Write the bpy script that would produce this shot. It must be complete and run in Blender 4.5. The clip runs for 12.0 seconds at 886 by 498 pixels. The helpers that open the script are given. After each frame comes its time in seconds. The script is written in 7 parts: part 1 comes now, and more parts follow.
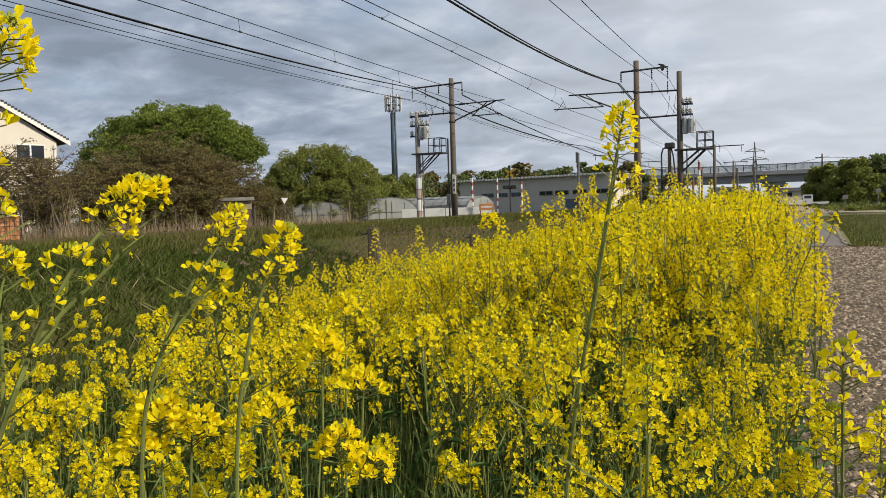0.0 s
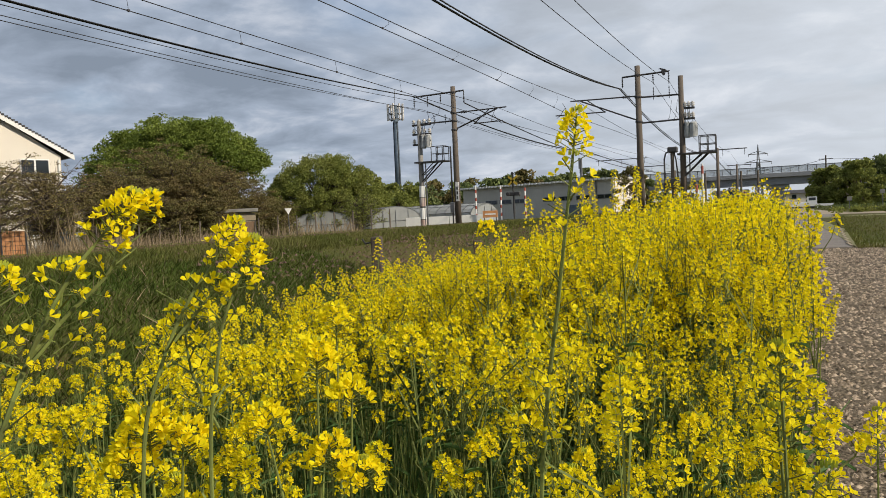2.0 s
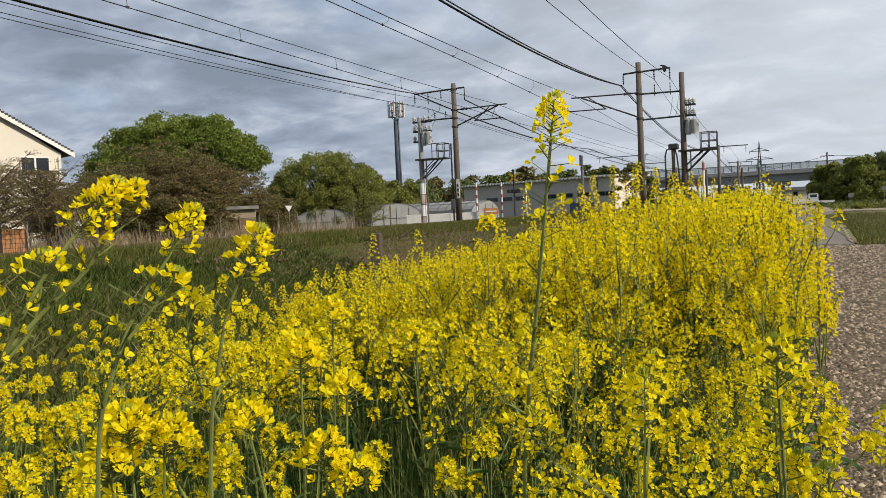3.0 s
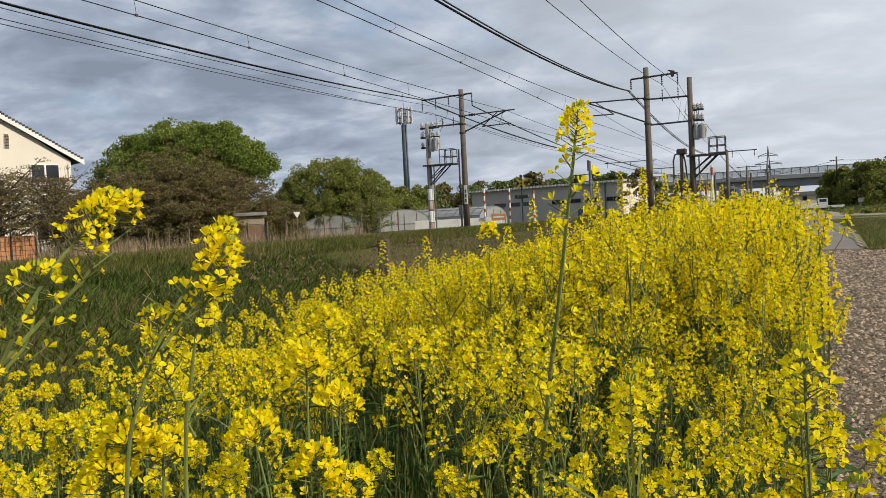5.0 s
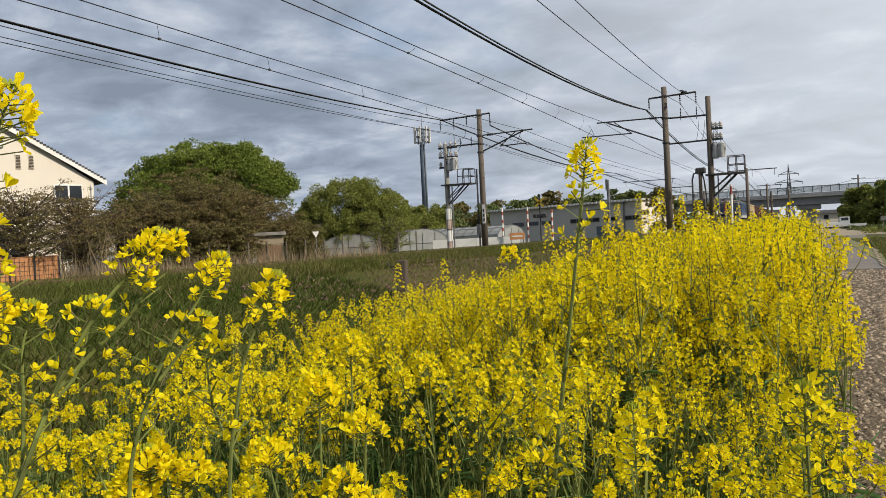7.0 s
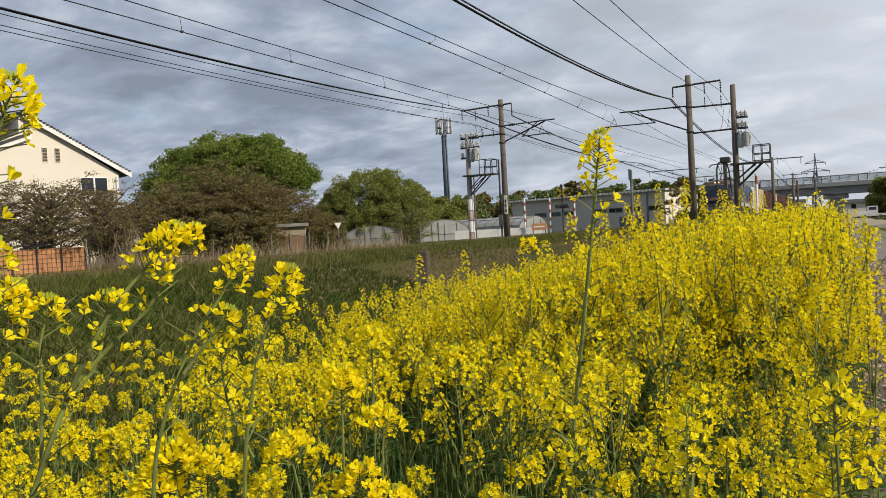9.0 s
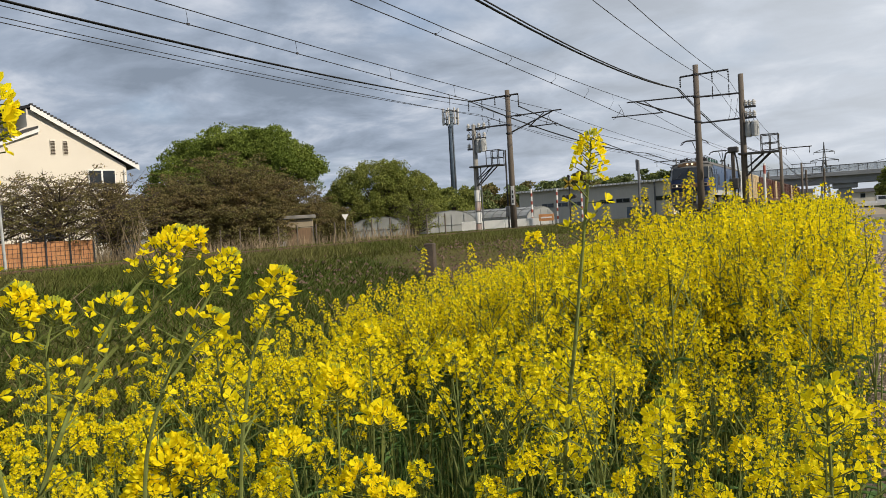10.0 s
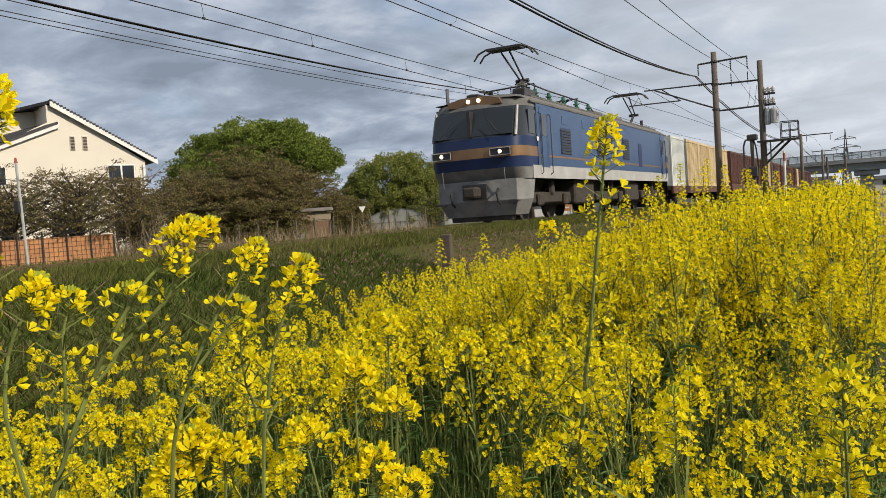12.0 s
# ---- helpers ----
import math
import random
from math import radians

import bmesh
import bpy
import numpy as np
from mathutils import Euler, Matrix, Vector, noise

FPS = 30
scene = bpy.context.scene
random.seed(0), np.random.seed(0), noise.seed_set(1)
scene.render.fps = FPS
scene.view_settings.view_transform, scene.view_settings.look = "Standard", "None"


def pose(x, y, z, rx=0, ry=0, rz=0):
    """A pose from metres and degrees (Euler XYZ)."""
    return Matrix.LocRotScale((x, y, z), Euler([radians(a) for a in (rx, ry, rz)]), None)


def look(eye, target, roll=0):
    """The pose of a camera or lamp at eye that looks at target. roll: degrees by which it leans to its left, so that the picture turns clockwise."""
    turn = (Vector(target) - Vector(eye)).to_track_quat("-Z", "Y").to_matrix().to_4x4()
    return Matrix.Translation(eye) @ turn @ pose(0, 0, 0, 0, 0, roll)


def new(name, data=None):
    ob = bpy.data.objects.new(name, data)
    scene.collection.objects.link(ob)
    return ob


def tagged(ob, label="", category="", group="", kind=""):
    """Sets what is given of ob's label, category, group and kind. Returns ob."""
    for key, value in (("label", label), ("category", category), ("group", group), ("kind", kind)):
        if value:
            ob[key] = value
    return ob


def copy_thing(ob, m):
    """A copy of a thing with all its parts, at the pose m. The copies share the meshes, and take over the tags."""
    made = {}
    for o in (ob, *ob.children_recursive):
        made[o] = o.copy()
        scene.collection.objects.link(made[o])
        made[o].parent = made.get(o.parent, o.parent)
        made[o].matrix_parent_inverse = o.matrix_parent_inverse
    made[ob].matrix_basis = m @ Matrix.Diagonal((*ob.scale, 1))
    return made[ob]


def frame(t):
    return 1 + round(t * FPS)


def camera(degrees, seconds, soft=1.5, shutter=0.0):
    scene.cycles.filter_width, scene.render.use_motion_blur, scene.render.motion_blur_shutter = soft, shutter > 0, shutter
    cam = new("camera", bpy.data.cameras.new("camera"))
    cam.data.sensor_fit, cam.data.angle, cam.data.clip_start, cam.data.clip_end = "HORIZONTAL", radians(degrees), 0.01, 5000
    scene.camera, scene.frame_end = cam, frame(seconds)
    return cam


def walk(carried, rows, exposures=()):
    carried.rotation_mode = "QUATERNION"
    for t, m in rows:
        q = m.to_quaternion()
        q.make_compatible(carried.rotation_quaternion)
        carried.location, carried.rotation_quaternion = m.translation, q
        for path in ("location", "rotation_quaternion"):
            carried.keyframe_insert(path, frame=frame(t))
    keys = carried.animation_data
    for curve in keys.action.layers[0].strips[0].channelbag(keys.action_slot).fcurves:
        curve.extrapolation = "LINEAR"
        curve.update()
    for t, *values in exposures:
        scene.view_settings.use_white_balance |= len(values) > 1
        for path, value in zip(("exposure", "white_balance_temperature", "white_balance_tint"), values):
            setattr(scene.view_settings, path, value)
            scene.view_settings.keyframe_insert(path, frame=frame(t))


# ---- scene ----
cam = camera(57.5, 12.0, soft=0.75)
EYE = 1.5
PATH = [  # seconds, x, y, z of the hand's drift, yaw, pitch, roll
    (0.0, 0.0, 0.0, 0.0, 21.98, -2.94, 1.7),
    (0.5, 0.001, -0.007, 0.001, 22.02, -2.81, 1.98),
    (1.0, 0.001, -0.02, 0.003, 22.05, -2.67, 2.26),
    (1.5, 0.005, -0.019, 0.002, 22.13, -2.47, 2.41),
    (2.0, 0.017, -0.009, 0.0, 22.26, -2.37, 2.63),
    (2.5, 0.026, 0.017, -0.006, 22.32, -2.39, 2.63),
    (3.0, 0.035, 0.041, -0.012, 22.33, -2.55, 2.69),
    (5.0, 0.046, 0.042, -0.006, 22.9, -2.12, 2.85),
    (5.5, 0.053, 0.018, 0.005, 23.3, -1.49, 2.97),
    (6.0, 0.055, -0.002, 0.013, 23.65, -0.95, 3.01),
    (6.5, 0.054, -0.011, 0.018, 23.92, -0.7, 2.99),
    (7.0, 0.052, -0.002, 0.017, 24.19, -0.71, 2.91),
    (9.0, 0.057, 0.016, 0.019, 25.75, -1.28, 3.07),
    (9.5, 0.058, 0.005, 0.043, 26.07, -1.52, 3.19),
    (10.0, 0.071, 0.005, 0.034, 26.26, -1.9, 3.29),
    (10.5, 0.103, -0.005, 0.024, 26.48, -2.36, 3.41),
    (11.0, 0.1, -0.004, 0.026, 26.74, -2.6, 3.56),
    (11.5, 0.095, 0.006, 0.026, 27.09, -2.6, 3.68),
    (12.0, 0.087, 0.006, 0.027, 27.49, -2.43, 3.84),
]
walk(cam, [(t, pose(0, 0, EYE, 0, 0, 22) @ pose(x, y, z) @ pose(0, 0, 0, 90 + pitch, roll, yaw - 22)) for t, x, y, z, yaw, pitch, roll in PATH])

# ---- light: a low warm sun under broken evening cloud ----
SUN_WAY = Vector((0.83, -0.15, 0.56)).normalized()  # from the ground to the sun
sun = new("sun", bpy.data.lights.new("sun", "SUN"))
sun.data.energy, sun.data.angle, sun.data.color = 4.6, radians(1.0), (1.0, 0.90, 0.745)
sun.matrix_world = look((0, 0, 0), -SUN_WAY)


def make_world():
    w = bpy.data.worlds.new("sky")
    w.use_nodes = True
    n, l = w.node_tree.nodes, w.node_tree.links
    bg = n["Background"]
    sky = n.new("ShaderNodeTexSky")
    sky.sky_type, sky.sun_disc = "NISHITA", False
    sky.sun_elevation = math.asin(SUN_WAY.z)
    sky.sun_rotation = math.atan2(SUN_WAY.x, SUN_WAY.y)
    dim = n.new("ShaderNodeMixRGB")
    dim.blend_type, dim.inputs[0].default_value, dim.inputs[2].default_value = "MULTIPLY", 1, (0.11, 0.11, 0.115, 1)
    l.new(sky.outputs[0], dim.inputs[1])
    co = n.new("ShaderNodeTexCoord")
    sep = n.new("ShaderNodeSeparateXYZ")
    l.new(co.outputs["Generated"], sep.inputs[0])
    # a cloud sheet overhead: project the way up onto a plane
    zc = n.new("ShaderNodeMath"); zc.operation, zc.inputs[1].default_value = "MAXIMUM", 0.0
    l.new(sep.outputs[2], zc.inputs[0])
    za = n.new("ShaderNodeMath"); za.operation, za.inputs[1].default_value = "ADD", 0.20
    l.new(zc.outputs[0], za.inputs[0])
    px = n.new("ShaderNodeMath"); px.operation = "DIVIDE"
    py = n.new("ShaderNodeMath"); py.operation = "DIVIDE"
    l.new(sep.outputs[0], px.inputs[0]); l.new(za.outputs[0], px.inputs[1])
    l.new(sep.outputs[1], py.inputs[0]); l.new(za.outputs[0], py.inputs[1])
    com = n.new("ShaderNodeCombineXYZ")
    l.new(px.outputs[0], com.inputs[0]); l.new(py.outputs[0], com.inputs[1])
    mp = n.new("ShaderNodeMapping"); mp.inputs["Rotation"].default_value = (0, 0, 0.35)
    mp.inputs["Scale"].default_value = (1.25, 1.35, 1)
    mp.inputs["Location"].default_value = (3.7, 1.9, 0)
    l.new(com.outputs[0], mp.inputs[0])
    n1 = n.new("ShaderNodeTexNoise"); n1.inputs["Scale"].default_value, n1.inputs["Detail"].default_value, n1.inputs["Roughness"].default_value = 1.9, 9, 0.57
    n1.inputs["Distortion"].default_value = 0.3
    l.new(mp.outputs[0], n1.inputs["Vector"])
    ramp = n.new("ShaderNodeValToRGB")
    e = ramp.color_ramp.elements
    e[0].position, e[0].color = 0.36, (0.245, 0.295, 0.372, 1)
    e[1].position, e[1].color = 0.70, (0.66, 0.70, 0.78, 1)
    m = e.new(0.52); m.color = (0.37, 0.435, 0.54, 1)
    l.new(n1.outputs[0], ramp.inputs[0])
    # brighter, thinner cloud towards the sun's side
    dot = n.new("ShaderNodeVectorMath"); dot.operation = "DOT_PRODUCT"
    dot.inputs[1].default_value = (0.55, 0.80, 0.24)
    l.new(co.outputs["Generated"], dot.inputs[0])
    br = n.new("ShaderNodeMapRange")
    br.inputs[1].default_value, br.inputs[2].default_value, br.inputs[3].default_value, br.inputs[4].default_value = 0.45, 0.98, 0.0, 0.72
    l.new(dot.outputs["Value"], br.inputs[0])
    mixb = n.new("ShaderNodeMixRGB"); mixb.inputs[2].default_value = (0.84, 0.875, 0.915, 1)
    l.new(br.outputs[0], mixb.inputs[0]); l.new(ramp.outputs[0], mixb.inputs[1])
    # gaps of blue
    n2 = n.new("ShaderNodeTexNoise"); n2.inputs["Scale"].default_value, n2.inputs["Detail"].default_value = 0.8, 4
    l.new(mp.outputs[0], n2.inputs["Vector"])
    gap = n.new("ShaderNodeMapRange")
    gap.inputs[1].default_value, gap.inputs[2].default_value, gap.inputs[3].default_value, gap.inputs[4].default_value = 0.56, 0.72, 0.0, 0.5
    l.new(n2.outputs[0], gap.inputs[0])
    fin = n.new("ShaderNodeMixRGB")
    l.new(gap.outputs[0], fin.inputs[0]); l.new(mixb.outputs[0], fin.inputs[1]); l.new(dim.outputs[0], fin.inputs[2])
    l.new(fin.outputs[0], bg.inputs[0])
    bg.inputs[1].default_value = 1.0
    scene.world = w


make_world()

# ---- materials ----


def mat(name, c1, c2=None, scale=6.0, rough=0.7, metal=0.0, bump=0.0, fine=60.0, detail=5.0, per_thing=0.0, island=0.0, trans=0.0, stretch=(1, 1, 1), spec=0.3, coarse=0.65, alpha=1.0):
    """A surface whose colour wanders between c1 and c2 at two scales, with fine relief."""
    m = bpy.data.materials.new(name)
    m.use_nodes = True
    n, l = m.node_tree.nodes, m.node_tree.links
    b = n["Principled BSDF"]
    c2 = c2 or tuple(v * 0.75 for v in c1)
    co = n.new("ShaderNodeTexCoord")
    mp = n.new("ShaderNodeMapping"); mp.inputs["Scale"].default_value = stretch
    l.new(co.outputs["Object"], mp.inputs[0])
    a = n.new("ShaderNodeTexNoise"); a.inputs["Scale"].default_value, a.inputs["Detail"].default_value = scale, detail
    f = n.new("ShaderNodeTexNoise"); f.inputs["Scale"].default_value, f.inputs["Detail"].default_value = fine, 3
    l.new(mp.outputs[0], a.inputs["Vector"]); l.new(mp.outputs[0], f.inputs["Vector"])
    mix = n.new("ShaderNodeMath"); mix.operation, mix.inputs[1].default_value = "MULTIPLY_ADD", coarse
    half = n.new("ShaderNodeMath"); half.operation, half.inputs[1].default_value = "MULTIPLY", 1 - coarse
    l.new(f.outputs[0], half.inputs[0]); l.new(a.outputs[0], mix.inputs[0]); l.new(half.outputs[0], mix.inputs[2])
    r = n.new("ShaderNodeMapRange"); r.inputs[1].default_value, r.inputs[2].default_value = 0.36, 0.64
    l.new(mix.outputs[0], r.inputs[0])
    col = n.new("ShaderNodeMixRGB"); col.inputs[1].default_value, col.inputs[2].default_value = (*c1, 1), (*c2, 1)
    l.new(r.outputs[0], col.inputs[0])
    out = col.outputs[0]
    if per_thing or island:
        h = n.new("ShaderNodeHueSaturation")
        v = n.new("ShaderNodeMapRange")
        amount = per_thing or island
        v.inputs[3].default_value, v.inputs[4].default_value = 1 - amount, 1 + amount
        if per_thing:
            src = n.new("ShaderNodeObjectInfo"); l.new(src.outputs["Random"], v.inputs[0])
        else:
            src = n.new("ShaderNodeNewGeometry"); l.new(src.outputs["Random Per Island"], v.inputs[0])
        l.new(v.outputs[0], h.inputs["Value"]); l.new(out, h.inputs["Color"])
        out = h.outputs[0]
    l.new(out, b.inputs["Base Color"])
    b.inputs["Roughness"].default_value, b.inputs["Metallic"].default_value = rough, metal
    b.inputs["Specular IOR Level"].default_value = spec
    b.inputs["Alpha"].default_value = alpha
    if bump:
        bp = n.new("ShaderNodeBump"); bp.inputs["Strength"].default_value, bp.inputs["Distance"].default_value = bump, 0.02
        l.new(f.outputs[0], bp.inputs["Height"]); l.new(bp.outputs[0], b.inputs["Normal"])
    if trans:
        t = n.new("ShaderNodeBsdfTranslucent"); l.new(out, t.inputs[0])
        ms = n.new("ShaderNodeMixShader"); ms.inputs[0].default_value = trans
        l.new(b.outputs[0], ms.inputs[1]); l.new(t.outputs[0], ms.inputs[2])
        l.new(ms.outputs[0], n["Material Output"].inputs[0])
    return m


def glow(name, colour, strength):
    m = bpy.data.materials.new(name)
    m.use_nodes = True
    b = m.node_tree.nodes["Principled BSDF"]
    b.inputs["Base Color"].default_value = (*colour, 1)
    b.inputs["Emission Color"].default_value, b.inputs["Emission Strength"].default_value = (*colour, 1), strength
    return m


def glass(name, tint, rough=0.06):
    m = bpy.data.materials.new(name)
    m.use_nodes = True
    b = m.node_tree.nodes["Principled BSDF"]
    b.inputs["Base Color"].default_value = (*tint, 1)
    b.inputs["Roughness"].default_value, b.inputs["Specular IOR Level"].default_value = rough, 0.6
    return m


M_PETAL = mat("petal_yellow", (0.91, 0.80, 0.014), (0.89, 0.69, 0.009), 40, 0.55, island=0.2, trans=0.52, spec=0.08)
M_BUD = mat("bud_green_yellow", (0.46, 0.46, 0.04), (0.30, 0.36, 0.04), 60, 0.6, trans=0.2, spec=0.15)
M_STEM = mat("stem_green", (0.185, 0.225, 0.06), (0.13, 0.145, 0.045), 18, 0.6, island=0.25, trans=0.12, spec=0.1)
M_LEAF = mat("canola_leaf", (0.085, 0.16, 0.04), (0.05, 0.10, 0.025), 12, 0.55, island=0.25, trans=0.25, spec=0.25)
# weed green darkened to carry the shade at the bank's foot
M_WEEDSHADE = mat("weed_shade_dark", (0.05, 0.088, 0.016), (0.10, 0.115, 0.03), 0.8, 0.75, island=0.45, trans=0.25, spec=0.06)
M_GRASS = mat("grass_blade", (0.085, 0.112, 0.022), (0.16, 0.142, 0.054), 0.45, 0.8, island=0.4, trans=0.25, spec=0.05)
M_SOIL = mat("grassy_soil", (0.055, 0.072, 0.018), (0.105, 0.082, 0.036), 0.5, 0.95, bump=0.6, fine=9, spec=0.05)
M_GRAVEL = mat("gravel_bed", (0.22, 0.175, 0.125), (0.045, 0.036, 0.026), 2.2, 0.95, bump=1.0, fine=42, coarse=0.25, spec=0.1)
M_STONE = mat("gravel_stone", (0.38, 0.305, 0.225), (0.17, 0.132, 0.097), 25, 0.85, island=0.65, spec=0.15)
M_ASPHALT = mat("worn_asphalt", (0.21, 0.185, 0.165), (0.155, 0.138, 0.125), 0.9, 0.92, bump=0.4, fine=90)
M_DIRT = mat("pale_dirt", (0.34, 0.28, 0.20), (0.24, 0.20, 0.14), 0.8, 0.95, bump=0.4, fine=14)
M_BALLAST = mat("ballast", (0.17, 0.115, 0.085), (0.08, 0.058, 0.044), 3.0, 0.95, bump=1.0, fine=24, spec=0.05)
M_RAIL = mat("rail_steel", (0.16, 0.09, 0.06), (0.10, 0.06, 0.045), 8, 0.6, 0.5)
M_CONC = mat("old_concrete", (0.30, 0.285, 0.26), (0.19, 0.18, 0.165), 2.5, 0.9, bump=0.3, fine=50)
M_POLE = mat("weathered_pole_concrete", (0.16, 0.13, 0.105), (0.095, 0.08, 0.066), 2.0, 0.9, bump=0.3, fine=40, stretch=(1, 1, 0.25))
M_STEEL = mat("galvanised_steel", (0.22, 0.225, 0.23), (0.13, 0.13, 0.135), 6, 0.5, 0.6)
M_DARKSTEEL = mat("dark_painted_steel", (0.045, 0.045, 0.048), (0.075, 0.07, 0.068), 5, 0.6, 0.3)
M_TOWERSTEEL = mat("blue_grey_steel", (0.14, 0.18, 0.22), (0.09, 0.115, 0.145), 2, 0.5, 0.4)
M_WIRE = mat("wire_black", (0.018, 0.018, 0.02), (0.03, 0.03, 0.032), 3, 0.6)
M_WIREBEAD = mat("insulator_dark", (0.05, 0.045, 0.045), (0.03, 0.028, 0.028), 6, 0.35)
M_PORCELAIN = mat("porcelain", (0.62, 0.60, 0.57), (0.48, 0.46, 0.44), 12, 0.3)
M_CAN = mat("grey_enamel", (0.44, 0.45, 0.44), (0.33, 0.335, 0.33), 5, 0.45)
M_FADED = mat("faded_pink_paint", (0.42, 0.27, 0.22), (0.5, 0.44, 0.40), 3, 0.7)
M_WHITE = mat("white_paint", (0.78, 0.77, 0.74), (0.66, 0.645, 0.61), 1.2, 0.6)
M_RED = mat("faded_red_paint", (0.36, 0.085, 0.06), (0.26, 0.075, 0.055), 6, 0.6)
M_ORANGE = mat("orange_net", (0.55, 0.26, 0.105), (0.42, 0.19, 0.085), 2, 0.8)
M_HOUSE = mat("cream_render", (0.68, 0.625, 0.53), (0.63, 0.575, 0.49), 0.6, 0.9, bump=0.15, fine=40)
M_ROOF = mat("dark_roof_tile", (0.035, 0.034, 0.038), (0.06, 0.057, 0.057), 2.5, 0.7, bump=0.3)
M_GREYWALL = mat("grey_cladding", (0.50, 0.48, 0.43), (0.43, 0.41, 0.37), 0.3, 0.8, bump=0.2, fine=4, stretch=(1, 1, 0.3))
M_DARKGLASS = glass("dark_glass", (0.025, 0.03, 0.035))
M_FILM = mat("greenhouse_film", (0.55, 0.56, 0.55), (0.42, 0.43, 0.42), 1.4, 0.35, spec=0.5, alpha=0.55)
M_BRIDGE = mat("bridge_concrete", (0.30, 0.31, 0.32), (0.22, 0.225, 0.235), 0.35, 0.9, bump=0.2, fine=6, stretch=(1, 1, 2.5))
M_FENCEPANEL = mat("pale_blue_panel", (0.34, 0.39, 0.40), (0.27, 0.31, 0.32), 0.5, 0.6, alpha=0.4)
M_DRYGRASS = mat("dry_verge", (0.20, 0.18, 0.085), (0.13, 0.14, 0.055), 0.7, 0.95, bump=0.5, fine=12)
M_WOOD = mat("weathered_wood", (0.24, 0.15, 0.09), (0.15, 0.10, 0.065), 5, 0.85, bump=0.4, fine=30, stretch=(4, 4, 0.6))
M_BARK = mat("bark", (0.10, 0.075, 0.055), (0.055, 0.043, 0.034), 5, 0.95, bump=0.7, fine=25, stretch=(2, 2, 0.5))
M_LEAFDARK = mat("oak_leaf", (0.115, 0.16, 0.03), (0.19, 0.23, 0.048), 0.4, 0.8, island=0.4, trans=0.3, spec=0.04)
M_LEAFLIGHT = mat("spring_leaf", (0.17, 0.20, 0.045), (0.23, 0.24, 0.065), 0.5, 0.8, island=0.4, trans=0.3, spec=0.04)
M_LEAFBROWN = mat("budding_leaf", (0.18, 0.13, 0.062), (0.15, 0.15, 0.052), 0.5, 0.85, island=0.4, trans=0.25, spec=0.03)
M_LEAFFAR = mat("far_leaf", (0.12, 0.155, 0.055), (0.17, 0.195, 0.08), 0.25, 0.85, island=0.4, trans=0.25, spec=0.03)
M_REED = mat("dry_reed", (0.30, 0.23, 0.14), (0.20, 0.15, 0.09), 3, 0.85, island=0.35, trans=0.15)
M_BLUE = mat("loco_blue", (0.017, 0.052, 0.14), (0.028, 0.066, 0.155), 1.5, 0.3, bump=0.02, fine=3, spec=0.5)
M_NAVY = mat("loco_navy", (0.010, 0.022, 0.075), (0.014, 0.028, 0.085), 2, 0.4, spec=0.35)
M_BRONZE = mat("loco_bronze_band", (0.29, 0.175, 0.095), (0.22, 0.13, 0.07), 2, 0.38, 0.45)
M_LGREY = mat("loco_light_grey", (0.42, 0.42, 0.41), (0.32, 0.31, 0.30), 2, 0.55)
# the light grey again, darkened for the nose's shaded lower front
M_SKIRTSHADE = mat("loco_grey_shaded", (0.24, 0.24, 0.235), (0.15, 0.145, 0.14), 3, 0.6)
M_OLDPOST = mat("dark_old_post", (0.11, 0.085, 0.065), (0.06, 0.048, 0.038), 4, 0.9, bump=0.4)
M_ROOFGREY = mat("loco_roof_grey", (0.15, 0.145, 0.135), (0.10, 0.095, 0.09), 3, 0.7)
M_BOGIE = mat("bogie_grime", (0.035, 0.031, 0.028), (0.065, 0.055, 0.045), 5, 0.85, bump=0.4)
M_GREENINS = mat("green_insulator", (0.06, 0.16, 0.11), (0.045, 0.12, 0.085), 10, 0.35)
M_CREAM = mat("container_cream", (0.66, 0.55, 0.36), (0.44, 0.31, 0.16), 2.6, 0.6, per_thing=0.12, stretch=(1, 1, 0.12))
M_MAROON = mat("container_maroon", (0.12, 0.05, 0.038), (0.085, 0.04, 0.032), 1, 0.6, per_thing=0.2)
M_CONTWHITE = mat("container_white", (0.62, 0.64, 0.63), (0.5, 0.52, 0.51), 1, 0.55)
M_TRUCK = mat("truck_white", (0.8, 0.8, 0.8), (0.7, 0.7, 0.7), 2, 0.4)
M_RUBBER = mat("rubber", (0.02, 0.02, 0.02), (0.03, 0.03, 0.03), 8, 0.8)
M_CROW = mat("black_feather", (0.012, 0.012, 0.014), (0.02, 0.02, 0.022), 30, 0.5)
M_LAMP = glow("headlight_lit", (1.0, 0.82, 0.52), 1.7)
M_REDLAMP = glow("signal_red_glow", (0.8, 0.06, 0.03), 0.6)

# ---- mesh helpers ----
RNG = random.Random(7)


def mesh_from(name, verts, faces, mats, index=None, smooth=False):
    me = bpy.data.meshes.new(name)
    me.from_pydata(verts, [], faces)
    for m in mats:
        me.materials.append(m)
    if index is not None:
        me.polygons.foreach_set("material_index", index)
    if smooth:
        me.polygons.foreach_set("use_smooth", [True] * len(me.polygons))
    me.update()
    return me


def finish(name, bm, material, smooth=False):
    me = bpy.data.meshes.new(name)
    bmesh.ops.recalc_face_normals(bm, faces=bm.faces)
    if smooth:
        for f in bm.faces:
            f.smooth = True
    bm.to_mesh(me)
    bm.free()
    me.materials.append(material)
    return me


def part(name, bm, material, parent, label="", smooth=False):
    ob = new(name, finish(name, bm, material, smooth))
    ob.parent = parent
    return tagged(ob, label)


def thing(name, at, label, category, group="", kind="", rz=0):
    ob = new(name)
    ob.empty_display_size = 0.1
    ob.matrix_world = pose(*at, 0, 0, rz)
    return tagged(ob, label, category, group, kind)


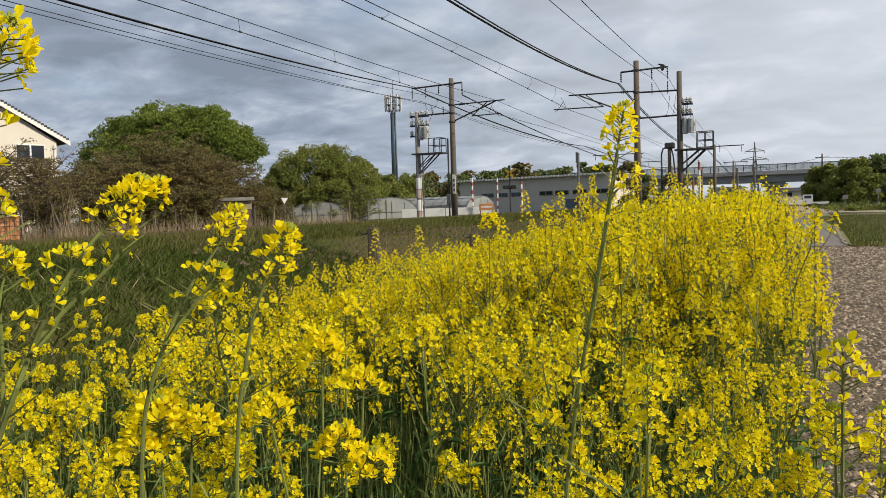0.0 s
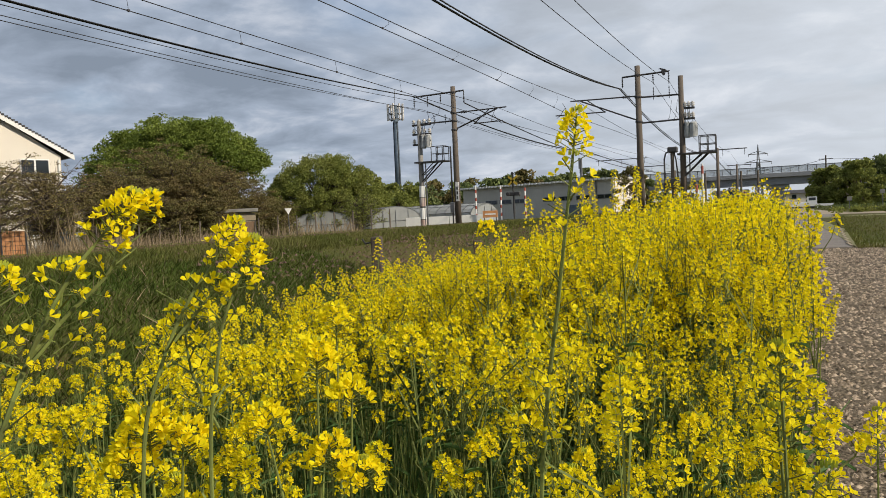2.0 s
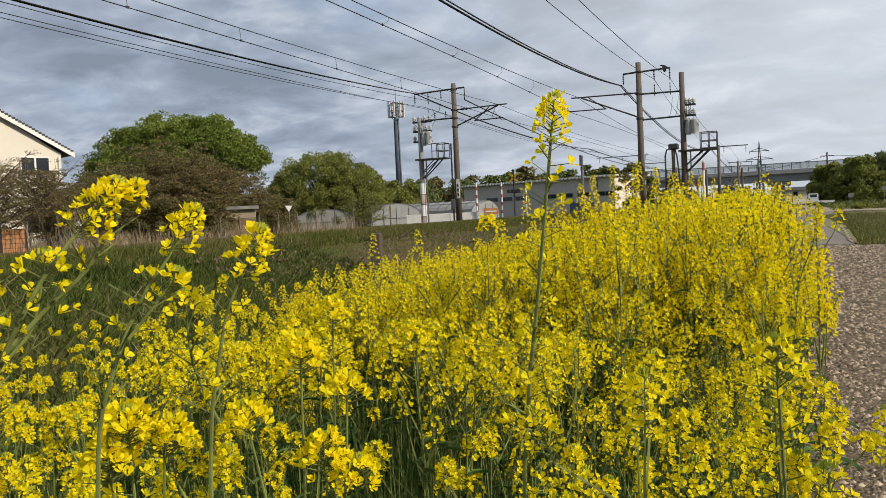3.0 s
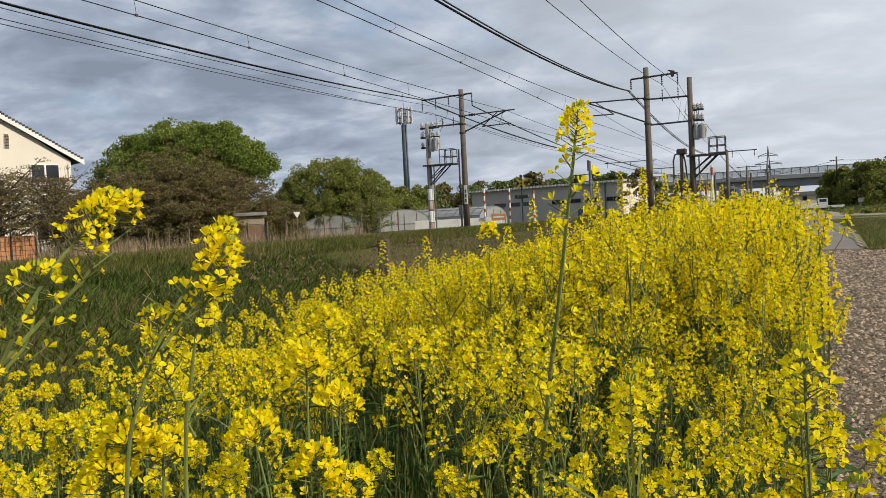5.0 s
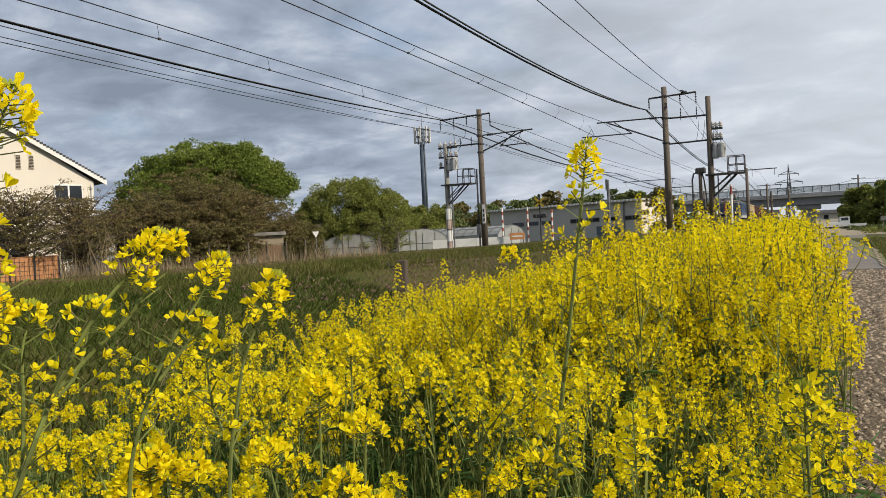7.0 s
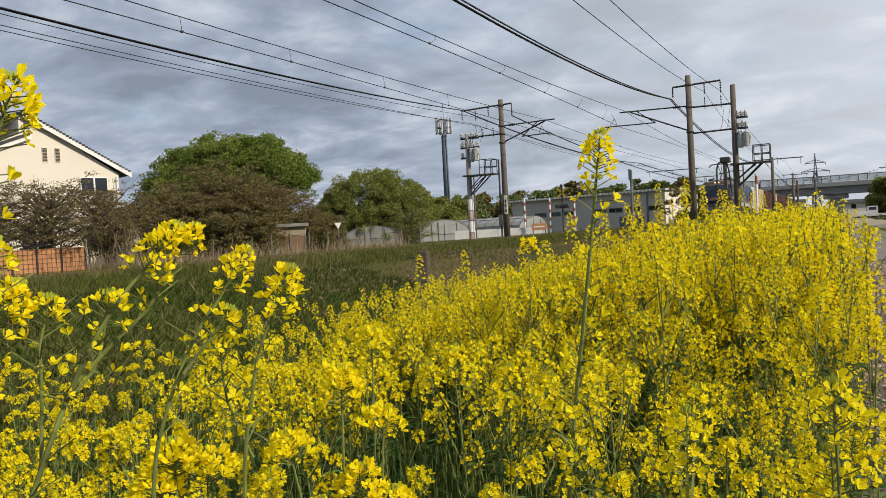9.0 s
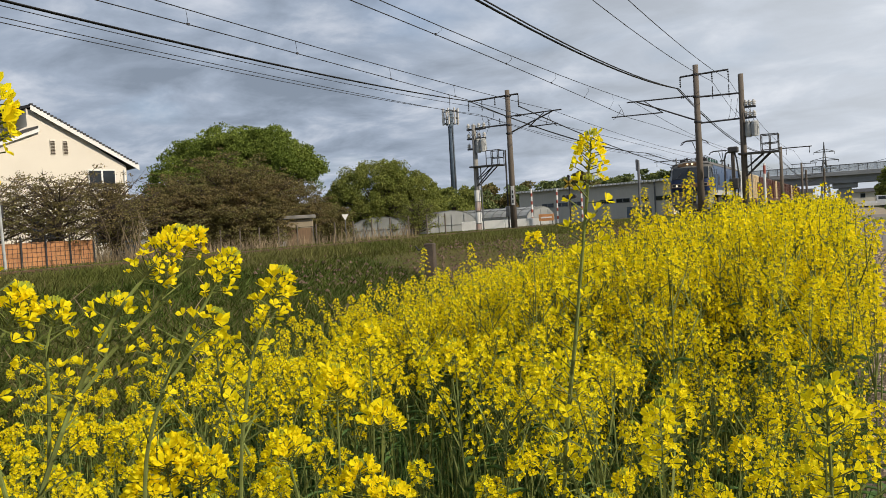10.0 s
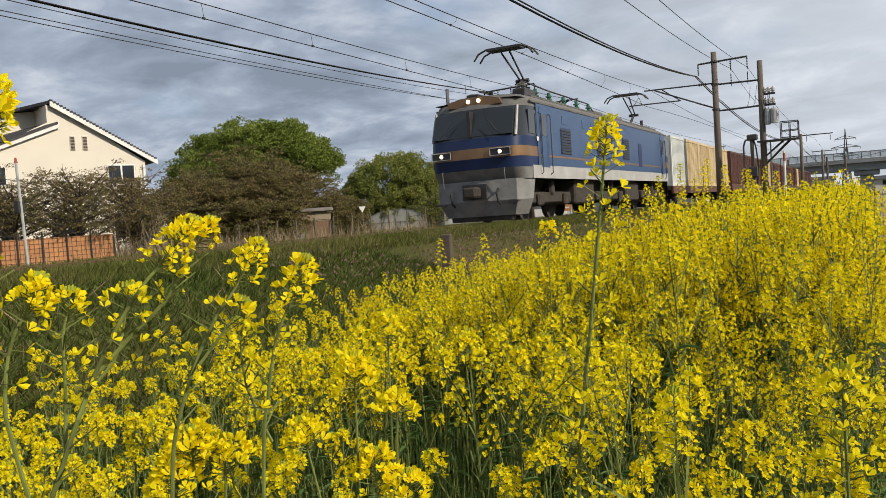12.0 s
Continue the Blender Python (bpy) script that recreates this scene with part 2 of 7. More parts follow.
def solid(name, bm, material, label, category, group="", kind="", at=(0, 0, 0), rz=0, smooth=False):
    ob = new(name, finish(name, bm, material, smooth))
    ob.matrix_world = pose(*at, 0, 0, rz)
    return tagged(ob, label, category, group, kind)


def box(bm, lo, hi, bevel=0.0):
    c = [(a + b) / 2 for a, b in zip(lo, hi)]
    s = [abs(b - a) for a, b in zip(lo, hi)]
    r = bmesh.ops.create_cube(bm, size=1.0, matrix=Matrix.Translation(c) @ Matrix.Diagonal((*s, 1)))
    if bevel:
        es = list({e for v in r["verts"] for e in v.link_edges})
        bmesh.ops.bevel(bm, geom=es, offset=bevel, segments=1, affect="EDGES")
    return bm


def rod(bm, a, b, r, r2=None, n=6):
    a, b = Vector(a), Vector(b)
    d = b - a
    q = Vector((0, 0, 1)).rotation_difference(d).to_matrix().to_4x4()
    bmesh.ops.create_cone(bm, cap_ends=True, segments=n, radius1=r, radius2=r if r2 is None else r2, depth=d.length,
                          matrix=Matrix.Translation((a + b) / 2) @ q)
    return bm


def chain(bm, pts, r, n=5):
    """One bent tube through the points."""
    pts = [Vector(q) for q in pts]
    u = None
    rings = []
    for i, q in enumerate(pts):
        d = (pts[min(i + 1, len(pts) - 1)] - pts[max(i - 1, 0)]).normalized()
        u = d.orthogonal().normalized() if u is None else (u - d * u.dot(d)).normalized()
        w = d.cross(u)
        rings.append([bm.verts.new(q + (u * math.cos(6.2832 * k / n) + w * math.sin(6.2832 * k / n)) * r) for k in range(n)])
    for x, y in zip(rings, rings[1:]):
        for k in range(n):
            bm.faces.new((x[k], x[(k + 1) % n], y[(k + 1) % n], y[k]))
    bm.faces.new(rings[0][::-1])
    bm.faces.new(rings[-1])
    return bm


def prism(bm, outline, y0, y1):
    """An outline in x and z, drawn out along y."""
    a = [bm.verts.new((x, y0, z)) for x, z in outline]
    b = [bm.verts.new((x, y1, z)) for x, z in outline]
    bm.faces.new(a)
    bm.faces.new(b[::-1])
    for i in range(len(a)):
        j = (i + 1) % len(a)
        bm.faces.new((a[i], a[j], b[j], b[i]))
    return bm


B = bmesh.new


class Soup:
    """Loose polygons in lists, gathered before they become a mesh."""

    def __init__(self):
        self.v, self.f, self.m = [], [], []

    def poly(self, pts, m=0):
        o = len(self.v)
        self.v.extend(pts)
        self.f.append(tuple(range(o, o + len(pts))))
        self.m.append(m)

    def stalk(self, a, b, r, r2, m=0, n=3):
        d = (b - a)
        if d.length < 1e-6:
            return
        d.normalize()
        u = d.orthogonal().normalized()
        w = d.cross(u)
        o = len(self.v)
        for p, q in ((a, r), (b, r2)):
            for i in range(n):
                t = 6.2832 * i / n
                self.v.append(p + (u * math.cos(t) + w * math.sin(t)) * q)
        for i in range(n):
            j = (i + 1) % n
            self.f.append((o + i, o + j, o + n + j, o + n + i))
            self.m.append(m)

    def mesh(self, name, mats):
        return mesh_from(name, self.v, self.f, mats, self.m)


def curved(a, b, bend, n):
    return [a.lerp(b, i / n) + bend * math.sin(math.pi * 0.5 * i / n) * (i / n) for i in range(n + 1)]

# ---- the ground ----
RAIL = 1.2
NEAR, FAR = -9.5, -13.4
PROFILE = [(-2500, 0.45), (-60, 0.5), (-30, 0.6), (-21, 0.75), (-18.5, 0.88), (-16.2, 0.84), (-15.4, 0.70), (-11.9, 0.70), (-11.2, 1.0), (-8.3, 1.0), (-7.9, 1.16), (-7.3, 1.16), (-6.6, 0.98), (-5.5, 0.67), (-4.6, 0.36),
           (-3.8, 0.12), (-2.0, 0.02), (0.0, 0.0), (40, 0.0), (2500, 0.0)]


def ground_z(x):
    for (x0, z0), (x1, z1) in zip(PROFILE, PROFILE[1:]):
        if x <= x1:
            return z0 + (z1 - z0) * (x - x0) / (x1 - x0)
    return 0.0


def build_ground():
    xs = sorted({p[0] for p in PROFILE} | {-40, -25, -23, -10, -12, -14, -7.1, -6.0, -5.0, -4.2, -3.0, -1.0, 10, 20, 80, 200})
    ys = [-300, -60, -10] + [i * 1.5 for i in range(0, 41)] + [70, 85, 100, 130, 170, 220, 300, 500, 1000, 2600]
    vs, fs = [], []
    for y in ys:
        for x in xs:
            bump = 0.03 * noise.noise((x * 0.6, y * 0.5, 0)) if -8 < x < -0.5 or -30 < x < -19 else 0
            vs.append((x, y, ground_z(x) + bump))
    w = len(xs)
    for j in range(len(ys) - 1):
        for i in range(w - 1):
            a = j * w + i
            fs.append((a, a + 1, a + w + 1, a + w))
    ob = new("ground", mesh_from("ground", vs, fs, [M_SOIL], smooth=True))
    tagged(ob, "rough green grass bank rising to a railway line", "ground", kind="structure")


build_ground()


def sheet(name, pts, z, material, label, category, thick=0.03):
    bm = B()
    top = [bm.verts.new((x, y, z)) for x, y in pts]
    low = [bm.verts.new((x, y, z - thick)) for x, y in pts]
    bm.faces.new(top)
    for i in range(len(pts)):
        j = (i + 1) % len(pts)
        bm.faces.new((top[i], low[i], low[j], top[j]))
    return solid(name, bm, material, label, category, kind="structure")


def right_edge(y):
    return 2.13 + (y - 27) * 0.0505


sheet("road", [(0.25, 26.4), (right_edge(26.4), 26.4), (right_edge(45), 45), (right_edge(80), 80), (0.6, 80), (0.3, 45)], 0.03, M_ASPHALT,
      "worn grey asphalt lane beside the flower strip", "road")
sheet("road_far", [(-3, 80), (right_edge(80), 80), (10, 76), (120, 70), (120, 78), (12, 84), (6, 90), (4.5, 150), (1.5, 150), (-1, 90)], 0.034, M_DIRT,
      "pale dusty track crossing at the lane's end", "road")
sheet("pavement", [(0.1, -12), (30, -12), (30, 25.0), (9, 25.2), (4, 25.8), (right_edge(26.4) + 0.1, 26.4), (0.12, 26.5)], 0.02, M_GRAVEL,
      "coarse brown gravel path along the flower strip", "path")
RIM = [(right_edge(27) + 0.08 + 0.06 * noise.noise((k * 0.9, 0, 3)) * (k > 0), 27 + k * 3) for k in range(15)]
sheet("verge", [(right_edge(27) + 0.08, 26.3), *[(x + 0.05, y) for x, y in RIM[1:]], (11, 74), (60, 70), (60, 25.4), (9, 25.5), (5, 25.8)], 0.045, M_DRYGRASS,
      "dry straw-green rim of a grass verge", "verge")
sheet("lawn", [*[(x + 0.7 + 0.5 * noise.noise((y * 0.4, 7, 1)), y + 2) for x, y in RIM[:13]], (12, 70), (60, 67), (60, 27.5), (14, 27.8), (9, 28.2), (5.2, 28.6)], 0.06, M_SOIL,
      "short green grass verge beside the lane", "lawn")
kerb = B()
for y in range(27, 73, 2):
    box(kerb, (right_edge(y) - 0.02, y, 0), (right_edge(y) + 0.06, y + 1.99, 0.06))
solid("kerb", kerb, M_DIRT, "low grey concrete kerb of the asphalt lane", "kerb", kind="structure")


def scatter_stones():
    """Loose stones on the gravel, larger and denser near the camera."""
    rng = np.random.RandomState(3)
    vs, fs = [], []
    base = np.array([(1, 0, 0.1), (0.3, 0.9, 0), (-0.8, 0.5, 0.1), (-0.7, -0.7, 0), (0.4, -0.9, 0.1), (0.05, 0, 0.75)])
    for k in range(27000):
        y = -2.0 + 27.8 * rng.rand() ** 1.45
        x = 0.16 + rng.rand() * min(5.0, 1.5 + max(0.0, y) * 0.16)
        s = rng.uniform(0.008, 0.025) * (1 + max(0.0, y) / 22)
        a = rng.rand() * 6.28
        c, d = math.cos(a), math.sin(a)
        o = len(vs)
        for p in base * (s, s * rng.uniform(0.6, 1), s * rng.uniform(0.6, 1.2)):
            vs.append((x + c * p[0] - d * p[1], y + d * p[0] + c * p[1], 0.018 + p[2]))
        for i in range(5):
            fs.append((o + i, o + (i + 1) % 5, o + 5))
    ob = new("loose_gravel", mesh_from("loose_gravel", vs, fs, [M_STONE]))
    tagged(ob, "loose brown and grey stones on the gravel path", "gravel", kind="stuff")


scatter_stones()

# ---- the railway ----


def build_track(xc, top):
    bm = prism(B(), [(xc - 2.0, top - 0.25), (xc - 1.35, top - 0.19), (xc + 1.35, top - 0.19), (xc + 2.0, top - 0.25)], -60, 420)
    solid("track_bed", bm, M_BALLAST, "rusty brown ballast bed of a railway track", "ballast", kind="structure")
    for side in (-0.565, 0.565):
        x = xc + side
        bm = prism(B(), [(x - 0.065, top - 0.153), (x + 0.065, top - 0.153), (x + 0.012, top - 0.12), (x + 0.012, top - 0.04), (x + 0.033, top - 0.03), (x + 0.033, top),
                         (x - 0.033, top), (x - 0.033, top - 0.03), (x - 0.012, top - 0.04), (x - 0.012, top - 0.12)], -60, 420)
        solid("rail", bm, M_RAIL, "rust-brown steel rail on concrete sleepers", "rail", "rails of the line")
    bm = B()
    for k in range(-20, 170):
        y = k * 0.62
        box(bm, (xc - 1.0, y, top - 0.30), (xc + 1.0, y + 0.22, top - 0.155))
    tagged(solid("sleepers", bm, M_CONC, "grey concrete sleepers under the rails", "sleeper"), kind="stuff")


build_track(NEAR, RAIL)
build_track(FAR, RAIL - 0.27)

# ---- overhead line ----
PY = 44.0


def insulator(parent, top, bottom, r=0.055, discs=4):
    a, b = Vector(top), Vector(bottom)
    bm = rod(B(), a, b, 0.018, n=6)
    for i in range(discs):
        p = a.lerp(b, (i + 0.7) / (discs + 0.6))
        d = (b - a).normalized() * 0.025
        rod(bm, p - d, p + d, r, r * 0.5, n=8)
    return part("insulator", bm, M_WIREBEAD, parent, "dark disc insulator string")


def band(parent, x, y, z, r):
    return part("clamp", rod(B(), (x, y, z - 0.04), (x, y, z + 0.04), r, n=10), M_DARKSTEEL, parent)


def mast(x, y, top, foot, label, group="masts of the line", r=0.19):
    p = thing("catenary_mast", (x, y, foot), label, "mast", group)
    part("pole", rod(B(), (0, 0, -0.3), (0, 0, top - foot), r, r * 0.72, n=14), M_POLE, p, smooth=True)
    return p


def tube(parent, a, b, r=0.045, name="beam", n=6):
    return part(name, rod(B(), a, b, r, n=n), M_DARKSTEEL, parent)


def cantilever(parent, reach, z_top, z_low, z_reg, side, reg_from, reg_to):
    """A bracket: top tube, stay, and the steady arm hung from them. Lengths from the mast's axis towards side."""
    s = side
    tube(parent, (0, 0, z_top), (s * reach, 0, z_top + 0.06), 0.04, "top_tube")
    tube(parent, (0, 0, z_low), (s * (reach - 0.55), 0, z_top + 0.02), 0.045, "stay_tube")
    tube(parent, (s * reg_from, 0, z_reg), (s * reg_to, 0, z_reg + 0.03), 0.035, "steady_tube")
    tube(parent, (s * (reg_from + 0.05), 0, z_reg + 0.02), (s * (reg_from + 0.95), 0, z_top), 0.03, "brace")
    hang = chain(B(), [(s * (reg_to - 0.4), 0, z_top), (s * (reg_to - 0.55), 0, z_top - 0.25), (s * (reg_to - 0.25), 0, z_reg + 0.02), (s * (reg_to - 0.05), 0, z_reg - 0.12)], 0.014)
    chain(hang, [(s * (reg_to - 0.55), 0, z_top - 0.25), (s * (reg_to - 0.7), 0, z_reg + 0.02)], 0.014)
    part("dropper", hang, M_DARKSTEEL, parent)
    ins = B()
    for k in range(4):
        d = 0.45 + 0.1 * k
        rod(ins, (s * d, -0.0, z_top + 0.004), (s * (d + 0.05), 0, z_top + 0.005), 0.075, n=8)
    part("insulator", ins, M_WIREBEAD, parent)


def build_left_mast():
    foot = 0.85
    x = -17.02
    p = mast(x, PY, 8.94, foot, "tall weathered concrete mast holding the far track's wires")
    f = foot
    tube(p, (-2.5, 0, 8.56 - f), (0.66, 0, 8.66 - f), 0.05)
    tube(p, (-2.35, 0, 6.95 - f), (0, 0, 6.97 - f), 0.05)
    tube(p, (0.66, 0, 8.66 - f), (0.66, 0, 8.2 - f), 0.03, "arm_end")
    for dx, z0, z1 in ((-2.48, 8.5, 7.95), (-1.62, 8.55, 7.9), (-0.8, 8.58, 8.1), (0.66, 8.3, 7.95)):
        insulator(p, (dx, 0, z0 - f), (dx, 0, z1 - f))
    for dx in (-1.25, -0.55):
        insulator(p, (dx, 0, 7.4 - f), (dx, 0, 6.85 - f), 0.045)
    cantilever(p, 3.2, 7.42 - f, 6.45 - f, 6.7 - f, 1, 1.2, 2.95)
    part("plate", box(B(), (-0.02, -0.21, 2.3 - f), (0.17, -0.17, 3.4 - f)), M_WHITE, p, "white number board with dark bars")
    for k in range(3):
        part("bar", box(B(), (0.035, -0.222, 2.42 - f + 0.27 * k), (0.12, -0.212, 2.6 - f + 0.27 * k)), M_DARKSTEEL, p)
    for z in (7.42, 6.45, 8.6, 6.95):
        band(p, 0, 0, z - f, 0.2)
    # jumper wires that drop to the transformer pole
    for dx, z, ex, ez in ((-1.7, 7.7, -2.1, 6.7), (-0.9, 7.9, -1.9, 6.8), (-1.4, 7.6, -1.45, 6.6)):
        pts = []
        for i in range(9):
            u = i / 8
            pts.append((dx + (ex - dx) * u + 0.25 * math.sin(u * 3.14), 0.05, z - f + (ez - z) * u - 0.15 * math.sin(u * 6.28)))
        part("jumper_wire", chain(B(), pts, 0.012, 4), M_WIRE, p)
    # a slim conduit pole beside it
    q = thing("conduit_pole", (-17.3, PY - 0.1, 0.9), "slim dark conduit pole beside a mast", "pole")
    part("pole", rod(B(), (0, 0, -0.2), (0, 0, 4.6), 0.05, n=8), M_DARKSTEEL, q)
    part("junction_box", box(B(), (-0.12, -0.12, 0.75), (0.14, 0.1, 1.35), 0.02), M_STEEL, q, "small grey junction box")


def transformer_pole(x, y, foot, top, label, side, red_base=False, deck=None, gear=None, arm=(-0.45, 0.75)):
    gear = gear or top
    p = thing("transformer_pole", (x, y, foot), label, "utility pole", "transformer poles of the line")
    part("pole", rod(B(), (0, 0, -0.3), (0, 0, top - foot), 0.17, 0.13, n=12), M_CONC if red_base else M_POLE, p, smooth=True)
    f = foot
    for k, z in enumerate((gear - 0.25, gear - 0.8, gear - 1.4)):
        part("crossarm", box(B(), (arm[0], -0.06, z - f - 0.05), (arm[1], 0.06, z - f + 0.05)), M_DARKSTEEL, p)
        for j in range(4):
            dx = arm[0] + 0.1 + (arm[1] - arm[0] - 0.2) * j / 3
            bm = rod(B(), (dx, 0, z - f + 0.05), (dx, 0, z - f + 0.34), 0.07, 0.05, 8)
            rod(bm, (dx, 0, z - f + 0.12), (dx, 0, z - f + 0.17), 0.12, n=8)
            rod(bm, (dx, 0, z - f + 0.22), (dx, 0, z - f + 0.27), 0.11, n=8)
            part("insulator", bm, M_PORCELAIN, p, "pale porcelain insulator")
    for dx, r, z, h in ((0.58 * side, 0.19, deck + 0.85, 0.68), (0.27 * side, 0.14, deck + 0.8, 0.75)):
        bm = rod(B(), (dx, -0.1, z - f), (dx, -0.1, z - f + h), r, n=14)
        rod(bm, (dx, -0.1, z - f + h), (dx, -0.1, z - f + h + 0.08), r * 1.06, r * 0.7, 14)
        can = part("transformer", bm, M_CAN, p, "grey ribbed transformer can")
        for a in range(8):
            ca, sa = math.cos(a * 0.785) * r, math.sin(a * 0.785) * r
            part("fin", box(B(), (dx + ca - 0.02, -0.1 + sa - 0.02, z - f + 0.08), (dx + ca + 0.02, -0.1 + sa + 0.02, z - f + h - 0.1)), M_CAN, can)
    # a working platform with its rail and struts
    d = deck - f
    s = side
    part("deck", box(B(), (min(-0.25 * s, 1.7 * s), -0.4, d - 0.06), (max(-0.25 * s, 1.7 * s), 0.4, d + 0.02)), M_DARKSTEEL, p)
    for xx in (0.85, 1.25, 1.65):
        for yy in (-0.38, 0.38):
            part("rail_post", rod(B(), (xx * s, yy, d), (xx * s, yy, d + 0.85), 0.025), M_DARKSTEEL, p)
    for z in (0.42, 0.85):
        part("rail_bar", rod(B(), (1.65 * s, -0.38, d + z), (1.65 * s, 0.38, d + z), 0.025), M_DARKSTEEL, p)
        for yy in (-0.38, 0.38):
            part("rail_bar", rod(B(), (0.85 * s, yy, d + z), (1.65 * s, yy, d + z), 0.025), M_DARKSTEEL, p)
    for yy in (-0.3, 0.3):
        part("strut", rod(B(), (0.1 * s, yy * 0.4, d - 1.15), (1.25 * s, yy, d - 0.05), 0.04), M_DARKSTEEL, p)
        part("strut", rod(B(), (0.1 * s, yy * 0.4, d - 0.75), (0.95 * s, yy, d - 0.05), 0.03), M_DARKSTEEL, p)
    for k in range(5):
        pts = []
        x0, z0, x1, z1 = -0.3 + 0.2 * k, gear - 0.3 - f, 0.1 + 0.15 * k, deck + 1.2 - f
        for i in range(8):
            u = i / 7
            pts.append(((x0 + (x1 - x0) * u) + 0.12 * math.sin(u * 3.1 + k), -0.2, z0 + (z1 - z0) * u))
        part("lead_wire", chain(B(), pts, 0.014, 4), M_WIRE, p)
    part("ladder_pipe", rod(B(), (0.34 * s, -0.1, 0), (0.34 * s, -0.1, d), 0.035), M_STEEL, p)
    if red_base:
        for z0 in (0.0, 1.3):
            part("paint_band", rod(B(), (0, 0, z0 + 0.55), (0, 0, z0 + 1.2), 0.178, n=12), M_WHITE, p, "white painted band")
            part("paint_band", rod(B(), (0, 0, z0), (0, 0, z0 + 0.5), 0.179, n=12), M_FADED, p, "flaking faded red painted band")
    return p


def build_right_masts():
    f = 0.7
    p = mast(-6.49, PY, 8.95, f, "tall weathered concrete mast holding the near track's wires")
    tube(p, (-0.8, 0, 8.42 - f), (1.62, 0, 8.5 - f), 0.05)
    tube(p, (0, 0, 7.28 - f), (2.15, 0, 7.24 - f), 0.05)
    tube(p, (0, 0, 5.92 - f), (2.15, 0, 5.95 - f), 0.05)
    tube(p, (-0.8, 0, 8.42 - f), (-0.8, 0, 8.2 - f), 0.03, "arm_end")
    insulator(p, (-0.8, 0, 8.3 - f), (-0.8, 0, 7.85 - f))
    insulator(p, (0.8, 0, 8.45 - f), (0.8, 0, 7.9 - f))
    insulator(p, (1.6, 0, 8.48 - f), (1.6, 0, 7.85 - f))
    insulator(p, (0.8, 0, 7.75 - f), (0.8, 0, 7.1 - f), 0.04)
    insulator(p, (1.6, 0, 7.75 - f), (1.6, 0, 7.1 - f), 0.04)
    cantilever(p, 3.65, 7.36 - f, 6.05 - f, 6.68 - f, -1, 1.75, 4.5)
    for z in (7.3, 6.0, 8.45):
        band(p, 0, 0, z - f, 0.2)
    # the second pole, which carries the transformers
    q = transformer_pole(-4.3, PY, 0.25, 8.2, "concrete pole crowded with transformers and a steel platform", 1, deck=4.15, gear=6.75, arm=(-0.12, 0.66))
    for k in range(3):
        pts = []
        for i in range(10):
            u = i / 9
            pts.append((-0.5 + 0.3 * k - 0.2 * u, 0.1, 7.0 - 0.25 - 1.0 * u - 0.25 * math.sin(3.14 * u)))
        part("jumper_wire", chain(B(), pts, 0.012, 4), M_WIRE, q)
    # relay cabinet and bent cable mast before it
    c = thing("signal_mast", (-4.78, PY - 0.6, 0.3), "dark railway signal mast with hooded lamps and cables", "signal")
    part("pole", rod(B(), (0, 0, 0), (0, 0, 4.0), 0.09, n=8), M_POLE, c)
    part("lamp_head", box(B(), (-0.22, -0.2, 3.9), (0.28, 0.2, 4.2), 0.05), M_DARKSTEEL, c)
    part("lamp_head", box(B(), (-0.2, -0.2, 2.05), (0.25, 0.2, 2.6), 0.05), M_DARKSTEEL, c)
    part("cable", chain(B(), [(-0.4, 0, 0), (-0.4, 0, 3.6), (-0.32, 0, 3.9), (-0.1, 0, 4.0)], 0.045), M_DARKSTEEL, c)
    part("cable", chain(B(), [(0.18, -0.1, 1.6), (0.28, -0.1, 2.6), (0.2, -0.1, 3.5), (0.1, 0, 3.9)], 0.04), M_RUBBER, c)
    for x, h, m in ((-3.55, 2.5, M_STEEL), (-3.25, 3.4, M_WHITE)):
        s = thing("marker_post", (x, PY - 1.5, 0.1), "slender railway marker post with a red band", "post", "marker posts")
        part("pole", rod(B(), (0, 0, 0), (0, 0, h), 0.055, n=8), m, s)
        part("red_band", rod(B(), (0, 0, h - 0.5), (0, 0, h - 0.1), 0.06, n=8), M_RED, s)


build_left_mast()
transformer_pole(-19.25, PY, 0.8, 7.15, "red and white based concrete pole with transformers and platform", 1, red_base=True, deck=4.7)
build_right_masts()


def far_mast(x, y, top, foot, arms, label):
    p = mast(x, y, top, foot, label, r=0.2)
    for x0, x1, z in arms:
        tube(p, (x0, 0, z - foot), (x1, 0, z - foot), 0.06)
        for u in (0.05, 0.5, 0.95):
            xx = x0 + (x1 - x0) * u
            insulator(p, (xx, 0, z - foot), (xx, 0, z - foot - 0.7), 0.06)
    return p


far_mast(-5.45, 92, 7.4, 0.5, [(-1.9, 3.0, 7.2)], "distant concrete mast with a crossarm over the tracks")
far_mast(-17.0, 113, 8.4, 0.9, [(-5.8, 1.2, 8.1), (0, 3.6, 6.9)], "distant concrete mast with a crossarm over the tracks")
far_mast(-5.3, 138, 7.6, 0.4, [(-1.5, 2.2, 7.4)], "distant concrete mast with a crossarm over the tracks")
far_mast(-17.0, 158, 8.0, 0.9, [(-3.5, 1.2, 7.8)], "distant concrete mast with a crossarm over the tracks")


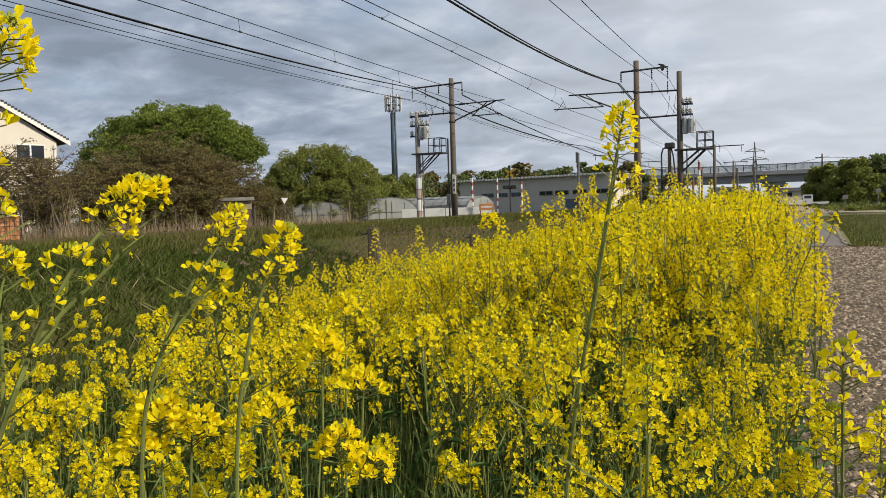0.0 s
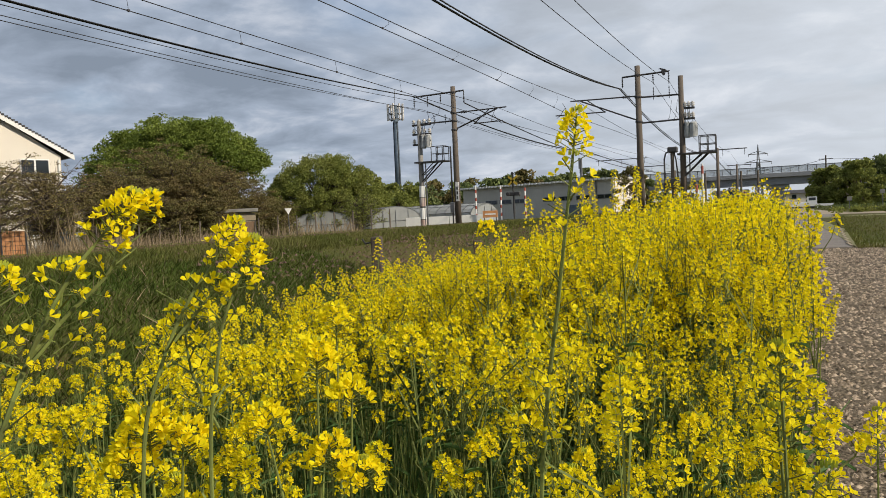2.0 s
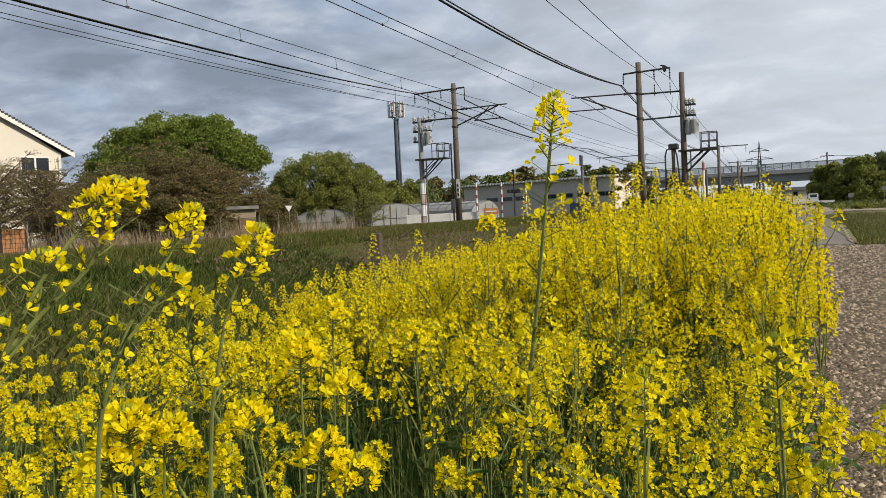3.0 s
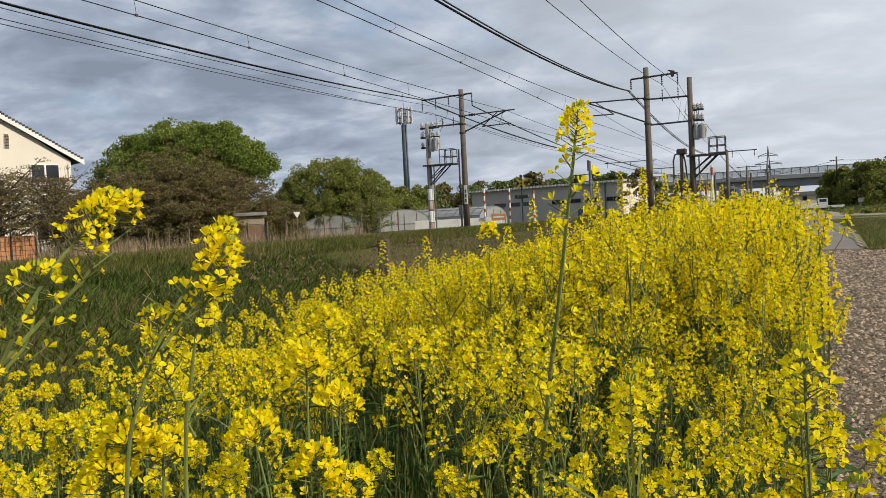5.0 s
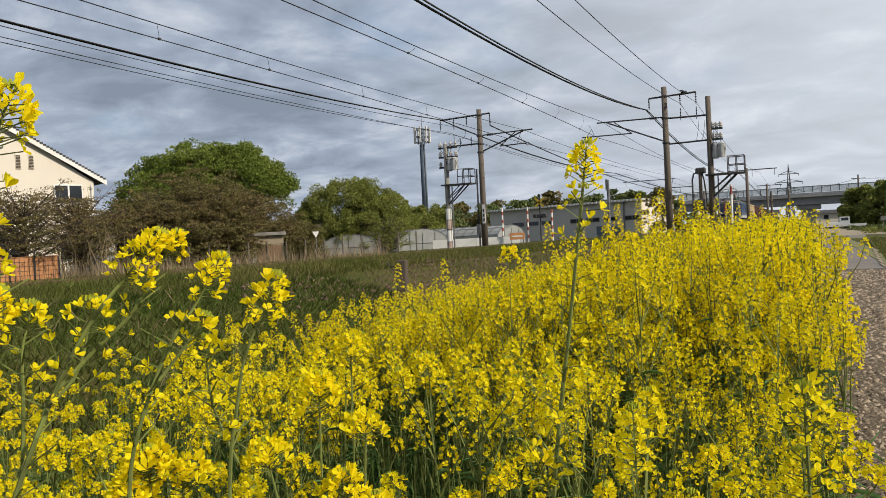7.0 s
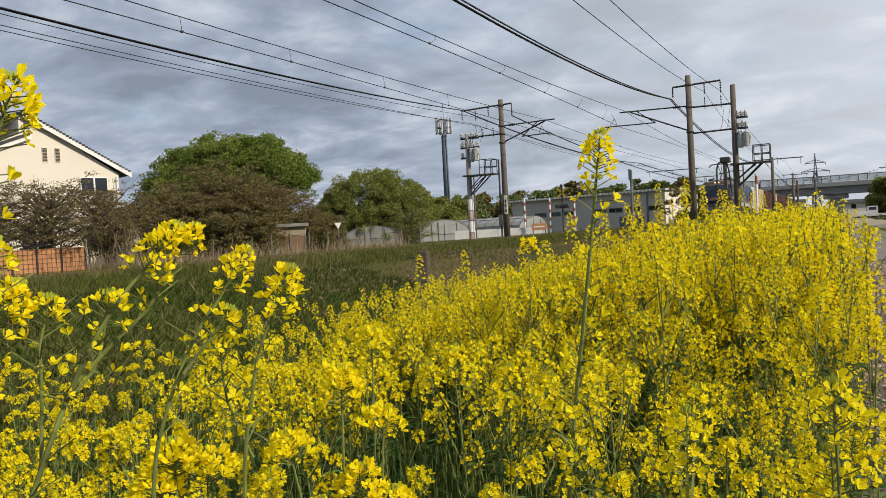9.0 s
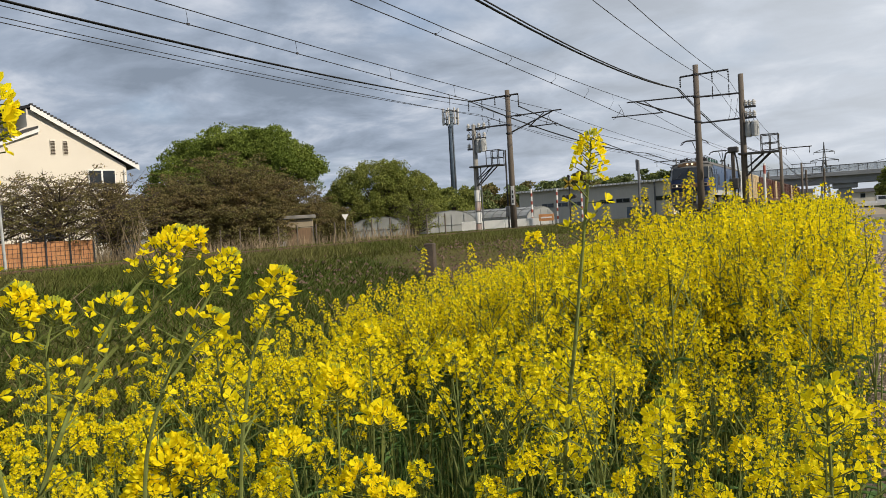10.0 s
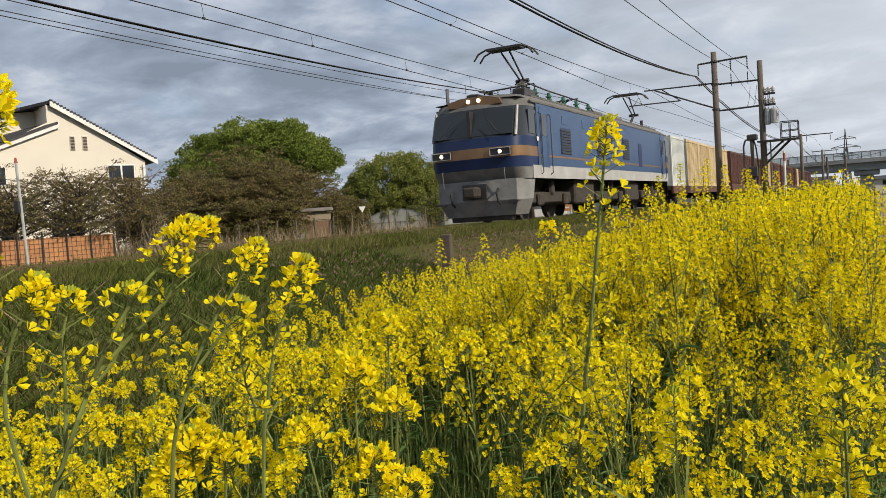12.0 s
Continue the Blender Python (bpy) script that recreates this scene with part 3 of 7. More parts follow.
def wire(name, pts, r, label, group="wires of the overhead line", beads=(), bead_mat=M_WIREBEAD):
    """A sagging wire through the points, in short straight lengths."""
    cu = bpy.data.curves.new(name, "CURVE")
    cu.dimensions, cu.bevel_depth, cu.bevel_resolution, cu.resolution_u = "3D", r, 1, 1
    sp = cu.splines.new("POLY")
    sp.points.add(len(pts) - 1)
    for q, co in zip(sp.points, pts):
        q.co = (*co, 1)
    cu.materials.append(M_WIRE)
    ob = new(name, cu)
    return tagged(ob, label, "wire", group)


def span(x0, y0, z0, x1, y1, z1, sag, n=16):
    return [(x0 + (x1 - x0) * i / n, y0 + (y1 - y0) * i / n, z0 + (z1 - z0) * i / n - 4 * sag * (i / n) * (1 - i / n)) for i in range(n + 1)]


def line(x, z, low, r, label, far_x=None, far_z=None, ahead=True, far_y=92.0, far_sag=None):
    """A wire from the mast behind the camera, past the one at PY, to those beyond. low: its height midway."""
    back = -6.0
    sag = z - low
    pts = span(x, back, z, x, PY, z, sag, 24)
    if ahead:
        fx, fz = (x if far_x is None else far_x), (z - 0.4 if far_z is None else far_z)
        pts += span(x, PY, z, fx, far_y, fz, sag if far_sag is None else far_sag, 16)[1:]
        pts += span(fx, far_y, fz, fx, far_y + 150, fz, sag, 16)[1:]
    return wire("overhead_wire", pts, r, label)


line(-7.47, 7.85, 6.72, 0.030, "thick black feeder cable sagging between the masts", far_x=-6.2, far_z=6.9)
line(-7.38, 7.83, 6.76, 0.022, "thick black feeder cable sagging between the masts", far_x=-6.1, far_z=6.9)
line(-10.07, 6.60, 6.86, 0.013, "thin contact wire over the near track", far_x=-9.5, far_z=6.5)
line(-9.9, 7.50, 7.06, 0.013, "thin catenary wire over the near track", far_x=-9.5, far_z=7.3)
line(-5.69, 8.0, 7.22, 0.012, "thin bare wire beside the track", far_x=-5.6, far_z=6.9)
line(-4.87, 7.95, 7.2, 0.012, "thin bare wire beside the track", far_x=-4.2, far_z=6.9)
line(-14.3, 6.70, 6.80, 0.013, "thin contact wire over the far track", far_x=-13.6, far_z=6.6)
line(-14.35, 7.49, 7.18, 0.013, "thin catenary wire over the far track", far_x=-13.6, far_z=7.3)
line(-19.48, 8.60, 7.98, 0.030, "thick black feeder cable sagging between the masts", far_x=-19.5, far_z=8.0)
line(-19.42, 8.58, 7.99, 0.022, "thick black feeder cable sagging between the masts", far_x=-19.4, far_z=8.0)
line(-18.59, 8.1, 7.55, 0.012, "thin bare wire beside the track", far_x=-18.4, far_z=7.8)
line(-18.27, 7.5, 7.17, 0.012, "thin bare wire beside the track", far_x=-18.0, far_z=7.4)
line(-18.89, 7.75, 7.22, 0.012, "thin bare wire beside the track", far_x=-18.6, far_z=7.6)
wire("overhead_wire", span(-16.36, PY, 7.95, -15.6, 113, 6.2, 0.75), 0.034, "thick black feeder cable running off the mast's arm")


def droppers(x_top, x_low, ys, top_line, low_line):
    """Each line: its height at the masts and midway."""
    for y in ys:
        u = (y + 6) / 50
        top, low = (z - 4 * (z - mid) * u * (1 - u) for z, mid in (top_line, low_line))
        pts = [(x_top, y, top), (x_top + 0.03, y, (top + low) / 2), (x_low, y, low)]
        bm = chain(B(), pts, 0.006, 4)
        tagged(solid("dropper_wire", bm, M_WIRE, "short hanger wire between catenary and contact wire", "wire"), group="hangers of the overhead line")
        d = box(B(), (x_low - 0.022, y - 0.04, low - 0.02), (x_low + 0.022, y + 0.04, low + 0.035))
        solid("wire_clip", d, M_WIREBEAD, "small dark clip on the contact wire", "clip", "clips of the overhead line")


droppers(-9.9, -10.07, [20.8, 26.2, 31.0, 35.6, 40.0], (7.5, 7.06), (6.6, 6.86))
droppers(-14.35, -14.3, [15.5, 20.0, 25.6, 31.0, 37.0], (7.49, 7.18), (6.7, 6.8))

# ---- trees and shrubs ----


def leaf_mesh(rng, clumps, per, size, material, name="crown", slim=0.55):
    """Many small leaves about clump centres (x, y, z, rx, rz), turned every way."""
    cs = np.array(clumps)
    n = per * len(cs)
    which = np.repeat(np.arange(len(cs)), per)
    d = rng.normal(size=(n, 3))
    d /= np.linalg.norm(d, axis=1)[:, None]
    rad = rng.uniform(0.35, 1.0, n) ** 0.5 * rng.uniform(0.75, 1.12, n)
    c = cs[which, :3] + d * rad[:, None] * np.stack([cs[which, 3], cs[which, 3], cs[which, 4]], 1)
    u = rng.normal(size=(n, 3)); u /= np.linalg.norm(u, axis=1)[:, None]
    w = np.cross(u, rng.normal(size=(n, 3))); w /= np.linalg.norm(w, axis=1)[:, None]
    s = size * rng.uniform(0.6, 1.4, n)[:, None]
    q = np.stack([c - u * s, c + w * s * slim, c + u * s, c - w * s * slim], 1).reshape(-1, 3)
    me = bpy.data.meshes.new(name)
    me.vertices.add(4 * n); me.loops.add(4 * n); me.polygons.add(n)
    me.vertices.foreach_set("co", q.ravel())
    me.loops.foreach_set("vertex_index", np.arange(4 * n))
    me.polygons.foreach_set("loop_start", np.arange(0, 4 * n, 4))
    me.update(calc_edges=True)
    me.materials.append(material)
    return me


def tree(x, y, z, height, width, seed, leaf, label, clumps=60, per=90, size=0.2, flat=0.55, trunk=0.28, low=0.25, name="tree", group="", depth=None, slim=0.55):
    rng = np.random.RandomState(seed)
    depth = depth or width
    p = thing(name, (x, y, z), label, "shrub" if name == "shrub" else "tree", group)
    t = B()
    top = height * 0.6
    pts = [(0, 0, -0.2)]
    for i in range(1, 5):
        pts.append((rng.uniform(-0.04, 0.04) * width, rng.uniform(-0.04, 0.04) * depth, top * i / 4))
    for i, (a, b) in enumerate(zip(pts, pts[1:])):
        rod(t, a, b, trunk * (1 - 0.18 * i), trunk * (0.82 - 0.18 * i), 8)
    part("trunk", t, M_BARK, p)
    cl = []
    limbs = B()
    for k in range(clumps):
        a = rng.uniform(0, 6.283)
        u = rng.rand() ** 0.42
        zz = rng.uniform(low, 1.0)
        up = (zz - low) / (1 - low)
        env = math.sqrt(max(0.04, 1 - max(0.0, (up - flat * 0.6) / (1 - flat * 0.6)) ** 2)) * (1 if up > 0.3 else 0.8 + 0.66 * up)
        env = min(1.0, env) * (1 + 0.16 * math.sin(3 * a + seed) + 0.1 * math.sin(7 * a))
        r = rng.uniform(0.07, 0.13) * width
        cx, cy, cz = math.cos(a) * u * env * (width / 2 - r), math.sin(a) * u * env * (depth / 2 - r), zz * height - r * 0.5
        cl.append((cx, cy, cz, r, r * rng.uniform(0.55, 0.8)))
        if k % 3 == 0:
            b0 = Vector(pts[2 + k % 3])
            mid = b0.lerp(Vector((cx, cy, cz)), 0.5) + Vector((0, 0, -0.03 * height))
            rod(limbs, b0, mid, trunk * 0.34, trunk * 0.2, 5)
            rod(limbs, mid, (cx, cy, cz), trunk * 0.2, trunk * 0.05, 5)
    part("branchwork", limbs, M_BARK, p)
    ob = new("crown", leaf_mesh(rng, cl, per, size, leaf, slim=slim))
    ob.parent = p
    return p


def oak(x, y, z, height, width, depth, seed, leaf, label, clumps=230, per=260, size=0.1, droop=0.42, thick=0.38, trunk=0.4, full=(0.38, 0.7)):
    """A broad crown like an umbrella: shelves of leaf on spreading limbs, open underneath."""
    rng = np.random.RandomState(seed)
    p = thing("tree", (x, y, z), label, "tree")
    t = B()
    for i in range(4):
        rod(t, (0.1 * i, 0, height * 0.12 * i - 0.2), (0.1 * (i + 1), 0, height * 0.12 * (i + 1) - 0.2), trunk * (1 - 0.15 * i), trunk * (0.85 - 0.15 * i), 9)
    part("trunk", t, M_BARK, p)
    limbs, cl = B(), []
    for k in range(clumps):
        a, u = rng.uniform(0, 6.283), rng.rand() ** 0.5
        top = height * (1 - droop * u ** 3.2) * (1 + 0.022 * math.sin(5 * a + seed) + 0.025 * math.sin(9 * a + 7 * u))
        reach = 1 + 0.09 * math.sin(3 * a + 2 * seed)
        r = width * rng.uniform(0.035, 0.07)
        cx, cy = math.cos(a) * u * reach * (width / 2 - 0.5 * r), math.sin(a) * u * reach * (depth / 2 - r * 0.6)
        cz = top - 0.4 * r - rng.rand() ** 1.6 * height * thick * (1 - 0.5 * u)
        cl.append((cx, cy, cz, r, r * rng.uniform(*full)))
        if k % 4 == 0:
            b0 = Vector((0.3, 0, height * rng.uniform(0.26, 0.4)))
            mid = b0.lerp(Vector((cx, cy, cz)), 0.55) + Vector((0, 0, -0.02 * height))
            rod(limbs, b0, mid, trunk * 0.36, trunk * 0.2, 5)
            rod(limbs, mid, (cx, cy, cz), trunk * 0.2, trunk * 0.05, 5)
    part("branchwork", limbs, M_BARK, p)
    ob = new("crown", leaf_mesh(rng, cl, per, size, leaf, slim=0.62))
    ob.parent = p
    return p


def tiered_shrub(x, y, z, height, width, seed, leaf, label, limbs=34, per=26, size=0.06, low=0.12, dense=1.0):
    """A shrub tree of spreading limbs; twigs carry flat sprays of small budding leaves in layers."""
    rng = np.random.RandomState(seed)
    p = thing("shrub", (x, y, z), label, "shrub", "shrubs along the railway fence")
    t = B()
    for i in range(3):
        rod(t, (0.05 * i, 0, height * 0.2 * i - 0.2), (0.05 * (i + 1), 0, height * 0.2 * (i + 1) - 0.1), 0.13 - 0.025 * i, 0.105 - 0.025 * i, 7)
    part("trunk", t, M_BARK, p)
    tw, cl = Soup(), []
    for k in range(limbs):
        a = 2.4 * k + rng.uniform(-0.4, 0.4)
        u = (k + rng.rand()) / limbs
        start = Vector((0.1, 0, height * (low * 0.5 + 0.45 * u)))
        rise = height * (low + (0.97 - low) * u ** 0.9 * rng.uniform(0.75, 1.03))
        out = width / 2 * rng.uniform(0.65, 1.05) * math.sqrt(max(0.08, 1 - (max(0.0, u - 0.3) / 0.75) ** 2))
        end = Vector((math.cos(a) * out, math.sin(a) * out, max(rise, start.z + 0.1)))
        pts = curved(start, end, Vector((0, 0, 0.1 * height * (0.5 - u))), 7)
        for i, (q, w) in enumerate(zip(pts, pts[1:])):
            tw.stalk(q, w, 0.045 * (1 - i / 8), 0.045 * (1 - (i + 1) / 8), 0, 4)
            for j in range(5 if i > 1 else 2):
                d = Vector((rng.normal(), rng.normal(), rng.normal() * 0.3 + 0.12)).normalized() * rng.uniform(0.2, 0.75)
                base = q.lerp(w, rng.rand())
                tw.stalk(base, base + d, 0.012, 0.004, 0, 3)
                if rng.rand() < dense:
                    c = base + d * 0.8
                    cl.append((c.x, c.y, c.z, rng.uniform(0.18, 0.36), rng.uniform(0.05, 0.12)))
    ob = new("branchwork", tw.mesh("branchwork", [M_BARK])); ob.parent = p
    ob = new("crown", leaf_mesh(rng, cl, per, size, leaf, slim=0.42)); ob.parent = p
    return p


def polar(az, r):
    return -r * math.sin(radians(az)), r * math.cos(radians(az))


def build_trees():
    x, y = polar(40.04, 64)
    oak(x, y, 0.4, 9.3, 15.8, 11, 11, M_LEAFDARK, "broad green oak with a spreading umbrella crown", 380, 240, 0.075, droop=0.38, thick=0.34)
    x, y = polar(43.5, 72)
    tree(x, y, 0.4, 6.0, 8.0, 12, M_LEAFDARK, "dark green tree behind the large oak", 60, 200, 0.12, low=0.1)
    x, y = polar(30.69, 78)
    oak(x, y, 0.3, 7.59, 11.6, 9, 13, M_LEAFLIGHT, "round mid-green tree behind the greenhouses", 420, 180, 0.075, droop=0.55, thick=0.85, full=(0.7, 1.0), trunk=0.25)
    x, y = polar(28.2, 80)
    oak(x, y, 0.3, 6.2, 7.5, 7, 14, M_LEAFLIGHT, "low green tree behind the greenhouses", 240, 170, 0.075, droop=0.5, thick=0.9, full=(0.7, 1.0), trunk=0.2)
    x, y = polar(33.3, 82)
    tree(x, y, 0.3, 5.4, 7.0, 15, M_LEAFLIGHT, "low green tree behind the greenhouses", 60, 220, 0.11, low=0.05)
    x, y = polar(25.3, 92)
    tree(x, y, 0.3, 5.4, 9.0, 16, M_LEAFLIGHT, "low green tree at the field's edge", 60, 200, 0.13, low=0.05)
    # russet budding shrubs along the fence
    for az, r, h, w, s in ((43.6, 46, 5.2, 6.6, 21), (40.6, 44, 6.1, 7.6, 22), (37.6, 50, 5.4, 6.6, 23), (46.2, 44, 3.9, 5.4, 24), (34.8, 53, 3.2, 4.2, 26), (39.6, 43, 4.4, 5.0, 27), (42.6, 42, 4.0, 5.2, 28)):
        x, y = polar(az, r)
        tiered_shrub(x, y, 0.5, h, w, s, M_LEAFBROWN, "russet budding shrub tree with fine bare twigs", 66, 34, 0.05, low=0.12)
    for az, r, h, w, s in ((51.6, 35, 4.5, 6.0, 31), (55.4, 35, 4.2, 5.4, 32), (48.4, 37, 4.3, 5.0, 33), (59, 35, 4.2, 5.0, 34)):
        x, y = polar(az, r)
        tiered_shrub(x, y, 0.55, h, w, s, M_LEAFBROWN, "open budding shrub before the cream house", 34, 20, 0.045, low=0.3, dense=0.55)
    # hedges and woods further off
    k = 0
    for az, r, h, w, m in ((24.0, 118, 6.2, 11, M_LEAFFAR), (21.0, 135, 7.0, 12, M_LEAFFAR), (18.6, 140, 7.6, 10, M_LEAFFAR), (16.3, 140, 8.6, 9, M_LEAFBROWN), (14.4, 150, 7.5, 9, M_LEAFFAR),
                           (12.2, 155, 9.0, 9, M_LEAFFAR), (10.6, 150, 8.4, 9, M_LEAFFAR), (22.6, 125, 6.8, 9, M_LEAFBROWN), (17.4, 150, 8.2, 9, M_LEAFFAR), (27.0, 120, 5.5, 12, M_LEAFFAR), (8.0, 165, 7, 9, M_LEAFFAR), (23.3, 140, 7.0, 11, M_LEAFFAR), (20.0, 150, 8.0, 11, M_LEAFBROWN), (15.3, 155, 8.2, 10, M_LEAFFAR), (13.3, 160, 8.6, 10, M_LEAFFAR), (11.4, 158, 8.6, 9, M_LEAFLIGHT), (25.6, 130, 6.6, 11, M_LEAFFAR), (6.3, 175, 6.4, 9, M_LEAFBROWN),
                           (37.5, 95, 5, 12, M_LEAFFAR), (44.0, 85, 6.5, 12, M_LEAFFAR), (49.5, 80, 5.5, 10, M_LEAFFAR)):
        x, y = polar(az, r)
        k += 1
        tree(x, y, 0.2, h, w, 40 + k, m, "distant dark tree of the wood behind the depot", 36, 90, 0.3, low=0.02, trunk=0.3, group="trees of the distant wood")
    for az, r, h, w in ((-3.4, 150, 7.0, 9), (-5.0, 145, 7.6, 11), (-6.6, 150, 8.4, 11), (-8.5, 150, 8, 12), (-2.9, 158, 5.2, 6), (-10.8, 150, 8, 12), (-13.5, 150, 8.5, 12)):
        x, y = polar(az, r)
        k += 1
        tree(x, y, 0.0, h, w, 70 + k, M_LEAFFAR if k % 3 == 0 else M_LEAFLIGHT, "green tree beyond the crossing track", 70, 210, 0.2, low=0.02, trunk=0.3, group="trees beyond the crossing track")
    # bush beside the depot's bright end wall
    x, y = polar(9.0, 84)
    tree(x, y, 0.8, 4.8, 5.0, 95, M_LEAFBROWN, "bare brown bush by the depot", 44, 110, 0.11, low=0.05, trunk=0.1, name="shrub")
    x, y = polar(28.0, 60)
    tiered_shrub(x, y, 0.6, 3.1, 3.8, 96, M_LEAFLIGHT, "small half-bare shrub at the greenhouse fence", 22, 16, 0.05, low=0.15, dense=0.6)


build_trees()


def blades(name, label, category, n, place, h0, h1, width, lean, material, seed):
    rng = np.random.RandomState(seed)
    p = np.array([place(rng) for _ in range(n)])
    a = rng.uniform(0, 6.283, n)
    h = rng.uniform(h0, h1, n)
    l = rng.normal(0, lean, (n, 2)) * h[:, None]
    sx, sy = np.cos(a) * width, np.sin(a) * width
    zero = np.zeros(n)
    v = np.stack([p + np.stack([-sx, -sy, zero], 1), p + np.stack([sx, sy, zero], 1),
                  p + np.stack([sx * 0.7 + l[:, 0] * 0.56, sy * 0.7 + l[:, 1] * 0.56, h * 0.6], 1), p + np.stack([l[:, 0], l[:, 1], h], 1)], 1).reshape(-1, 3)
    me = bpy.data.meshes.new(name)
    me.vertices.add(4 * n); me.loops.add(4 * n); me.polygons.add(n)
    me.vertices.foreach_set("co", v.ravel())
    me.loops.foreach_set("vertex_index", np.arange(4 * n))
    me.polygons.foreach_set("loop_start", np.arange(0, 4 * n, 4))
    me.update(calc_edges=True)
    me.materials.append(material)
    return tagged(new(name, me), label, category, kind="stuff")


def on_bank(rng):
    y = 3 + 50 * rng.rand() ** 1.3
    x = -3.2 - rng.rand() ** 0.8 * 4.6
    return x, y, ground_z(x) - 0.03


def on_left(rng):
    y = 8 + 55 * rng.rand()
    x = -16.2 - rng.rand() * 14
    return x, y, ground_z(x) - 0.03


def on_crest(rng):
    y = 4 + 50 * rng.rand() ** 1.2
    x = -10.4 - rng.rand() * 1.6 if rng.rand() < 0.6 else -15.3 - rng.rand() * 3
    return x, y, ground_z(x) - 0.02


def in_reeds(rng):
    az, r = rng.uniform(28, 60), rng.uniform(33, 40)
    if rng.rand() < 0.3:
        az = rng.normal(45.5, 2.2)
    x, y = polar(az, r)
    return x, y, ground_z(x) - 0.05


blades("bank_grass", "rough green and straw grass on the railway bank", "grass", 120000, on_bank, 0.04, 0.10, 0.006, 0.6, M_GRASS, 1)
blades("bank_grass", "rough grass beyond the tracks", "grass", 40000, on_left, 0.06, 0.2, 0.012, 0.35, M_GRASS, 2)
blades("bank_grass", "weeds on the crest of the railway bank", "grass", 60000, on_crest, 0.06, 0.19, 0.009, 0.4, M_GRASS, 4)
blades("reeds", "tall dry straw-coloured reeds along the fence", "reeds", 3000, in_reeds, 0.3, 0.9, 0.011, 0.22, M_REED, 3)


def at_bank_foot(rng):
    y = 1.8 + 9 * rng.rand() ** 1.2
    x = -3.3 - rng.rand() ** 1.2 * 3.6
    return x, y, ground_z(x) - 0.04


# these blades paint the shaded foot of the bank by their dark colour
blades("bank_weeds", "green weeds at the bank's foot, darkened for shade", "weeds", 60000, at_bank_foot, 0.06, 0.15, 0.012, 0.7, M_WEEDSHADE, 15)
blades("bank_weeds", "straw stalks among the weeds of the bank", "weeds", 1500, at_bank_foot, 0.08, 0.26, 0.003, 0.4, M_REED, 16)


def on_near_crest(rng):
    y = 3 + 34 * rng.rand() ** 1.25
    x = -6.8 - rng.rand() * 1.7
    return x, y, ground_z(x) - 0.02


def on_lawn(rng):
    y = 25.5 + 42 * rng.rand() ** 1.3
    return right_edge(y) + 0.15 + rng.rand() ** 1.5 * 9, y, 0.04


blades("bank_grass", "tall weeds hiding the rails on the bank's crest", "grass", 100000, on_near_crest, 0.05, 0.155, 0.007, 0.45, M_GRASS, 8)
blades("lawn_grass", "short tufts of grass on the verge", "grass", 14000, on_lawn, 0.05, 0.16, 0.012, 0.4, M_GRASS, 9)


def tall_reed(rng):
    x, y = polar(rng.normal(47.6, 1.5), rng.uniform(31, 34))
    return x, y, 0.5


blades("reeds", "long leaning dry reed canes before the house", "reeds", 46, tall_reed, 1.2, 2.8, 0.012, 0.18, M_REED, 5)


def on_stone_patch():
    rng = np.random.RandomState(9)
    vs, fs = [], []
    for k in range(2600):
        y = 8 + 26 * rng.rand()
        x = -6.1 + 0.55 * rng.normal() + 0.4 * math.sin(y * 0.7)
        if x > -4.8:
            continue
        s = rng.uniform(0.015, 0.04)
        z = ground_z(x) + 0.02 + 0.05 * rng.rand()
        o = len(vs)
        a = rng.rand(4) * 1.2 + np.arange(4) * 1.57
        for t in a:
            vs.append((x + s * math.cos(t), y + s * math.sin(t), z))
        vs.append((x, y, z + s * 0.9))
        fs += [(o + i, o + (i + 1) % 4, o + 4) for i in range(4)]
    tagged(new("spilled_ballast", mesh_from("spilled_ballast", vs, fs, [M_BALLAST])), "spilled reddish ballast stones in the grass", "ballast", kind="stuff")


on_stone_patch()


def old_post(x, y, top, w, hook):
    z = ground_z(x)
    p = thing("boundary_post", (x, y, z), "stubby weathered boundary post in the bank's grass", "post", "boundary posts", rz=12)
    bm = box(B(), (-w, -w, -0.3), (w, w, top - z), 0.015)
    part("post", bm, M_OLDPOST, p)
    if hook:
        part("hook", chain(B(), [(-w, 0, top - z - 0.08), (-w - 0.1, 0, top - z - 0.1), (-w - 0.15, 0, top - z - 0.03)], 0.014), M_DARKSTEEL, p)


old_post(-5.43, 10.68, 1.235, 0.075, True)
old_post(-5.45, 15.1, 0.98, 0.075, True)

# ---- the cream house ----


def slab(bm, pts, thick):
    """A sloping slab through four corners, thickened downwards."""
    a = [bm.verts.new(p) for p in pts]
    b = [bm.verts.new((p[0], p[1], p[2] - thick)) for p in pts]
    bm.faces.new(a); bm.faces.new(b[::-1])
    for i in range(4):
        j = (i + 1) % 4
        bm.faces.new((a[i], b[i], b[j], a[j]))


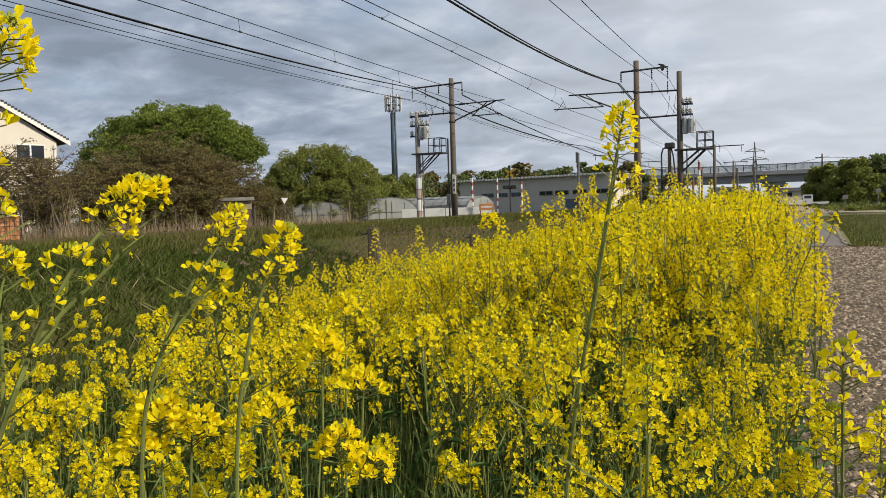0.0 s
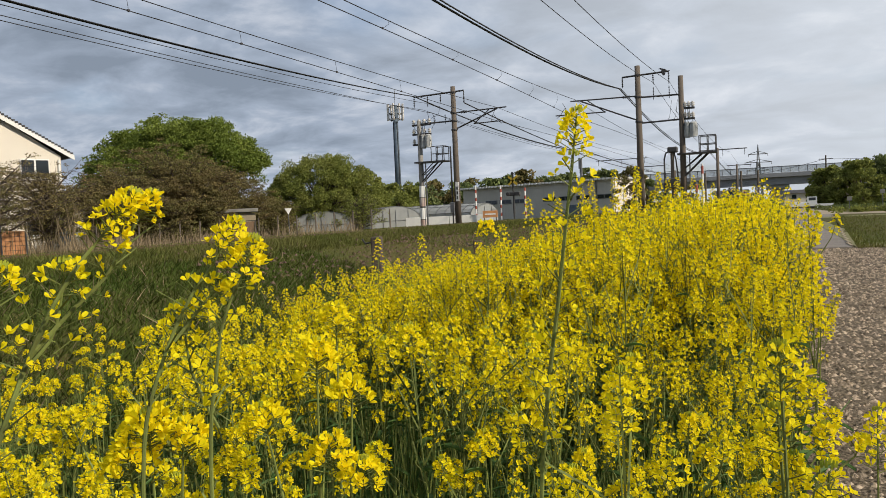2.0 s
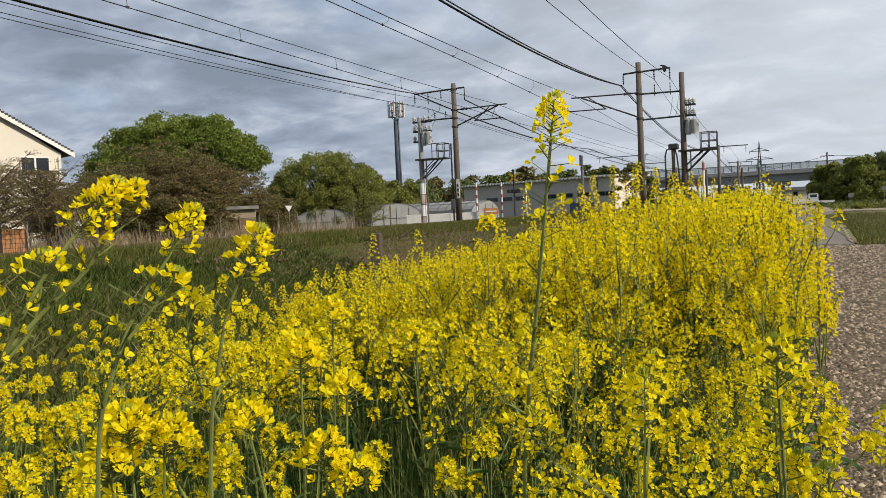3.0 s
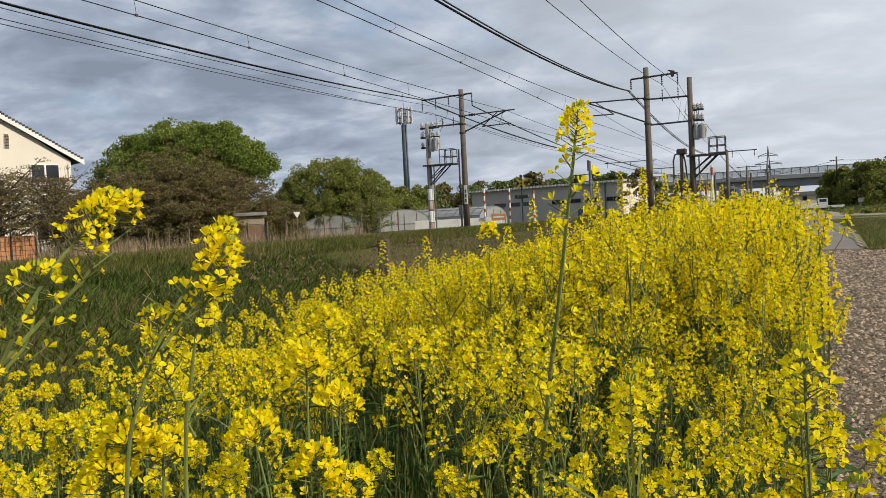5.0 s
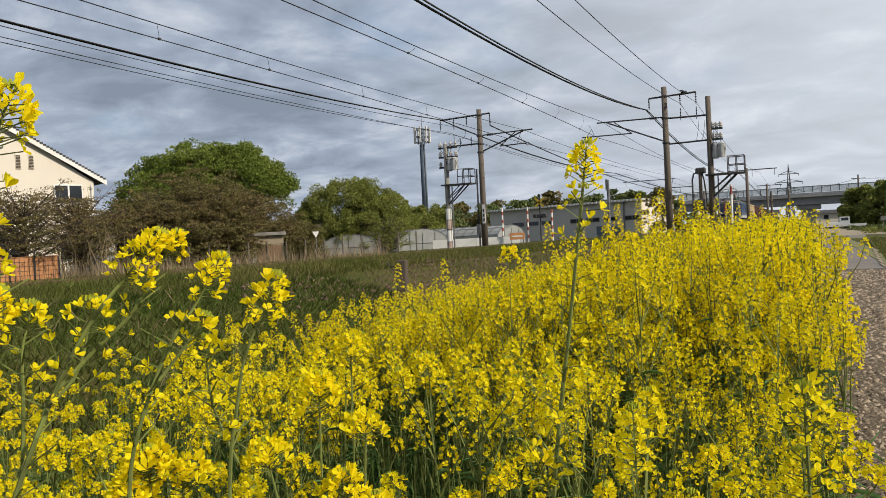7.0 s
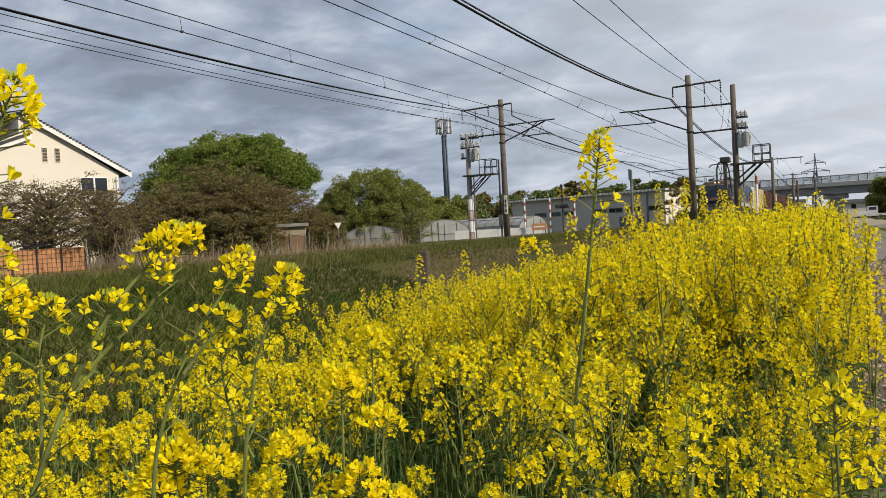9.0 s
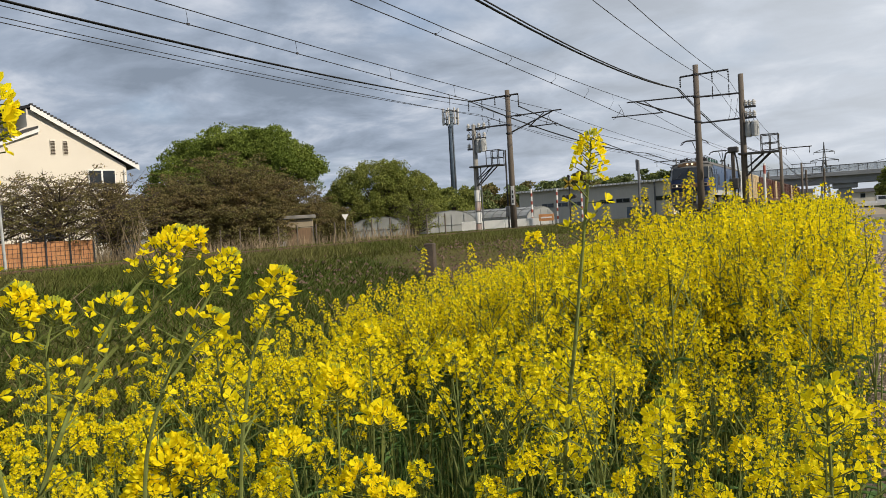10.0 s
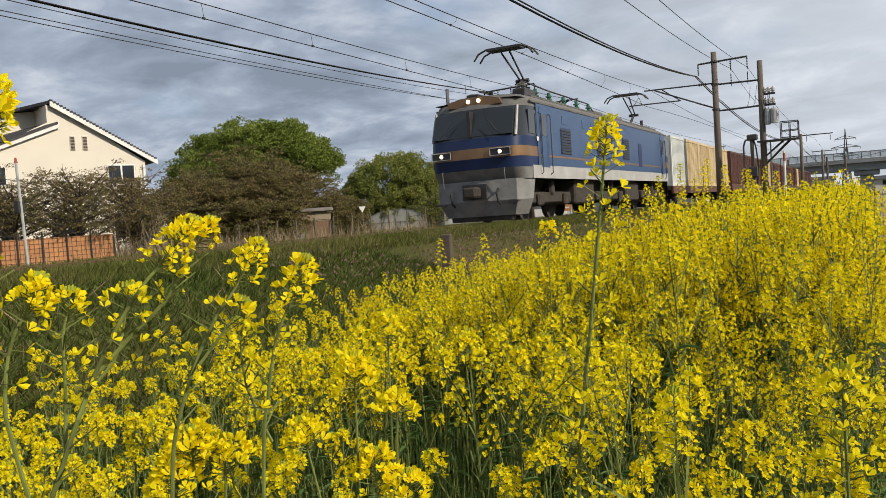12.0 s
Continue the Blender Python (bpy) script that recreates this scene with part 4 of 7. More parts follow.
def build_house():
    # gable wall faces the railway; local x along the wall (towards +y of the world), local y into the house
    R = 50.0
    ex, ey = polar(46.95, R)
    EAVE = EYE + 0.0878 * R
    h = thing("house", (ex, ey, 0.5), "cream two-storey house with dark tiled roofs", "house", rz=68)
    # local +x runs left along the wall as seen from the tracks' side after the turn
    e = EAVE - 0.5
    W = 11.0
    APEX_X, APEX_Z = -5.3, e + 3.15
    body = B()
    outline = [(0.25 - 0.6, 0), (0.25 - 0.6, e - 0.1), (APEX_X + 0.55, APEX_Z - 0.38), (APEX_X - 0.15, APEX_Z - 0.2), (APEX_X - 0.15, APEX_Z - 1.15), (-W, APEX_Z - 3.9), (-W, 0)]
    prism(body, outline, 0.0, 8.0)
    part("wall", body, M_HOUSE, h)
    up = prism(B(), [(APEX_X - 0.15, APEX_Z - 1.6), (APEX_X - 0.15, APEX_Z - 0.25), (-W - 2, APEX_Z - 0.95), (-W - 2, APEX_Z - 2.2)], 2.4, 8.0)
    part("upper_wall", up, M_HOUSE, h)
    r = B()
    slab(r, [(0.25, -0.26, e - 0.05), (APEX_X, -0.26, APEX_Z), (APEX_X, 8.5, APEX_Z), (0.25, 8.5, e - 0.05)], 0.16)
    roof = part("roof", r, M_ROOF, h, "dark tiled roof slope")
    slab2 = B()
    slab(slab2, [(APEX_X, -0.26, APEX_Z), (APEX_X - 1.0, 1.8, APEX_Z - 0.12), (APEX_X - 1.0, 8.5, APEX_Z - 0.12), (APEX_X, 8.5, APEX_Z)], 0.16)
    slab(slab2, [(APEX_X - 1.0, 1.8, APEX_Z - 0.12), (-W - 2.5, 1.8, APEX_Z - 0.85), (-W - 2.5, 8.5, APEX_Z - 0.85), (APEX_X - 1.0, 8.5, APEX_Z - 0.12)], 0.16)
    part("roof", slab2, M_ROOF, h)
    low = B()
    slab(low, [(APEX_X + 0.35, -0.22, APEX_Z - 1.12), (-W - 0.8, -0.22, APEX_Z - 3.9), (-W - 0.8, 2.5, APEX_Z - 3.0), (APEX_X + 0.1, 2.5, APEX_Z - 0.95)], 0.12)
    part("lower_roof", low, M_ROOF, h, "dark lower roof")
    for n, (a, b) in enumerate((((0.3, e - 0.06), (APEX_X, APEX_Z - 0.02)), ((APEX_X + 0.4, APEX_Z - 1.15), (-W - 0.8, APEX_Z - 3.92)))):
        f = B()
        y = -0.29 + 0.1 * n
        slab(f, [(a[0], y, a[1]), (b[0], y, b[1]), (b[0], y + 0.05, b[1]), (a[0], y + 0.05, a[1])], 0.28)
        part("fascia", f, M_WHITE, h, "white painted barge board")
    tiles = B()
    n = 34
    for i in range(n):
        u = (i + 0.5) / n
        x = 0.25 + (APEX_X - 0.25) * u
        z = e - 0.05 + (APEX_Z - e + 0.05) * u
        box(tiles, (x - 0.085, -0.32, z), (x + 0.06, 0.04, z + 0.09))
    part("verge_tiles", tiles, M_ROOF, h, "row of dark verge tiles")
    for x in (-4.25, -3.6):
        w = part("window", box(B(), (x - 0.14, -0.05, e + 0.5), (x + 0.14, 0.02, e + 1.32), 0.02), M_HOUSE, h, "narrow louvred attic vent")
        for k in range(9):
            part("slat", box(B(), (x - 0.11, -0.075, e + 0.55 + 0.08 * k), (x + 0.11, -0.055, e + 0.60 + 0.08 * k)), M_BARK, w)
    for x, z0, z1, hw in ((-1.75, e - 1.35, e - 0.3, 0.75), (-8.4, e - 1.35, e - 0.35, 0.75), (-4.9, 0.9, 2.6, 0.8), (-8.2, 0.9, 2.6, 0.8), (-1.7, 0.9, 2.4, 0.7)):
        w = part("window", box(B(), (x - hw, -0.06, z0), (x + hw, 0.02, z1), 0.015), M_WHITE, h, "white framed sliding window")
        for s in (-1, 1):
            part("pane", box(B(), (x + s * hw / 2 - hw / 2 + 0.05, -0.075, z0 + 0.06), (x + s * hw / 2 + hw / 2 - 0.05, -0.062, z1 - 0.06)), M_DARKGLASS, w)
    part("drainpipe", rod(B(), (-0.5, -0.08, 0), (-0.5, -0.08, e - 0.3), 0.05, n=8), M_WHITE, h)
    part("chimney_pipe", rod(B(), (-3.2, 2, APEX_Z - 1.9), (-3.2, 2, APEX_Z - 0.4), 0.09, n=8), M_DARKSTEEL, h)


build_house()


def build_yard():
    x, y = polar(54.7, 31.5)
    p = thing("marker_pole", (x, y, 0.55), "leaning grey steel pole with a red tip and small box", "pole")
    part("pole", rod(B(), (0, 0, -0.2), (-0.12, -0.05, 3.75), 0.048, 0.045, n=10), M_CAN, p)
    part("tip", rod(B(), (-0.12, -0.05, 3.75), (-0.125, -0.05, 3.93), 0.065, 0.03, n=10), M_RED, p, "red pole cap")
    part("box", box(B(), (-0.3, -0.15, 2.0), (-0.05, 0.1, 2.45), 0.02), M_DARKSTEEL, p, "dark control box")
    # orange netting fence
    a, b = polar(59.5, 33.4), polar(49.6, 33.8)
    f = thing("net_fence", (*a, 0.5), "orange netting fence with dark posts", "fence", rz=math.degrees(math.atan2(b[1] - a[1], b[0] - a[0])))
    L = math.dist(a, b)
    part("net", box(B(), (0, -0.01, 0.05), (L, 0.01, 1.15)), M_ORANGE, f, "orange plastic net")
    for k in range(8):
        part("post", rod(B(), (k * L / 7, -0.05, -0.1), (k * L / 7, -0.05, 1.4), 0.035), M_DARKSTEEL, f)
    g = B()
    for k in range(int(L / 0.16)):
        rod(g, (k * 0.16, -0.03, 0.05), (k * 0.16, -0.03, 1.3), 0.007, n=3)
    for k in range(8):
        rod(g, (0, -0.03, 0.1 + 0.17 * k), (L, -0.03, 0.1 + 0.17 * k), 0.007, n=3)
    part("netting", g, M_DARKSTEEL, f)
    # wire fence running along the far side of the line
    for k in range(22):
        az = 26 + k * 1.3
        x, y = polar(az, 40)
        solid("fence_post", rod(B(), (0, 0, -0.1), (0, 0, 1.1), 0.035), M_POLE, "thin grey fence post in dry reeds", "fence post", "posts of the railway fence", at=(x, y, ground_z(x)))
    # a small shed with a rusted front
    x, y = polar(36.6, 44)
    s = thing("shed", (x, y, 0.55), "small weathered shed with a flat pale roof", "shed", rz=35)
    part("wall", box(B(), (-1.0, -0.8, 0), (1.0, 0.9, 1.55), 0.02), M_DIRT, s)
    part("roof", box(B(), (-1.15, -1.0, 1.6), (1.15, 1.0, 1.78), 0.02), M_CONC, s, "pale flat roof slab")
    part("door", box(B(), (-0.35, -0.85, 0.05), (0.9, -0.81, 1.1)), M_WOOD, s, "brown rusty door")
    part("frame", chain(B(), [(0.15, -0.88, 0), (0.15, -0.88, 1.15), (1.0, -0.88, 1.15), (1.0, -0.88, 0)], 0.03), M_DARKSTEEL, s)
    part("panel", box(B(), (-0.95, -0.86, 0.0), (-0.45, -0.82, 0.85)), M_CONC, s, "peeling pale panel")
    x, y = polar(46.9, 43)
    d = thing("storage_locker", (x, y, 0.5), "tall grey storage locker beside the house", "locker", rz=40)
    part("body", box(B(), (-0.6, -0.4, 0), (0.6, 0.4, 2.0), 0.03), M_STEEL, d)
    part("door", box(B(), (-0.55, -0.43, 0.08), (-0.02, -0.405, 1.92)), M_TOWERSTEEL, d)
    part("door", box(B(), (0.02, -0.43, 0.08), (0.55, -0.405, 1.92)), M_WHITE, d)
    x, y = polar(33.05, 46)
    g = thing("warning_sign", (x, y, 0.6), "small pale triangular sign on a thin post", "sign", rz=33)
    part("post", rod(B(), (0, 0, 0), (0, 0, 1.5), 0.025), M_STEEL, g)
    bm = prism(B(), [(-0.2, 1.7), (0.2, 1.7), (0.0, 1.35)], -0.03, 0.0)
    part("plate", bm, M_WHITE, g, "pale triangular plate")


build_yard()


def greenhouse(x, y, z, w, h, length, rz, label, end_light=True):
    p = thing("greenhouse", (x, y, z), label, "greenhouse", "greenhouses", rz=rz)
    n = 10
    arc = [(-w / 2, 0)] + [(-w / 2 * math.cos(math.pi * i / n), h * 0.45 + h * 0.55 * math.sin(math.pi * i / n)) for i in range(n + 1)] + [(w / 2, 0)]
    bm = B()
    rows = []
    for yy in (0, length):
        rows.append([bm.verts.new((a, yy, b)) for a, b in arc])
    for i in range(len(arc) - 1):
        bm.faces.new((rows[0][i], rows[0][i + 1], rows[1][i + 1], rows[1][i]))
    bm.faces.new(rows[0]); bm.faces.new(rows[1][::-1])
    part("film", bm, M_FILM, p, "translucent pale film")
    k = 0
    while k * 1.1 <= length:
        pts = [(a * 1.012, k * 1.1 - 0.02, b * 1.012) for a, b in arc]
        part("hoop", chain(B(), pts, 0.026, 4), M_STEEL, p)
        k += 1
    for a, b in arc[2:-2:2]:
        part("purlin", rod(B(), (a * 1.014, 0, b * 1.014), (a * 1.014, length, b * 1.014), 0.022, n=4), M_STEEL, p)
    d = B()
    for a in (-w * 0.25, 0, w * 0.25):
        rod(d, (a, -0.04, 0), (a, -0.04, h * 0.85), 0.025, n=4)
    rod(d, (-w / 2, -0.04, h * 0.45), (w / 2, -0.04, h * 0.45), 0.025, n=4)
    part("end_frame", d, M_STEEL, p)
    return p


x_, y_ = polar(30.8, 74); greenhouse(x_, y_, 0.2, 5.2, 2.15, 14, 22, "low arched greenhouse with pale worn film")
x_, y_ = polar(25.6, 72); greenhouse(x_, y_, 0.2, 4.6, 2.3, 14, 38, "low arched greenhouse with bare hoops showing")
x_, y_ = polar(19.3, 82); greenhouse(x_, y_, 0.2, 5.0, 2.4, 18, 75, "long arched greenhouse with bright film")
x_, y_ = polar(21.8, 66)
w_ = thing("low_wall", (x_, y_, 0.6), "low white barrier panels before the greenhouses", "barrier", rz=15)
for k_ in range(4):
    part("panel", box(B(), (-3.6 + 1.8 * k_, -0.04, 0.05), (-1.85 + 1.8 * k_, 0.04, 0.85), 0.01), M_WHITE, w_)


def build_depot():
    (x0, y0), (x1, y1) = polar(20.75, 112), polar(10.35, 98)
    L = math.dist((x0, y0), (x1, y1))
    d = thing("depot", (x0, y0, 0.2), "long low grey warehouse with a flat roof edge", "warehouse", rz=math.degrees(math.atan2(y1 - y0, x1 - x0)))
    H = 4.7
    part("wall", box(B(), (0, 0, 0), (L, 7.5, H)), M_GREYWALL, d)
    # lighter cream skin: the sun on this end is partly in the colour
    part("end_wall", box(B(), (L, 0.02, 0), (L + 0.15, 7.5, H - 0.02)), M_HOUSE, d, "cream end wall with sunlight painted into its colour")
    part("roof", box(B(), (-0.4, -0.5, H), (L + 0.5, 7.9, H + 0.22)), M_GREYWALL, d)
    k = 0
    while k * 0.55 < L:
        part("eave_rib", box(B(), (k * 0.55, -0.56, H - 0.02), (k * 0.55 + 0.3, -0.5, H + 0.2)), M_WHITE, d)
        k += 1
    for x in (4.0, 6.4, 8.8, 13.5, 15.9, 18.5, 21.5):
        if x + 2 > L:
            continue
        w = part("window", box(B(), (x, -0.07, 2.45), (x + 2.0, -0.01, 3.0), 0.01), M_STEEL, d, "dark ribbon window")
        for s in range(2):
            part("pane", box(B(), (x + 0.06 + s * 0.98, -0.09, 2.52), (x + 0.92 + s * 0.98, -0.075, 2.93)), M_DARKGLASS, w)
    part("door", box(B(), (L - 6.2, -0.08, 0), (L - 2.8, -0.01, 1.9)), M_TOWERSTEEL, d, "dark roller door")
    part("drainpipe", rod(B(), (L - 2.2, -0.1, 0), (L - 2.2, -0.1, H), 0.08), M_STEEL, d)


build_depot()


def build_crossing():
    for az, r, h in ((19.87, 66, 2.9), (18.1, 67, 2.9), (16.4, 66, 2.4)):
        x, y = polar(az, r)
        p = thing("crossing_post", (x, y, 0.9), "red and white striped level-crossing post", "post", "level-crossing posts")
        part("core", rod(B(), (0, 0, 0), (0, 0, h), 0.075, n=8), M_WHITE, p)
        for k in range(4):
            part("stripe", rod(B(), (0, 0, 0.35 + 0.65 * k), (0, 0, 0.62 + 0.65 * k), 0.082, n=8), M_RED, p)
    x, y = polar(17.2, 64)
    s = thing("crossing_signal", (x, y, 0.9), "level-crossing signal with yellow and black crossboards", "signal")
    part("pole", rod(B(), (0, 0, 0), (0, 0, 3.6), 0.07, n=8), M_DARKSTEEL, s)
    part("lamp_bar", box(B(), (-0.55, -0.1, 1.9), (0.55, 0.1, 2.2), 0.04), M_DARKSTEEL, s)
    for dx in (-0.4, 0.4):
        part("lamp_hood", rod(B(), (dx, -0.25, 2.05), (dx, 0.1, 2.05), 0.16, n=10), M_DARKSTEEL, s)
    for a in (-1, 1):
        bm = B()
        q = Matrix.Translation((0, -0.1, 3.1)) @ Matrix.Rotation(radians(45 * a), 4, "Y")
        bmesh.ops.create_cube(bm, size=1, matrix=q @ Matrix.Diagonal((1.0, 0.03, 0.16, 1)))
        part("crossboard", bm, mat("crossboard_yellow", (0.6, 0.42, 0.05), (0.5, 0.33, 0.04), 5, 0.6), s, "yellow crossboard")
    part("speaker", rod(B(), (0, -0.15, 3.65), (0, 0.15, 3.65), 0.12, 0.06, 8), M_DARKSTEEL, s)
    x, y = polar(18.9, 60)
    b = thing("warning_board", (x, y, 0.85), "orange-red warning board with pale bars on short legs", "sign", rz=15)
    part("board", box(B(), (-0.55, -0.03, 0.35), (0.55, 0.03, 0.85), 0.01), M_ORANGE, b)
    part("bar", box(B(), (-0.4, -0.045, 0.55), (0.4, -0.033, 0.65)), M_WHITE, b)
    for dx in (-0.45, 0.45):
        part("leg", rod(B(), (dx, 0, 0), (dx, 0, 0.35), 0.03), M_DARKSTEEL, b)
    # slim marker near the rails
    x, y = polar(12.42, 44.8)
    m = thing("marker_post", (x, y, 0.95), "slim grey steel marker post by the rails", "post", "marker posts")
    part("pole", rod(B(), (0, 0, -0.1), (0, 0, 3.3), 0.07, n=8), M_STEEL, m)
    part("head", box(B(), (-0.13, -0.06, 2.75), (-0.02, 0.06, 3.35), 0.01), M_STEEL, m)


build_crossing()


def build_cell_tower():
    x, y = polar(25.28, 150)
    p = thing("cell_tower", (x, y, 0.2), "blue-grey steel pole with a ring of phone antennas", "tower")
    H = 22.0
    part("pole", rod(B(), (0, 0, 0), (0, 0, H), 0.55, 0.42, n=12), M_TOWERSTEEL, p, smooth=True)
    lad = B()
    rod(lad, (0.5, -0.3, 0), (0.38, -0.3, H - 3), 0.07, n=5)
    rod(lad, (-0.5, -0.3, 0), (-0.4, -0.3, H - 3), 0.07, n=5)
    part("cable_run", lad, M_DARKSTEEL, p)
    for z in (H - 2.6, H - 1.6, H - 0.3):
        ring = B()
        pts = [(1.35 * math.cos(i * math.pi / 6), 1.35 * math.sin(i * math.pi / 6), z) for i in range(13)]
        chain(ring, pts, 0.07, 5)
        for k in range(4):
            a = k * math.pi / 2
            rod(ring, (0, 0, z), (1.35 * math.cos(a), 1.35 * math.sin(a), z), 0.06, n=4)
        part("antenna_ring", ring, M_STEEL, p)
    for k in range(8):
        a = k * math.pi / 4 + 0.2
        part("antenna", box(B(), (1.45 * math.cos(a) - 0.13, 1.45 * math.sin(a) - 0.13, H - 2.8), (1.45 * math.cos(a) + 0.13, 1.45 * math.sin(a) + 0.13, H + 0.2), 0.03), M_PORCELAIN, p, "pale panel antenna")
    part("lightning_rod", rod(B(), (0, 0, H), (0, 0, H + 2.8), 0.05), M_STEEL, p)


build_cell_tower()


def build_pylon(az, r, top_slope, label):
    x, y = polar(az, r)
    H = EYE + top_slope * r
    p = thing("pylon", (x, y, 0), label, "pylon", "distant pylons", rz=10)
    bm = B()
    w0, w1 = r * 0.0095, r * 0.0013
    corners = [(-1, -1), (1, -1), (1, 1), (-1, 1)]
    for cx, cy in corners:
        rod(bm, (cx * w0 / 2, cy * w0 / 2, 0), (cx * w1, cy * w1, H * 0.7), 0.32, n=4)
        rod(bm, (cx * w1, cy * w1, H * 0.7), (0, 0, H), 0.22, n=4)
    for i in range(7):
        z0, z1 = H * 0.7 * i / 7, H * 0.7 * (i + 1) / 7
        a0 = w0 / 2 + (w1 - w0 / 2) * i / 7
        a1 = w0 / 2 + (w1 - w0 / 2) * (i + 1) / 7
        for s in (-1, 1):
            rod(bm, (-a0, s * a0, z0), (a1, s * a1, z1), 0.17, n=4)
            rod(bm, (a0, s * a0, z0), (-a1, s * a1, z1), 0.17, n=4)
    part("lattice", bm, M_STEEL, p)
    for k, z in enumerate((0.56, 0.7, 0.84)):
        w = r * (0.0125, 0.0145, 0.0105)[k]
        arm = B()
        rod(arm, (-w, 0, H * z), (w, 0, H * z), 0.22, n=4)
        for s in (-1, 1):
            rod(arm, (s * w, 0, H * z), (0, 0, H * z + H * 0.05), 0.16, n=4)
            rod(arm, (s * w, 0, H * z), (s * w, 0, H * z - H * 0.04), 0.14, n=4)
        part("arm", arm, M_STEEL, p)


build_pylon(0.87, 520, 0.0648, "grey lattice power pylon on the horizon")


def build_bridge():
    D = 220.0
    z = lambda s: EYE + s * D
    b = thing("road_bridge", (0, D, 0), "long grey concrete road bridge over the railway", "bridge")
    part("girder", box(B(), (-70, 0, z(0.0180)), (120, 9, z(0.0265))), M_BRIDGE, b)
    part("edge_beam", box(B(), (-70, -0.9, z(0.0262)), (120, 0.2, z(0.0312)), 0.05), M_BRIDGE, b, "pale edge beam")
    for k in range(95):
        x = -70 + 2 * k
        part("fence_panel", box(B(), (x + 0.06, -0.55, z(0.0314)), (x + 1.94, -0.49, z(0.0378))), M_FENCEPANEL, b)
        part("fence_post", box(B(), (x - 0.06, -0.66, z(0.0312)), (x + 0.06, -0.4, z(0.0386))), M_DARKSTEEL, b)
    part("rail_cap", box(B(), (-70, -0.6, z(0.0378)), (120, -0.42, z(0.0386))), M_STEEL, b)
    for x in (1.0, -32, 36, 72):
        part("pier", box(B(), (x - 1.5, 1.0, -0.3), (x + 1.5, 7.5, z(0.0125)), 0.2), M_BRIDGE, b)
        part("pier_cap", box(B(), (x - 2.8, 0.6, z(0.0125)), (x + 2.8, 8, z(0.0182)), 0.15), M_BRIDGE, b)
    for x in (-14.0, -6.5, -3.0):
        solid("mast", rod(B(), (0, 0, 0), (0, 0, 8.0), 0.22, n=8), M_POLE, "grey mast standing before the bridge", "mast", "masts by the bridge", at=(x, 190, 0.3))


build_bridge()


def far_house(x, y, w, d, h, label, wall, rz=0):
    p = thing("far_house", (x, y, 0), label, "house", "houses beyond the bridge", rz=rz)
    part("wall", box(B(), (-w / 2, 0, 0), (w / 2, d, h)), wall, p)
    bm = prism(B(), [(-0.6, 0), (d / 2, h * 0.32), (d + 0.6, 0)], -w / 2 - 0.5, w / 2 + 0.5)
    bmesh.ops.rotate(bm, verts=bm.verts, matrix=Matrix.Rotation(radians(90), 3, "Z"))
    bmesh.ops.scale(bm, verts=bm.verts, vec=(-1, 1, 1))
    bmesh.ops.translate(bm, verts=bm.verts, vec=(0, 0, h))
    part("roof", bm, M_ROOF, p)
    n = max(2, int(w / 3.2))
    for k in range(n):
        x0 = -w / 2 + (k + 0.3) * w / n
        win = part("window", box(B(), (x0, -0.08, h * 0.5), (x0 + 1.3, -0.01, h * 0.5 + 1.3)), M_STEEL, p)
        part("pane", box(B(), (x0 + 0.1, -0.1, h * 0.5 + 0.1), (x0 + 1.2, -0.085, h * 0.5 + 1.2)), M_DARKGLASS, win)


far_house(5.8, 262, 12, 8, 3.3, "pale house seen under the bridge", M_HOUSE, 4)
far_house(-14, 300, 11, 8, 4.4, "pale blue-grey house seen under the bridge", M_GREYWALL, 0)
far_house(22, 275, 12, 8, 4.2, "brown house seen under the bridge", M_DIRT, -3)


